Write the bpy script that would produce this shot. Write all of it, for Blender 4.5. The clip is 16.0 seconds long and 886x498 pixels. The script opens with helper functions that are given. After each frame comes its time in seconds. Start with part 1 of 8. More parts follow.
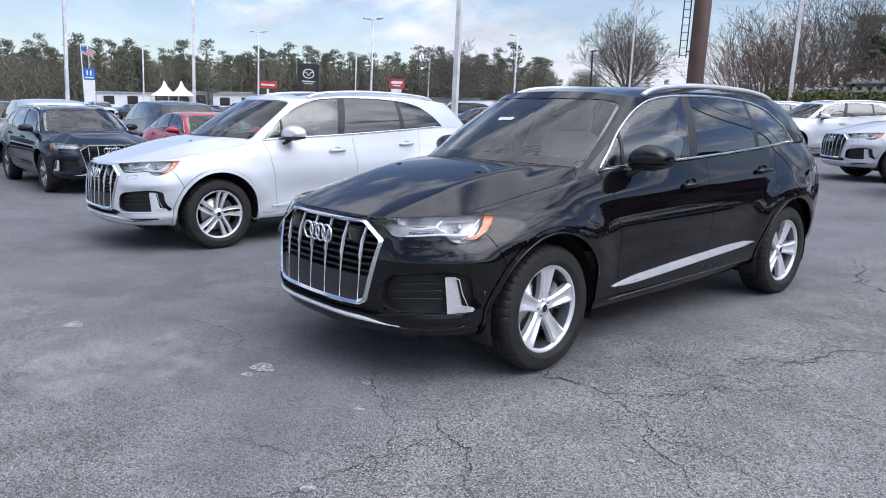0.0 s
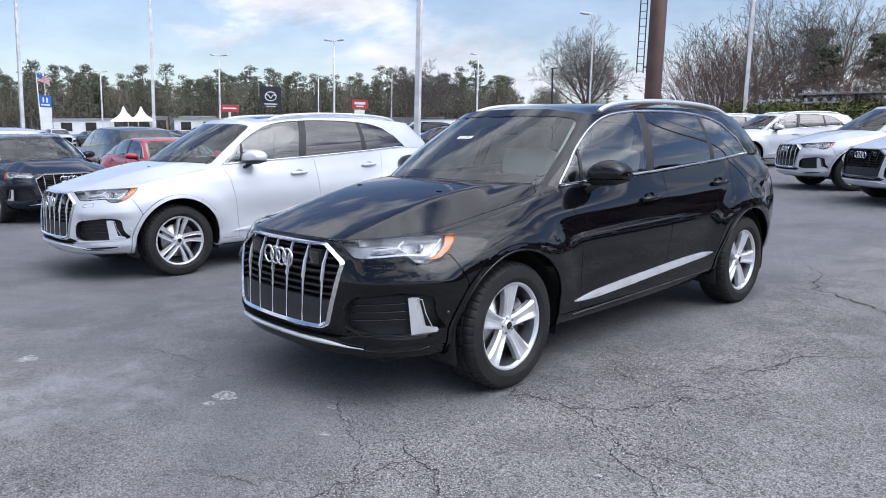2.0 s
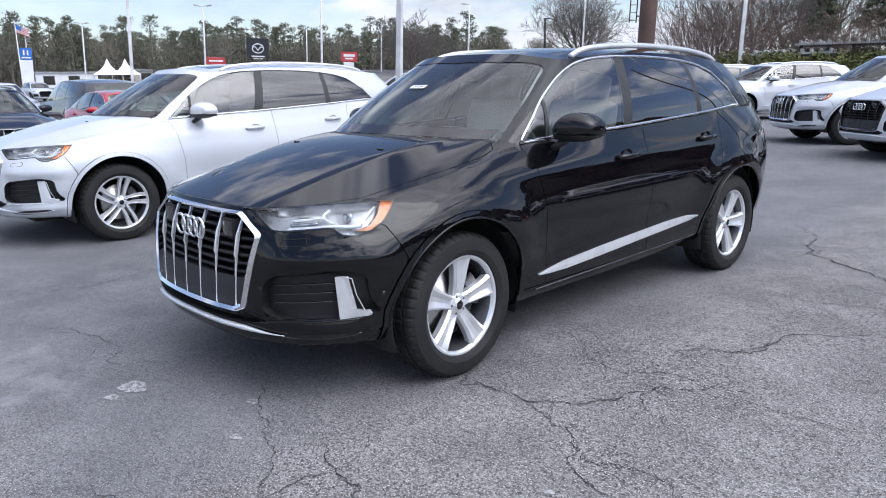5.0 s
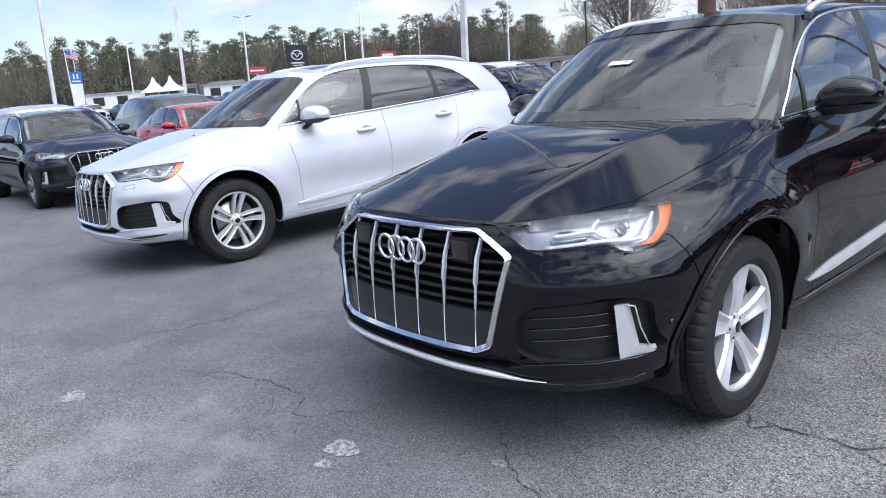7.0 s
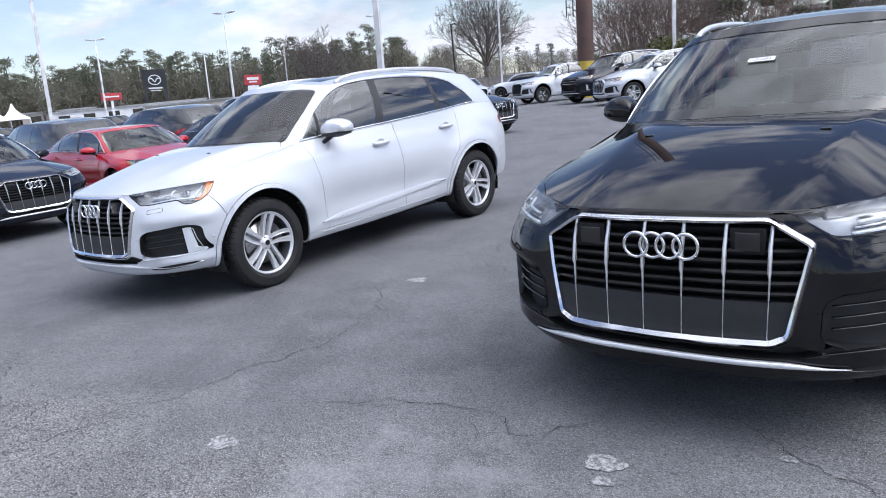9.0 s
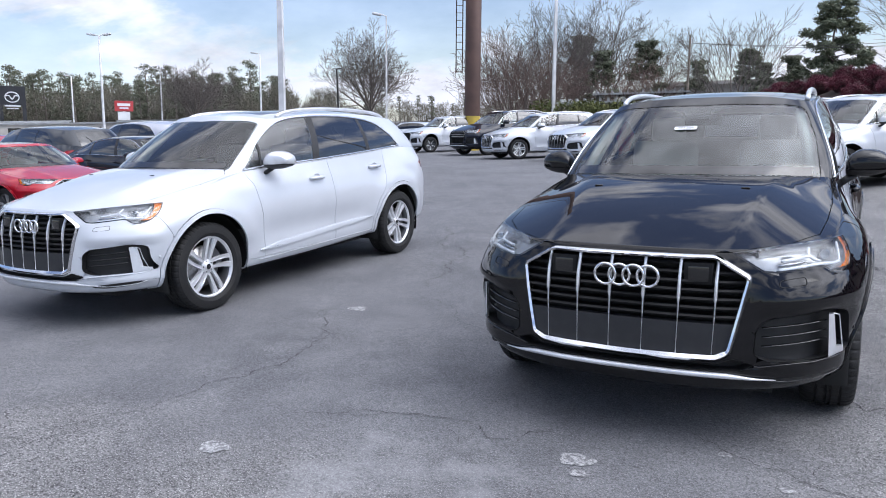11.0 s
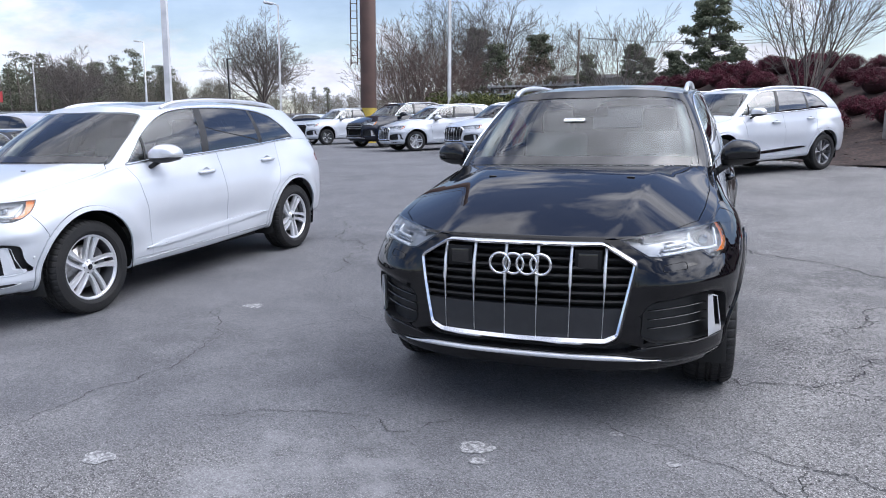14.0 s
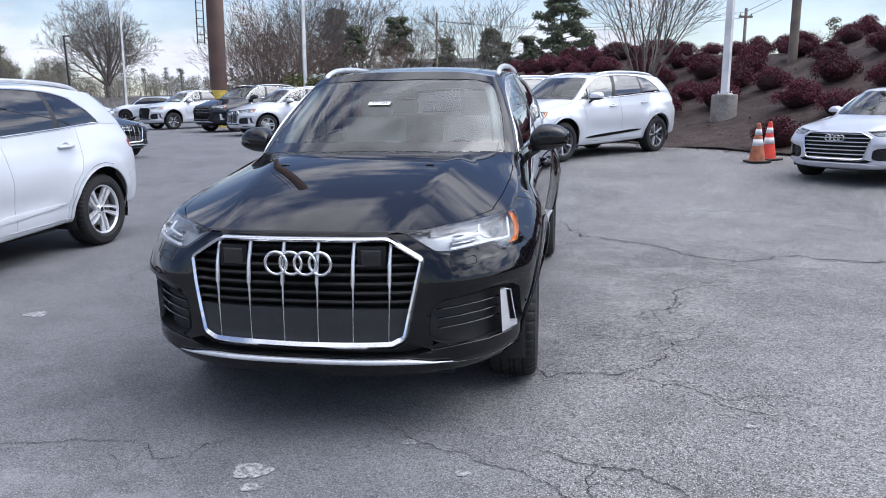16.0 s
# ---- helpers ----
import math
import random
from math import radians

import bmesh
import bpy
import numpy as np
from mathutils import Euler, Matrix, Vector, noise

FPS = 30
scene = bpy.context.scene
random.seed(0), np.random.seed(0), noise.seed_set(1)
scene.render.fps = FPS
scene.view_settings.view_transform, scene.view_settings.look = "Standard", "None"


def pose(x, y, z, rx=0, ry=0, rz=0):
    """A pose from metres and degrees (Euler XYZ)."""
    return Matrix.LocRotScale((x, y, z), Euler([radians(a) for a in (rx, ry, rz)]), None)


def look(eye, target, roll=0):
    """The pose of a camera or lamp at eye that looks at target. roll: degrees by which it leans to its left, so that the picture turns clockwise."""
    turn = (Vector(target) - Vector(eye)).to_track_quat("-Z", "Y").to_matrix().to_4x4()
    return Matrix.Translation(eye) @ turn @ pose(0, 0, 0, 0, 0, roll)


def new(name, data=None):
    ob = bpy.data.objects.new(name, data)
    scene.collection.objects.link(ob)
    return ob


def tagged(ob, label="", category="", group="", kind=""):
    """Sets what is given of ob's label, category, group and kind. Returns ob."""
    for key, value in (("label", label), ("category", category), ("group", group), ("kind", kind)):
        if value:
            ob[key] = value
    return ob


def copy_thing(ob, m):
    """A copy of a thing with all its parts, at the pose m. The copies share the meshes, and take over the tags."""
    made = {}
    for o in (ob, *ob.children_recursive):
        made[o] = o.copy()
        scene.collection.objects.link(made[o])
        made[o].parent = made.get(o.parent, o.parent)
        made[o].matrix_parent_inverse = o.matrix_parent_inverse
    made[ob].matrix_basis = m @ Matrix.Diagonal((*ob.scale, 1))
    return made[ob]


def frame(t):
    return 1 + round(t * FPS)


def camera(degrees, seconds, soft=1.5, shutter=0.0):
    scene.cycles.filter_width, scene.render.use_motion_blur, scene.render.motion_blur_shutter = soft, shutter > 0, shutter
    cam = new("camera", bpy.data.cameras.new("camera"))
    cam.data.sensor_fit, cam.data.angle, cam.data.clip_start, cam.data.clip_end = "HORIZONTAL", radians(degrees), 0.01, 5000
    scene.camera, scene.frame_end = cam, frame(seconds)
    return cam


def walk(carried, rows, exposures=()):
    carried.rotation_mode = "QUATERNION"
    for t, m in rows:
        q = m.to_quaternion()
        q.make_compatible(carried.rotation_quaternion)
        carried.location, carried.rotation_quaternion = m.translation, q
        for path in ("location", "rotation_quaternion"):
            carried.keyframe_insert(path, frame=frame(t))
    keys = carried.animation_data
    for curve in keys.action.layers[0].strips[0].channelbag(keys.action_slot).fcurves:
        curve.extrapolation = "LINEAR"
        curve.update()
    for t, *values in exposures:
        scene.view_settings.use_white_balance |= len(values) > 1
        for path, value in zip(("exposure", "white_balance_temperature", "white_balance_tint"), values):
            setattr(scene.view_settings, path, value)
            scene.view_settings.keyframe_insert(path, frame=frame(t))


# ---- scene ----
cam = camera(62.7, 16.0, soft=1.0)
PATH = [
    (0, (3.648, -3.136, 1.508), (2.16, -1.854, 1.131), 0.7),
    (0.5, (3.65, -3.131, 1.512), (2.173, -1.829, 1.16), 0.4),
    (1, (3.652, -3.128, 1.512), (2.19, -1.805, 1.178), 0.1),
    (1.5, (3.659, -3.111, 1.518), (2.212, -1.77, 1.192), -0.4),
    (2, (3.662, -3.106, 1.514), (2.226, -1.752, 1.187), -0.6),
    (2.5, (3.667, -3.099, 1.514), (2.238, -1.741, 1.176), -0.7),
    (3, (3.67, -3.091, 1.512), (2.239, -1.737, 1.166), -0.9),
    (3.5, (3.667, -3.088, 1.517), (2.235, -1.738, 1.162), -1.1),
    (3.7, (3.674, -3.077, 1.526), (2.246, -1.725, 1.16), -1.1),
    (5.8, (3.062, -2.254, 1.448), (1.641, -0.939, 0.946), -0.2),
    (6, (2.951, -2.252, 1.445), (1.5, -0.968, 0.949), -0.9),
    (6.5, (2.616, -2.462, 1.455), (1.125, -1.217, 0.978), -3.1),
    (7, (2.295, -2.675, 1.457), (0.806, -1.42, 0.999), -5.1),
    (7.5, (1.92, -2.896, 1.475), (0.459, -1.606, 1.028), -5.6),
    (8, (1.631, -3.204, 1.459), (0.213, -1.867, 1.009), -5.3),
    (8.5, (1.368, -3.438, 1.464), (0.019, -2.033, 1.012), -5.9),
    (9, (1.078, -3.593, 1.483), (-0.158, -2.082, 1.049), -6.0),
    (9.5, (0.921, -3.84, 1.488), (-0.154, -2.202, 1.085), -4.2),
    (9.7, (0.87, -3.963, 1.483), (-0.139, -2.281, 1.092), -3.3),
    (12, (0.845, -4.27, 1.508), (-0.088, -2.528, 1.199), -0.9),
    (12.5, (0.849, -4.256, 1.508), (-0.051, -2.495, 1.209), -0.8),
    (13, (0.846, -4.254, 1.501), (-0.013, -2.475, 1.191), -1.0),
    (13.5, (0.847, -4.236, 1.494), (0.039, -2.438, 1.16), -1.3),
    (14, (0.858, -4.221, 1.495), (0.157, -2.383, 1.135), -1.3),
    (14.5, (0.886, -4.178, 1.49), (0.332, -2.296, 1.103), -1.5),
    (15, (0.934, -4.111, 1.483), (0.504, -2.2, 1.079), -1.8),
    (15.5, (1.071, -3.974, 1.484), (0.697, -2.052, 1.076), -1.9),
    (16, (1.158, -3.811, 1.486), (0.801, -1.887, 1.075), -1.1),
]
walk(cam, [(t, look(eye, target, roll)) for t, eye, target, roll in PATH], [(0, -0.22), (3.7, -0.20), (6.2, -0.06), (9, -0.10), (12, -0.08), (16, -0.07)])

# ---- world, sun ----
world = bpy.data.worlds.new("sky")
scene.world = world
world.use_nodes = True
wn, wl = world.node_tree.nodes, world.node_tree.links
wn.clear()
SUN_EL, SUN_AZ = 50.0, 11.0          # azimuth counted from +x towards +y
sky = wn.new("ShaderNodeTexSky")
sky.sky_type, sky.sun_disc = "NISHITA", False
sky.sun_elevation, sky.sun_rotation = radians(SUN_EL), radians(90 - SUN_AZ)
sky.air_density, sky.dust_density, sky.ozone_density = 1.15, 0.3, 4.5
geo = wn.new("ShaderNodeTexCoord")
sep = wn.new("ShaderNodeSeparateXYZ")
wl.new(geo.outputs["Generated"], sep.inputs[0])
zc = wn.new("ShaderNodeMath"); zc.operation = "MAXIMUM"; zc.inputs[1].default_value = 0.0
wl.new(sep.outputs[2], zc.inputs[0])
dv = wn.new("ShaderNodeVectorMath"); dv.operation = "MULTIPLY"; dv.inputs[1].default_value = (3.0, 3.0, 7.5)
wl.new(geo.outputs["Generated"], dv.inputs[0])
cl = wn.new("ShaderNodeTexNoise")
cl.inputs["Scale"].default_value, cl.inputs["Detail"].default_value = 1.25, 8.0
cl.inputs["Roughness"].default_value, cl.inputs["Distortion"].default_value = 0.55, 0.25
shf = wn.new("ShaderNodeVectorMath"); shf.operation = "ADD"; shf.inputs[1].default_value = (2.6, -3.1, 0.0)
wl.new(dv.outputs[0], shf.inputs[0]); wl.new(shf.outputs[0], cl.inputs["Vector"])
rmp = wn.new("ShaderNodeValToRGB")
rmp.color_ramp.elements[0].position, rmp.color_ramp.elements[1].position = 0.49, 0.63
cov = wn.new("ShaderNodeMath"); cov.operation = "MULTIPLY_ADD"; cov.inputs[1].default_value = 0.50      # closer cloud overhead
zsq = wn.new("ShaderNodeMath"); zsq.operation = "POWER"; zsq.inputs[1].default_value = 5.5
wl.new(zc.outputs[0], zsq.inputs[0]); wl.new(zsq.outputs[0], cov.inputs[0]); wl.new(cl.outputs["Fac"], cov.inputs[2])

hz = wn.new("ShaderNodeMapRange")         # milky air close to the horizon
hz.inputs["From Min"].default_value, hz.inputs["From Max"].default_value = 0.0, 0.30
hz.inputs["To Min"].default_value, hz.inputs["To Max"].default_value = 0.50, 0.10
wl.new(zc.outputs[0], hz.inputs["Value"])
mx0 = wn.new("ShaderNodeMath"); mx0.operation = "MAXIMUM"
wl.new(rmp.outputs[0], mx0.inputs[0]); wl.new(hz.outputs[0], mx0.inputs[1])
mixs = wn.new("ShaderNodeMix"); mixs.data_type = "RGBA"
wl.new(mx0.outputs[0], mixs.inputs["Factor"])
shs = wn.new("ShaderNodeHueSaturation"); shs.inputs["Hue"].default_value, shs.inputs["Saturation"].default_value, shs.inputs["Value"].default_value = 0.512, 1.12, 1.30
wl.new(sky.outputs[0], shs.inputs["Color"]); wl.new(shs.outputs[0], mixs.inputs["A"])
sdir = (math.cos(radians(SUN_AZ)) * math.cos(radians(SUN_EL)), math.sin(radians(SUN_AZ)) * math.cos(radians(SUN_EL)), math.sin(radians(SUN_EL)))
dotn = wn.new("ShaderNodeVectorMath"); dotn.operation = "DOT_PRODUCT"      # thin cloud is brighter round the sun
dotn.inputs[1].default_value = sdir
wl.new(geo.outputs["Generated"], dotn.inputs[0])
dmx = wn.new("ShaderNodeMath"); dmx.operation = "MAXIMUM"; dmx.inputs[1].default_value = 0.0
wl.new(dotn.outputs["Value"], dmx.inputs[0])
dpw = wn.new("ShaderNodeMath"); dpw.operation = "POWER"; dpw.inputs[1].default_value = 5.0
wl.new(dmx.outputs[0], dpw.inputs[0])
dad = wn.new("ShaderNodeMath"); dad.operation = "MULTIPLY_ADD"; dad.inputs[1].default_value, dad.inputs[2].default_value = 3.6, 1.0
wl.new(dpw.outputs[0], dad.inputs[0])
near_sun = wn.new("ShaderNodeMath"); near_sun.operation = "MULTIPLY_ADD"; near_sun.inputs[1].default_value = 0.24      # the cover gathers round the sun
wl.new(dpw.outputs[0], near_sun.inputs[0]); wl.new(cov.outputs[0], near_sun.inputs[2]); wl.new(near_sun.outputs[0], rmp.inputs[0])
zen = wn.new("ShaderNodeMath"); zen.operation = "MULTIPLY_ADD"; zen.inputs[1].default_value = 0.7      # the cloud cover thickens overhead
wl.new(zc.outputs[0], zen.inputs[0]); wl.new(dad.outputs[0], zen.inputs[2])
csc = wn.new("ShaderNodeVectorMath"); csc.operation = "SCALE"; csc.inputs[0].default_value = (6.45, 6.7, 7.65)
shade = wn.new("ShaderNodeTexNoise")         # darker bases and brighter tops
shade.inputs["Scale"].default_value, shade.inputs["Detail"].default_value, shade.inputs["Roughness"].default_value = 1.9, 6.0, 0.6
wl.new(shf.outputs[0], shade.inputs["Vector"])
shr = wn.new("ShaderNodeMapRange"); shr.inputs["From Min"].default_value, shr.inputs["From Max"].default_value = 0.34, 0.66
shr.inputs["To Min"].default_value, shr.inputs["To Max"].default_value = 0.84, 1.42
wl.new(shade.outputs["Fac"], shr.inputs["Value"])
zsh = wn.new("ShaderNodeMath"); zsh.operation = "MULTIPLY"
wl.new(zen.outputs[0], zsh.inputs[0]); wl.new(shr.outputs[0], zsh.inputs[1])
wl.new(zsh.outputs[0], csc.inputs["Scale"]); wl.new(csc.outputs[0], mixs.inputs["B"])
bg = wn.new("ShaderNodeBackground"); bg.inputs[1].default_value = 0.125
out = wn.new("ShaderNodeOutputWorld")
wl.new(mixs.outputs["Result"], bg.inputs[0]); wl.new(bg.outputs[0], out.inputs[0])

sun_data = bpy.data.lights.new("sun", "SUN")
sun_data.energy, sun_data.angle, sun_data.color = 0.75, radians(40), (1.0, 0.97, 0.93)
sun = new("sun", sun_data)
sd = Vector((math.cos(radians(SUN_AZ)) * math.cos(radians(SUN_EL)), math.sin(radians(SUN_AZ)) * math.cos(radians(SUN_EL)), math.sin(radians(SUN_EL))))
sun.matrix_world = look(sd * 60, (0, 0, 0))


# ---- materials ----
def material(name, colour, rough=0.5, metal=0.0, coat=0.0, spec=0.5, grain=0.0, grain_scale=40.0, bump=0.0, bump_scale=200.0, vary=0.0, second=None, second_scale=3.0, second_at=(0.45, 0.6), emit=0.0):
    m = bpy.data.materials.new(name)
    m.use_nodes = True
    n, l = m.node_tree.nodes, m.node_tree.links
    b = n["Principled BSDF"]
    b.inputs["Base Color"].default_value = (*colour, 1)
    b.inputs["Roughness"].default_value, b.inputs["Metallic"].default_value = rough, metal
    b.inputs["Specular IOR Level"].default_value = spec
    if coat:
        b.inputs["Coat Weight"].default_value, b.inputs["Coat Roughness"].default_value, b.inputs["Coat IOR"].default_value = coat, 0.015, 1.48
    tc = n.new("ShaderNodeTexCoord")
    last = None
    if second:
        t = n.new("ShaderNodeTexNoise"); t.inputs["Scale"].default_value, t.inputs["Detail"].default_value = second_scale, 6.0
        l.new(tc.outputs["Object"], t.inputs["Vector"])
        r = n.new("ShaderNodeMapRange"); r.inputs["From Min"].default_value, r.inputs["From Max"].default_value = second_at
        l.new(t.outputs["Fac"], r.inputs["Value"])
        mix = n.new("ShaderNodeMix"); mix.data_type = "RGBA"
        mix.inputs["A"].default_value, mix.inputs["B"].default_value = (*colour, 1), (*second, 1)
        l.new(r.outputs[0], mix.inputs["Factor"]); last = mix.outputs["Result"]
    if grain or vary:
        hsv = n.new("ShaderNodeHueSaturation")
        if last:
            l.new(last, hsv.inputs["Color"])
        else:
            hsv.inputs["Color"].default_value = (*colour, 1)
        val = None
        if grain:
            t = n.new("ShaderNodeTexNoise"); t.inputs["Scale"].default_value, t.inputs["Detail"].default_value = grain_scale, 4.0
            l.new(tc.outputs["Object"], t.inputs["Vector"])
            r = n.new("ShaderNodeMapRange"); r.inputs["From Min"].default_value, r.inputs["From Max"].default_value = 0.3, 0.7
            r.inputs["To Min"].default_value, r.inputs["To Max"].default_value = 1 - grain, 1 + grain
            l.new(t.outputs["Fac"], r.inputs["Value"]); val = r.outputs[0]
        if vary:
            oi = n.new("ShaderNodeObjectInfo")
            r = n.new("ShaderNodeMapRange"); r.inputs["To Min"].default_value, r.inputs["To Max"].default_value = 1 - vary, 1 + vary
            l.new(oi.outputs["Random"], r.inputs["Value"])
            if val:
                mu = n.new("ShaderNodeMath"); mu.operation = "MULTIPLY"
                l.new(val, mu.inputs[0]); l.new(r.outputs[0], mu.inputs[1]); val = mu.outputs[0]
            else:
                val = r.outputs[0]
        l.new(val, hsv.inputs["Value"]); last = hsv.outputs[0]
    if last:
        l.new(last, b.inputs["Base Color"])
    if bump:
        t = n.new("ShaderNodeTexNoise"); t.inputs["Scale"].default_value, t.inputs["Detail"].default_value = bump_scale, 3.0
        l.new(tc.outputs["Object"], t.inputs["Vector"])
        bp = n.new("ShaderNodeBump"); bp.inputs["Strength"].default_value, bp.inputs["Distance"].default_value = bump, 0.004
        l.new(t.outputs["Fac"], bp.inputs["Height"]); l.new(bp.outputs[0], b.inputs["Normal"])
    if emit:
        b.inputs["Emission Color"].default_value, b.inputs["Emission Strength"].default_value = (*colour, 1), emit
    return m


def glass(name, tint, gloss=1.0):
    """Thin pane: tinted see-through with a mirror coat by Fresnel."""
    m = bpy.data.materials.new(name)
    m.use_nodes = True
    n, l = m.node_tree.nodes, m.node_tree.links
    n.clear()
    o = n.new("ShaderNodeOutputMaterial")
    tr = n.new("ShaderNodeBsdfTransparent"); tr.inputs[0].default_value = (*tint, 1)
    gl = n.new("ShaderNodeBsdfGlossy"); gl.inputs["Roughness"].default_value = 0.01
    fr = n.new("ShaderNodeFresnel"); fr.inputs["IOR"].default_value = 1.62
    mu = n.new("ShaderNodeMath"); mu.operation = "MULTIPLY"; mu.inputs[1].default_value = gloss; mu.use_clamp = True
    l.new(fr.outputs[0], mu.inputs[0])
    mx = n.new("ShaderNodeMixShader")
    l.new(mu.outputs[0], mx.inputs[0]); l.new(tr.outputs[0], mx.inputs[1]); l.new(gl.outputs[0], mx.inputs[2])
    l.new(mx.outputs[0], o.inputs[0])
    return m


PAINT_BLACK = material("paint_black", (0.0022, 0.0024, 0.0035), 0.4, 0.0, 1.0, 0.0, second=(0.005, 0.005, 0.0065), second_scale=900.0)
PAINT_WHITE = material("paint_white", (0.575, 0.60, 0.64), 0.28, 0.0, 1.0, 0.5, second=(0.555, 0.58, 0.62), second_scale=2.0)
PAINT_GREY = material("paint_grey", (0.035, 0.039, 0.046), 0.35, 0.1, 1.0, 0.2, second=(0.035, 0.04, 0.048), second_scale=600.0)
PAINT_BLUE = material("paint_blue", (0.006, 0.008, 0.016), 0.4, 0.0, 1.0, 0.0, second=(0.009, 0.012, 0.022), second_scale=600.0)
PAINT_RED = material("paint_red", (0.44, 0.008, 0.022), 0.32, 0.0, 1.0, 0.3, second=(0.38, 0.007, 0.018), second_scale=600.0)
PAINT_SILVER = material("paint_silver", (0.62, 0.63, 0.69), 0.3, 0.35, 1.0, second=(0.57, 0.58, 0.64), second_scale=600.0)
CHROME = material("chrome", (0.82, 0.83, 0.85), 0.12, 1.0, second=(0.74, 0.75, 0.77), second_scale=6.0)
SATIN = material("satin_alloy", (0.78, 0.79, 0.81), 0.28, 0.55, 0.4, second=(0.70, 0.71, 0.73), second_scale=9.0)
ALLOY_DARK = material("dark_alloy", (0.16, 0.165, 0.175), 0.35, 0.8, 0.2, second=(0.12, 0.12, 0.13), second_scale=9.0)
RUBBER = material("rubber", (0.008, 0.008, 0.0088), 0.7, bump=0.4, bump_scale=300, second=(0.014, 0.0136, 0.0133), second_scale=6.0)
PLASTIC = material("black_plastic", (0.014, 0.014, 0.015), 0.5, bump=0.15, bump_scale=800, second=(0.02, 0.02, 0.021), second_scale=12.0)
GLOSS_BLACK = material("gloss_black", (0.008, 0.008, 0.009), 0.12, 0.0, 0.6, second=(0.011, 0.011, 0.012), second_scale=12.0)
SLAT = material("slat_black", (0.006, 0.006, 0.007), 0.42, spec=0.25, second=(0.009, 0.009, 0.010), second_scale=12.0)
PLATE_GREY = material("grey_blank", (0.016, 0.0165, 0.019), 0.6, second=(0.020, 0.0205, 0.023), second_scale=20.0)
DARK = material("under_black", (0.008, 0.008, 0.008), 0.8)
AMBER = material("amber", (0.82, 0.22, 0.018), 0.2, 0.0, 0.6, second=(0.70, 0.16, 0.012), second_scale=60.0)
REDLAMP = material("red_lamp", (0.35, 0.01, 0.015), 0.15, 0.0, 1.0, second=(0.22, 0.006, 0.01), second_scale=60.0)
LAMP_WHITE = material("lamp_white", (0.86, 0.88, 0.92), 0.25, 0.2, 0.5, second=(0.7, 0.72, 0.75), second_scale=40.0)
LAMP_CHROME = material("lamp_reflector", (0.62, 0.64, 0.67), 0.22, 0.9, second=(0.4, 0.41, 0.43), second_scale=30.0)
LAMP_DARK = material("lamp_housing", (0.46, 0.465, 0.48), 0.28, 0.4, 0.3, second=(0.18, 0.183, 0.19), second_scale=8.0)
SEAT = material("grey_leather", (0.58, 0.57, 0.55), 0.55, bump=0.3, bump_scale=150, second=(0.52, 0.51, 0.49), second_scale=8.0)
SEAT_DARK = material("black_leather", (0.035, 0.035, 0.037), 0.5, bump=0.3, bump_scale=150, second=(0.045, 0.045, 0.047), second_scale=8.0)
DASH = material("dash_plastic", (0.055, 0.055, 0.057), 0.6, bump=0.2, bump_scale=400, second=(0.07, 0.07, 0.072), second_scale=15.0)
LINER = material("roof_lining", (0.66, 0.65, 0.63), 0.9, second=(0.62, 0.61, 0.59), second_scale=20.0)
DISC = material("brake_steel", (0.45, 0.45, 0.46), 0.35, 1.0, second=(0.33, 0.32, 0.31), second_scale=30.0)
GLASS_FRONT = glass("windscreen_glass", (0.80, 0.91, 0.88), 1.38)
GLASS_SIDE = glass("side_glass", (0.84, 0.93, 0.90), 2.1)
GLASS_TINT = glass("privacy_glass", (0.06, 0.065, 0.068), 2.0)
LENS = glass("lamp_lens", (0.95, 0.97, 0.98), 0.6)
STICKER = material("paper_white", (0.82, 0.83, 0.84), 0.6, second=(0.78, 0.79, 0.8), second_scale=60.0)
INK = material("ink_dark", (0.03, 0.035, 0.06), 0.6)


# ---- mesh helpers ----
def mesh_ob(name, bm, mat, parent=None, label="", smooth=True):
    me = bpy.data.meshes.new(name)
    if smooth:
        for f in bm.faces:
            f.smooth = True
    bm.to_mesh(me)
    bm.free()
    for m in (mat if isinstance(mat, (list, tuple)) else [mat]):
        me.materials.append(m)
    ob = new(name, me)
    if parent:
        ob.parent = parent
    if label:
        tagged(ob, label)
    return ob


def part(name, bm, mat, parent, label="", smooth=True):
    return mesh_ob(name, bm, mat, parent, label, smooth)


def empty(name, m=None):
    ob = new(name)
    ob.empty_display_size = 0.2
    if m:
        ob.matrix_basis = m
    return ob


def thing_mesh(name, bm, mat, label, category, group="", kind="", smooth=False):
    return tagged(mesh_ob(name, bm, mat, None, "", smooth), label, category, group, kind)


def sharpen(bm, deg=35):
    bm.normal_update()
    c = math.radians(deg)
    for e in bm.edges:
        if len(e.link_faces) == 2:
            e.smooth = e.calc_face_angle(0) < c
        else:
            e.smooth = False


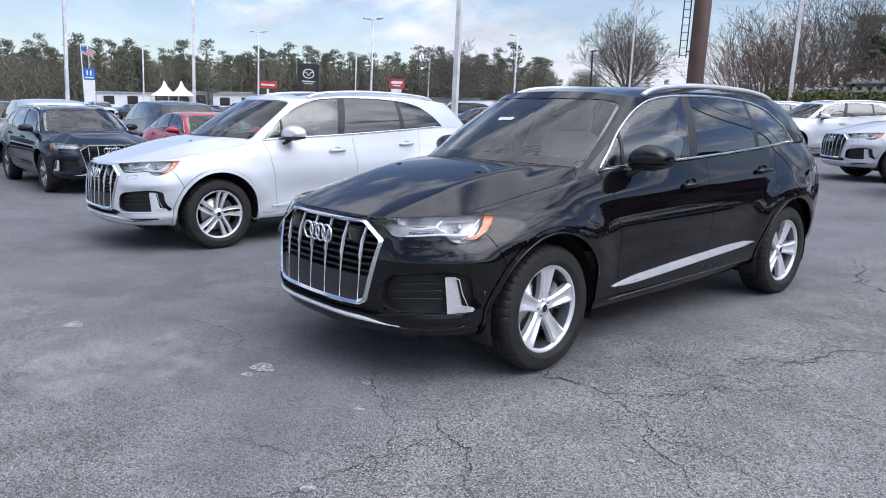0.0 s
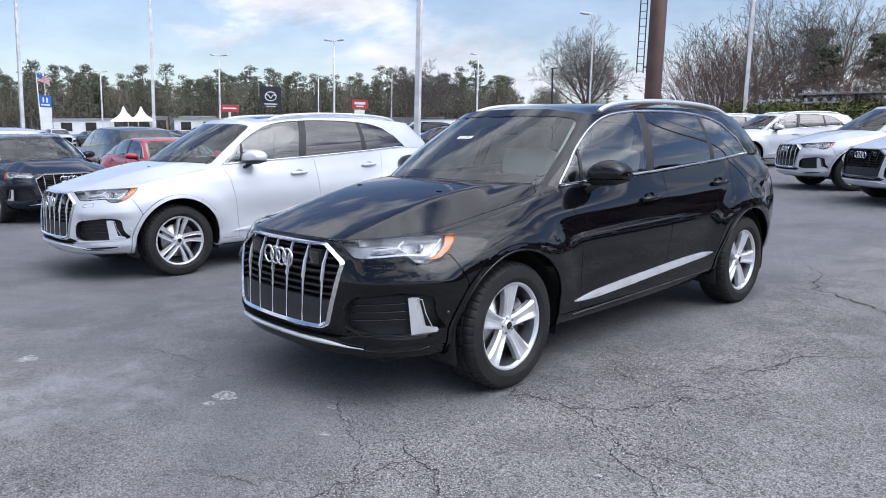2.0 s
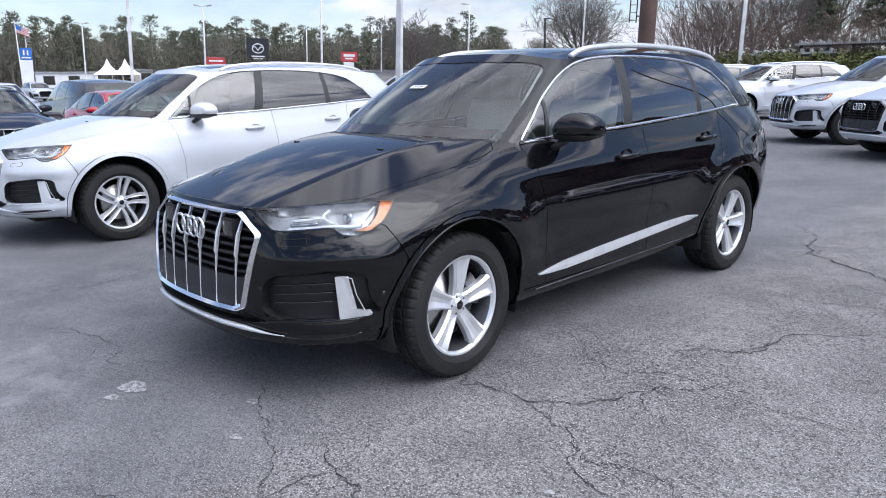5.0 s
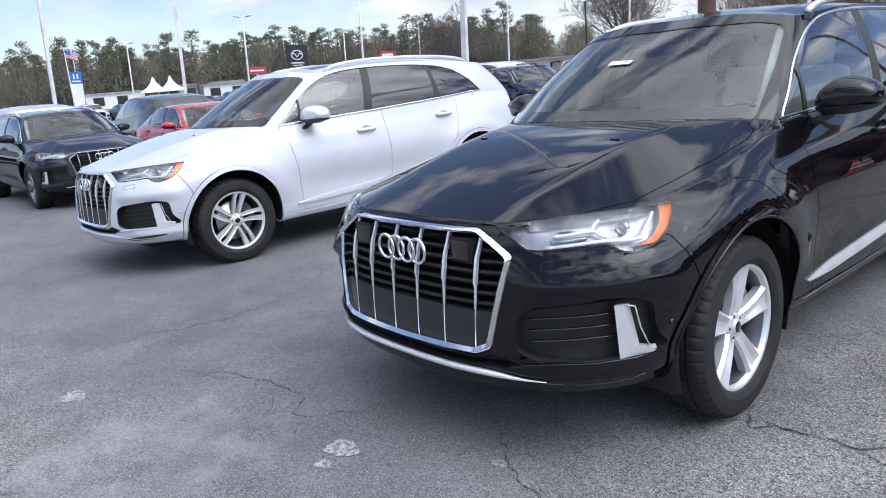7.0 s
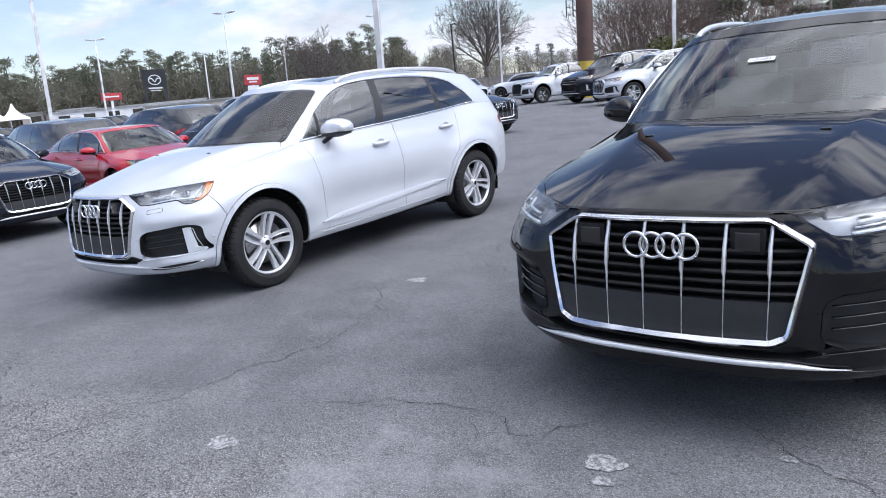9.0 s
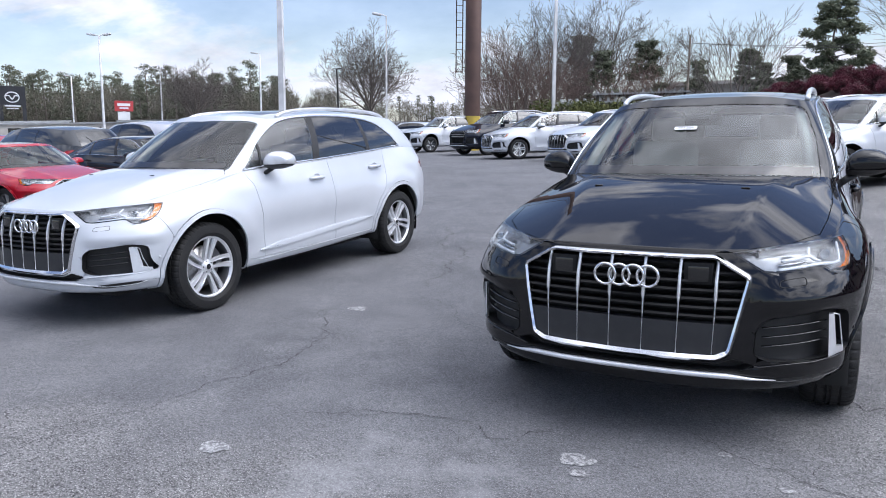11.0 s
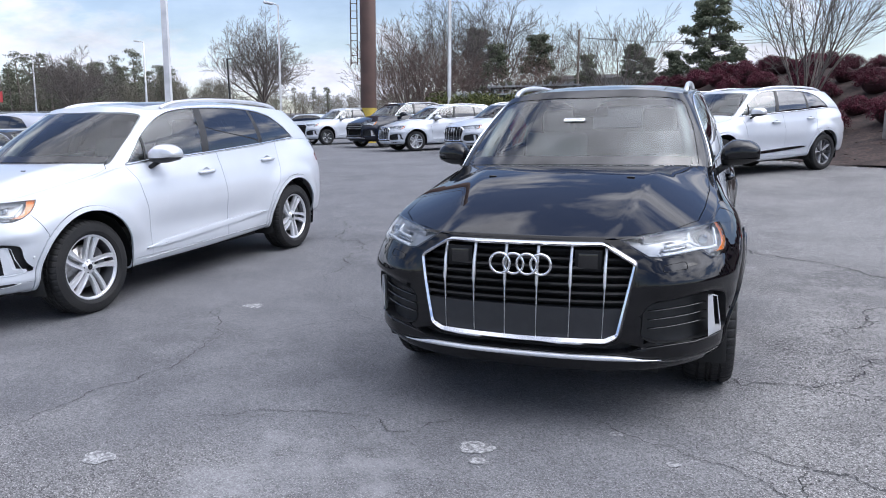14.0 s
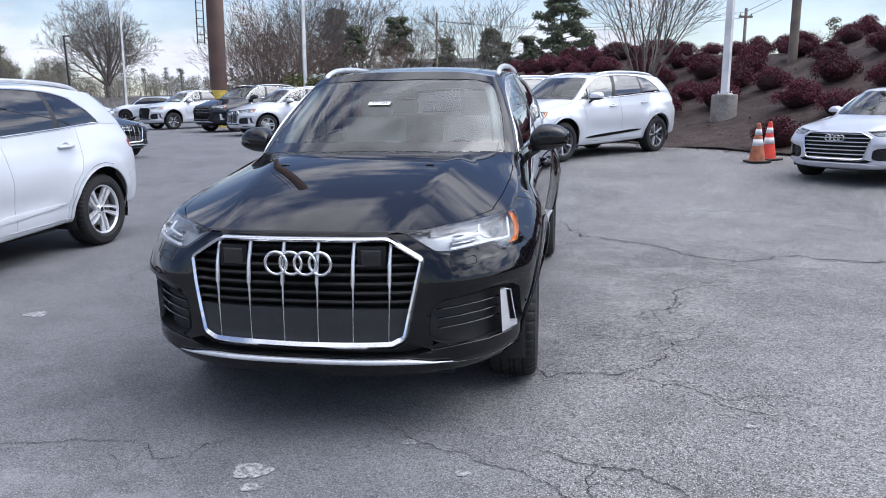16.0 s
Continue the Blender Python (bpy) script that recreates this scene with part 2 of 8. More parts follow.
def box(bm, x0, x1, y0, y1, z0, z1, m=None, bevel=0.0):
    vs = [bm.verts.new((x, y, z)) for z in (z0, z1) for x, y in ((x0, y0), (x1, y0), (x1, y1), (x0, y1))]
    fs = [bm.faces.new([vs[i] for i in q]) for q in ((3, 2, 1, 0), (4, 5, 6, 7), (0, 1, 5, 4), (1, 2, 6, 5), (2, 3, 7, 6), (3, 0, 4, 7))]
    if bevel:
        es = list({e for f in fs for e in f.edges})
        r = bmesh.ops.bevel(bm, geom=es, offset=bevel, segments=2, affect="EDGES", profile=0.6)
        vs = list({v for f in r["faces"] for v in f.verts} | {v for v in vs if v.is_valid})
    if m is not None:
        bmesh.ops.transform(bm, matrix=m, verts=vs)
    return vs


def lathe(bm, profile, n=32, axis="x", centre=(0, 0, 0), a0=0.0, a1=2 * math.pi):
    """Turns (radius, along) pairs round an axis."""
    closed = a1 - a0 > 6.28
    rings = []
    for i in range(n if closed else n + 1):
        a = a0 + (a1 - a0) * i / n
        c, s = math.cos(a), math.sin(a)
        ring = []
        for r, h in profile:
            p = {"x": (h, r * c, r * s), "y": (r * c, h, r * s), "z": (r * c, r * s, h)}[axis]
            ring.append(bm.verts.new((p[0] + centre[0], p[1] + centre[1], p[2] + centre[2])))
        rings.append(ring)
    m = len(rings)
    for i in range(m if closed else m - 1):
        a, b = rings[i], rings[(i + 1) % m]
        for j in range(len(profile) - 1):
            bm.faces.new((a[j], b[j], b[j + 1], a[j + 1]))
    return rings


def tube(bm, pts, r, n=8, closed=False, flat=1.0, up=Vector((0, 0, 1)), caps=True):
    """A swept tube; r is a radius or a list of them; flat squashes it along up."""
    pts = [Vector(p) for p in pts]
    rad = r if isinstance(r, (list, tuple)) else [r] * len(pts)
    rings = []
    k = len(pts)
    for i, p in enumerate(pts):
        a = pts[(i - 1) % k] if (closed or i > 0) else p
        b = pts[(i + 1) % k] if (closed or i < k - 1) else p
        t = (b - a).normalized() if (b - a).length > 1e-9 else Vector((0, 0, 1))
        u = up - t * up.dot(t)
        if u.length < 1e-3:
            u = Vector((1, 0, 0)) - t * t.x
        u.normalize()
        w = t.cross(u)
        rings.append([bm.verts.new(p + (w * math.cos(2 * math.pi * j / n) + u * flat * math.sin(2 * math.pi * j / n)) * rad[i]) for j in range(n)])
    for i in range(k if closed else k - 1):
        a, b = rings[i], rings[(i + 1) % k]
        for j in range(n):
            bm.faces.new((a[j], a[(j + 1) % n], b[(j + 1) % n], b[j]))
    if not closed and caps:
        bm.faces.new(list(reversed(rings[0]))); bm.faces.new(rings[-1])


def interp(x, xs, ys):
    """Smooth (monotone cubic) curve through points."""
    if x <= xs[0]:
        return ys[0]
    if x >= xs[-1]:
        return ys[-1]
    k = 0
    while x > xs[k + 1]:
        k += 1
    h = xs[k + 1] - xs[k]

    def slope(i):
        if i == 0 or i == len(xs) - 1:
            j = min(i, len(xs) - 2)
            return (ys[j + 1] - ys[j]) / (xs[j + 1] - xs[j])
        a, b = (ys[i] - ys[i - 1]) / (xs[i] - xs[i - 1]), (ys[i + 1] - ys[i]) / (xs[i + 1] - xs[i])
        return 0.0 if a * b <= 0 else 2 * a * b / (a + b)
    t = (x - xs[k]) / h
    m0, m1 = slope(k) * h, slope(k + 1) * h
    return (2 * t ** 3 - 3 * t ** 2 + 1) * ys[k] + (t ** 3 - 2 * t ** 2 + t) * m0 + (-2 * t ** 3 + 3 * t ** 2) * ys[k + 1] + (t ** 3 - t ** 2) * m1


def smooth_poly(pts, n=4, closed=False):
    """Catmull-Rom through 2D or 3D points."""
    P = [Vector(p) for p in pts]
    k = len(P)
    res = []
    for i in range(k if closed else k - 1):
        p1, p2 = P[i], P[(i + 1) % k]
        p0 = P[(i - 1) % k] if (closed or i > 0) else p1 * 2 - p2
        p3 = P[(i + 2) % k] if (closed or i < k - 2) else p2 * 2 - p1
        for j in range(n):
            t = j / n
            res.append(0.5 * ((2 * p1) + (p2 - p0) * t + (2 * p0 - 5 * p1 + 4 * p2 - p3) * t * t + (3 * p1 - p0 - 3 * p2 + p3) * t ** 3))
    if not closed:
        res.append(P[-1])
    return res




def stand(x, y, z, turn=0):
    q = Vector((0, 0, 1)).rotation_difference(Vector((0.0148, 0.0355, 0.9993))).to_matrix().to_4x4()
    return Matrix.Translation((x, y, z)) @ q @ pose(0, 0, 0, 0, 0, turn)


def sstep(a, b, x):
    t = max(0.0, min(1.0, (x - a) / (b - a)))
    return t * t * (3 - 2 * t)


# ---- the car body: levels round the body, bonnet, glasshouse and roof, cut along the panel lines ----
from mathutils.bvhtree import BVHTree

AXLE = 2.995
HUB = 0.372
LEVELS = (          # height in front, in the middle, at the back; half width; front and back end
    (0.270, 0.285, 0.36, 0.800, -0.850, 3.88),
    (0.300, 0.275, 0.37, 0.905, -0.945, 4.00),
    (0.375, 0.370, 0.45, 0.945, -0.978, 4.04),
    (0.480, 0.490, 0.56, 0.958, -0.985, 4.06),
    (0.620, 0.630, 0.70, 0.968, -0.975, 4.06),
    (0.770, 0.780, 0.85, 0.978, -0.955, 4.05),
    (0.860, 0.910, 0.98, 0.958, -0.925, 4.03),
    (0.925, 1.040, 1.11, 0.920, -0.893, 4.00),
)
FRONT_X = (0.0, 0.31, 0.54, 0.76, 0.915, 0.98)
FRONT_Y = (0.0, 0.012, 0.065, 0.185, 0.375, 0.66)
SIDE_Y = (0.05, 0.575, 1.5, 2.5, 3.05, 3.55)
SIDE_X = (1.0, 0.982, 0.978, 0.985, 0.998, 0.955)
STEPS = (5, 5, 6, 8, 12, 14, 12, 12, 12, 12, 12, 7, 5, 4)
N_A = sum(STEPS[:7])


def belt(y):
    return interp(y, (0.45, 0.6, 1.5, 2.5, 3.3, 3.7, 4.05), (1.115, 1.135, 1.172, 1.222, 1.262, 1.24, 1.17))


def hood_z(x, y):
    zc = 1.1548 + 0.1796 * y - 0.1325 * y * y - 0.0451 * y ** 3
    x = abs(x)
    fold = 0.42 + 0.12 * (y + 0.85) / 1.25
    s = x - fold
    soft = 0.5 * (s + math.sqrt(s * s + 0.00006))
    k = 0.250 + 0.147 * y - 0.2115 * y * y - 0.2096 * y ** 3
    return zc - 0.018 * (x / 0.6) ** 2 - k * soft


def lower_points(j):
    zf, zm, zr, w, yf, yr = LEVELS[j]
    pts = [(w * a, yf + b) for a, b in zip(FRONT_X, FRONT_Y)]
    pts += [(w * a, y) for a, y in zip(SIDE_X, SIDE_Y)]
    pts += [(w * 0.82, yr - 0.19), (w * 0.50, yr - 0.045), (0.0, yr)]
    return [Vector((x, y, interp(y, (-0.5, 0.9, 2.2, 3.3), (zf, zm, zm + 0.3 * (zr - zm), zr)))) for x, y in pts]


def edge_points():
    pts = [(0, -0.872), (0.30, -0.862), (0.455, -0.835), (0.690, -0.660), (0.825, -0.455), (0.858, -0.20), (0.852, 0.10)]
    res = [Vector((x, y, hood_z(x, y))) for x, y in pts]
    res += [Vector((x, y, belt(y))) for x, y in ((0.815, 0.575), (0.862, 1.5), (0.868, 2.5), (0.842, 3.05), (0.778, 3.55), (0.668, 3.84), (0.41, 3.99), (0, 4.03))]
    return res


def resample(ctrl, steps):
    """Catmull-Rom by segments; both ends lie on the middle plane."""
    first, last = ctrl[1].copy(), ctrl[-2].copy()
    first.x, last.x = -first.x, -last.x
    P = [first] + list(ctrl) + [last]
    res = []
    for i, n in enumerate(steps):
        p0, p1, p2, p3 = P[i:i + 4]
        for j in range(n):
            t = j / n
            res.append(0.5 * ((2 * p1) + (p2 - p0) * t + (2 * p0 - 5 * p1 + 4 * p2 - p3) * t * t + (3 * p1 - p0 - 3 * p2 + p3) * t ** 3))
    res.append(Vector(ctrl[-1]))
    return res


def car_shell():
    bm = bmesh.new()
    lay = bm.faces.layers.int.new("patch")
    rings = [resample(lower_points(j), STEPS) for j in range(len(LEVELS))]
    edge = resample(edge_points(), STEPS)
    rings.append(edge)
    rows = []
    count = len(edge)
    cols = [smooth_poly([r[i] for r in rings], 4) for i in range(count)]
    for c in cols:                                    # a blister over each wheel, a shallow hollow along the doors
        for k, p in enumerate(c[:-1]):
            if p.z < 1.1:
                for wy in (0.0, AXLE):
                    d = math.hypot(p.y - wy, p.z - HUB)
                    p.x += 0.036 * (1 - (k / (len(c) - 1)) ** 6) * (1 - sstep(0.54, 0.68, d)) * sstep(0.78, 0.9, p.x) * sstep(0.42, 0.62, p.z)
                if p.x > 0.8:
                    p.x -= 0.020 * math.exp(-((p.z - 0.56) / 0.10) ** 2) * sstep(0.5, 0.9, p.y) * (1 - sstep(2.1, 2.5, p.y))
                    p.x += 0.010 * math.exp(-((p.z - 0.985 - 0.02 * p.y) / 0.025) ** 2) * sstep(0.2, 0.6, p.y) * (1 - sstep(3.3, 3.7, p.y))

    def grid(pts, patch):
        vs = [[bm.verts.new(p) for p in line] for line in pts]
        for a, b in zip(vs, vs[1:]):
            for j in range(len(a) - 1):
                q = [a[j], b[j], b[j + 1], a[j + 1]]
                cs = []
                for v in q:
                    if not any((v.co - u.co).length < 1e-5 for u in cs):
                        cs.append(v)
                if len(cs) > 2:
                    f = bm.faces.new(cs)
                    f[lay] = patch
    grid(cols, 0)
    base = [Vector((0, 0.19, 1.182)), Vector((0.42, 0.262, 1.178)), Vector((0.742, 0.495, 1.160)), edge[N_A].copy()]
    front = []
    for i, n in enumerate((22, 26, 14)):
        for j in range(n):
            t = j / n
            p0 = base[i - 1] if i else Vector((-base[1].x, base[1].y, base[1].z))
            p1, p2 = base[i], base[i + 1]
            p3 = base[i + 2] if i < 2 else p2 + (p2 - p1) * 0.5
            front.append(0.5 * ((2 * p1) + (p2 - p0) * t + (2 * p0 - 5 * p1 + 4 * p2 - p3) * t * t + (3 * p1 - p0 - 3 * p2 + p3) * t ** 3))
    front.append(edge[N_A].copy())
    hood = []
    for i in range(N_A + 1):
        a, b = edge[i], front[i]
        line = []
        for k in range(25):
            t = k / 24
            p = a.lerp(b, t)
            z = hood_z(p.x, p.y)
            za = a.z - hood_z(a.x, a.y)
            zb = b.z - hood_z(b.x, b.y)
            line.append(Vector((p.x, p.y, z + za * (1 - t) ** 6 + zb * t ** 3)))
        hood.append(line)
    grid(hood, 1)
    foot = front[:-1] + edge[N_A:]
    top_ctrl = [Vector(p) for p in ((0, 1.02, 1.648), (0.36, 1.05, 1.642), (0.575, 1.12, 1.612), (0.640, 1.27, 1.607), (0.668, 1.75, 1.650), (0.668, 2.45, 1.652),
                                    (0.652, 2.90, 1.632), (0.628, 3.20, 1.608), (0.575, 3.46, 1.585), (0.40, 3.60, 1.595), (0, 3.645, 1.60))]
    top = resample(top_ctrl, (22, 26, 14) + STEPS[7:])
    green = []
    for a, b in zip(foot, top):
        line = []
        nrm = Vector((max(0.0, a.x) * 1.2, 0.9 * (a.y - 1.9) / 1.7 * (1 - min(1, a.x / 0.85)), 0.25))
        nrm.normalize()
        for k in range(17):
            t = k / 16
            line.append(a.lerp(b, t) + nrm * 0.034 * 4 * t * (1 - t) * (1.0 - 0.35 * t))
        green.append(line)
    grid(green, 2)
    roof = []
    for p in top:
        zc = interp(p.y, (1.02, 1.5, 2.2, 3.0, 3.65), (1.648, 1.694, 1.708, 1.682, 1.60))
        roof.append([Vector((p.x * (1 - u), p.y, p.z + (zc - p.z) * (1 - (1 - u) ** 2.6))) for u in [k / 10 for k in range(11)]])
    grid(roof, 3)
    bmesh.ops.remove_doubles(bm, verts=bm.verts, dist=0.0004)
    bmesh.ops.delete(bm, geom=[f for f in bm.faces if f[lay] == 3 and f.calc_center_median().y < 1.0225], context="FACES")
    flank = [v for v in bm.verts if v.co.x > 0.5 and v.co.z > 0.45 and all(g[lay] == 0 for g in v.link_faces) and not v.is_boundary]
    for k in range(4):
        bmesh.ops.smooth_vert(bm, verts=flank, factor=0.5, use_axis_x=True, use_axis_y=True, use_axis_z=True)
    bmesh.ops.recalc_face_normals(bm, faces=bm.faces)
    bm.normal_update()
    f = max(bm.faces, key=lambda q: q.calc_center_median().x)
    if f.normal.x < 0:
        bmesh.ops.reverse_faces(bm, faces=bm.faces)
        bm.normal_update()
    moves = []                                        # two ledges across each bumper corner: over the side intake and below it
    for v in bm.verts:
        p = v.co
        if p.y < -0.3 and p.x > 0.5 and p.z < 0.83:
            out = Vector((v.normal.x, v.normal.y, 0)).normalized()
            upper = interp(p.z, (0.645, 0.660, 0.696, 0.730, 0.82), (0.0, 0.002, 0.034, 0.026, 0.0)) * sstep(0.53, 0.66, p.x) * (1 - sstep(-0.58, -0.40, p.y))
            lower = interp(p.z, (0.335, 0.352, 0.376, 0.395, 0.45), (0.0, 0.008, 0.020, 0.016, 0.0)) * sstep(0.62, 0.74, p.x) * (1 - sstep(-0.58, -0.42, p.y))
            moves.append((v, out * (upper + lower)))
    for v, d in moves:
        v.co += d
    return bm, lay


VIEW = {"side": (1, 2), "front": (0, 2), "top": (0, 1)}


def inside(poly, u, v):
    c = False
    j = len(poly) - 1
    for i in range(len(poly)):
        (a, b), (p, q) = poly[i], poly[j]
        if (b > v) != (q > v) and u < (p - a) * (v - b) / (q - b) + a:
            c = not c
        j = i
    return c


def knife(bm, lay, poly, view, patches, limit=None):
    """Cuts the faces of some patches along an outline seen in one view."""
    a, b = VIEW[view]
    ps = [Vector((p[0], p[1])) for p in poly]
    for i in range(len(ps)):
        p, q = ps[i], ps[(i + 1) % len(ps)]
        d = q - p
        if d.length < 1e-6:
            continue
        lo0, hi0, lo1, hi1 = min(p.x, q.x) - 1e-4, max(p.x, q.x) + 1e-4, min(p.y, q.y) - 1e-4, max(p.y, q.y) + 1e-4
        fs = []
        for f in bm.faces:
            if f[lay] not in patches:
                continue
            us = [v.co[a] for v in f.verts]
            if max(us) < lo0 or min(us) > hi0:
                continue
            vs = [v.co[b] for v in f.verts]
            if max(vs) < lo1 or min(vs) > hi1:
                continue
            if limit and not limit(f.calc_center_median()):
                continue
            fs.append(f)
        if not fs:
            continue
        es = {e for f in fs for e in f.edges}
        vs = {v for f in fs for v in f.verts}
        co, no = Vector((0, 0, 0)), Vector((0, 0, 0))
        co[a], co[b] = p.x, p.y
        no[a], no[b] = -d.y, d.x
        bmesh.ops.bisect_plane(bm, geom=list(fs) + list(es) + list(vs), dist=0.0006, plane_co=co, plane_no=no.normalized())


def circle(cy, cz, r, n=40):
    return [(cy + r * math.cos(2 * math.pi * k / n), cz + r * math.sin(2 * math.pi * k / n)) for k in range(n)]


def rounded(poly, r=0.03, n=3):
    """An outline with rounded corners."""
    res = []
    k = len(poly)
    for i in range(k):
        p, a, b = Vector(poly[i]), Vector(poly[i - 1]), Vector(poly[(i + 1) % k])
        da, db = (a - p), (b - p)
        la, lb = min(r, da.length * 0.45), min(r, db.length * 0.45)
        s, e = p + da.normalized() * la, p + db.normalized() * lb
        for j in range(n + 1):
            t = j / n
            res.append(tuple(s * (1 - t) ** 2 + p * 2 * t * (1 - t) + e * t * t))
    return res


DLO_TOP = ((0.590, 1.146), (0.72, 1.258), (0.88, 1.388), (1.127, 1.524), (1.38, 1.600), (1.75, 1.626), (2.30, 1.620), (2.70, 1.582), (2.92, 1.525))
DLO_END = (3.235, 1.276)


def dlo():
    t = [tuple(p) for p in smooth_poly(DLO_TOP, 4)]
    low = [(y, belt(y) + 0.014) for y in (3.0, 2.6, 2.2, 1.7, 1.2, 0.85)]
    return t + [(3.10, 1.405), DLO_END] + low


OUT = {
    "grille": [(-0.01, 0.905), (0.385, 0.905), (0.533, 0.816), (0.462, 0.470), (0.405, 0.438), (-0.01, 0.432)],
    "headlight": [(0.442, 0.918), (0.62, 0.937), (0.75, 0.9470), (0.846, 0.9530), (1.10, 0.9540), (1.10, 0.812), (0.868, 0.814), (0.838, 0.820), (0.800, 0.852), (0.717, 0.843), (0.62, 0.833), (0.575, 0.837)],
    "lamp_side": [(-1.30, 0.70), (-0.64, 0.806), (-0.585, 0.816), (-0.52, 0.836), (-0.455, 0.872), (-0.405, 0.915), (-0.362, 0.960), (-1.30, 1.00)],
    "amber_side": [(-0.60, 0.836), (-0.30, 0.836), (-0.30, 0.99), (-0.418, 0.99), (-0.434, 0.950), (-0.475, 0.900), (-0.525, 0.860)],
    "intake": [(0.560, 0.600), (0.605, 0.632), (0.845, 0.662), (0.908, 0.640), (0.918, 0.448), (0.62, 0.440), (0.552, 0.470)],
    "slot": [(-0.01, 0.425), (0.40, 0.428), (0.47, 0.455), (0.555, 0.428), (0.50, 0.397), (-0.01, 0.397)],
    "bumper": [(-1.3, 0.1), (-0.30, 0.1), (-0.40, 0.60), (-0.385, 0.70), (-0.46, 0.850), (-0.60, 0.90), (-1.3, 0.95)],
    "front_door": [(0.585, 1.125), (0.625, 1.00), (0.665, 0.75), (0.685, 0.50), (0.70, 0.345), (1.78, 0.345), (1.775, 0.8), (1.755, 1.18), (1.735, 1.30), (0.7, 1.30)],
    "rear_door": [(1.755, 1.18), (1.775, 0.8), (1.78, 0.345), (2.46, 0.345), (2.47, 0.50), (2.54, 0.68), (2.66, 0.80), (2.74, 0.95), (2.80, 1.24), (2.80, 1.32), (1.735, 1.30)],
    "rocker": [(0.2, 0.1), (2.8, 0.1), (2.8, 0.345), (0.2, 0.345)],
    "hood": [(-0.01, -1.2), (0.44, -1.2), (0.455, -0.842), (0.66, -0.675), (0.775, -0.48), (0.800, -0.25), (0.812, 0.05), (0.805, 0.30), (0.785, 0.40), (0.72, 0.455), (0.42, 0.215), (0.2, 0.155), (-0.01, 0.140)],
    "rear_bumper": [(3.36, 0.1), (4.4, 0.1), (4.4, 0.72), (3.70, 0.74), (3.40, 0.66)],
    "tail_lamp": [(3.66, 0.985), (4.4, 0.96), (4.4, 1.10), (3.76, 1.115), (3.62, 1.06)],
    "roof_glass": [(-0.01, 1.22), (0.47, 1.25), (0.49, 2.60), (-0.01, 2.63)],
    "windscreen": [(-0.14, 0.10), (0.42, 0.19), (0.748, 0.486), (0.694, 0.79), (0.616, 1.060), (0.36, 0.945), (0.0, 0.908), (-0.14, 0.905)],
    "rear_glass": [(-0.01, 1.20), (0.55, 1.20), (0.50, 1.53), (-0.01, 1.55)],
}
WIN_FRONT_END, WIN_REAR_START, WIN_REAR_END, WIN_QUARTER = (1.550, 1.670), (1.650, 1.765), (2.50, 2.525), (2.575, 2.575)


def half_plane(poly, line, keep_less):
    """Clips an outline by the line through (y at the belt, y at the top)."""
    y0, y1 = line
    z0, z1 = 1.2, 1.62

    def s(p):
        v = p[0] - (y0 + (y1 - y0) * (p[1] - z0) / (z1 - z0))
        return -v if keep_less else v
    res = []
    for i in range(len(poly)):
        a, b = poly[i - 1], poly[i]
        sa, sb = s(a), s(b)
        if (sa >= 0) != (sb >= 0):
            t = sa / (sa - sb)
            res.append((a[0] + (b[0] - a[0]) * t, a[1] + (b[1] - a[1]) * t))
        if sb >= 0:
            res.append(b)
    return res


SHELL, PATCH = car_shell()
SHAPE = BVHTree.FromBMesh(SHELL)          # whole skin, to lay trim on


def on_side(y, z, out=0.0):
    hit, nrm, _, _ = SHAPE.ray_cast(Vector((1.6, y, z)), Vector((-1, 0, 0)))
    return hit + nrm * out if hit else Vector((0.9, y, z))


def on_half(start, way, sign, out, fallback):
    hit, nrm, _, _ = SHAPE.ray_cast(start, way)
    p = hit + nrm * out if hit else fallback
    return Vector((p.x * sign, p.y, p.z))


def on_front(x, z, out=0.0):
    return on_half(Vector((max(abs(x), 0.0005), -2.5, z)), Vector((0, 1, 0)), -1 if x < 0 else 1, out, Vector((abs(x), -0.9, z)))


def on_top(x, y, out=0.0):
    return on_half(Vector((max(abs(x), 0.0005), y, 3)), Vector((0, 0, -1)), -1 if x < 0 else 1, out, Vector((abs(x), y, 1.0)))


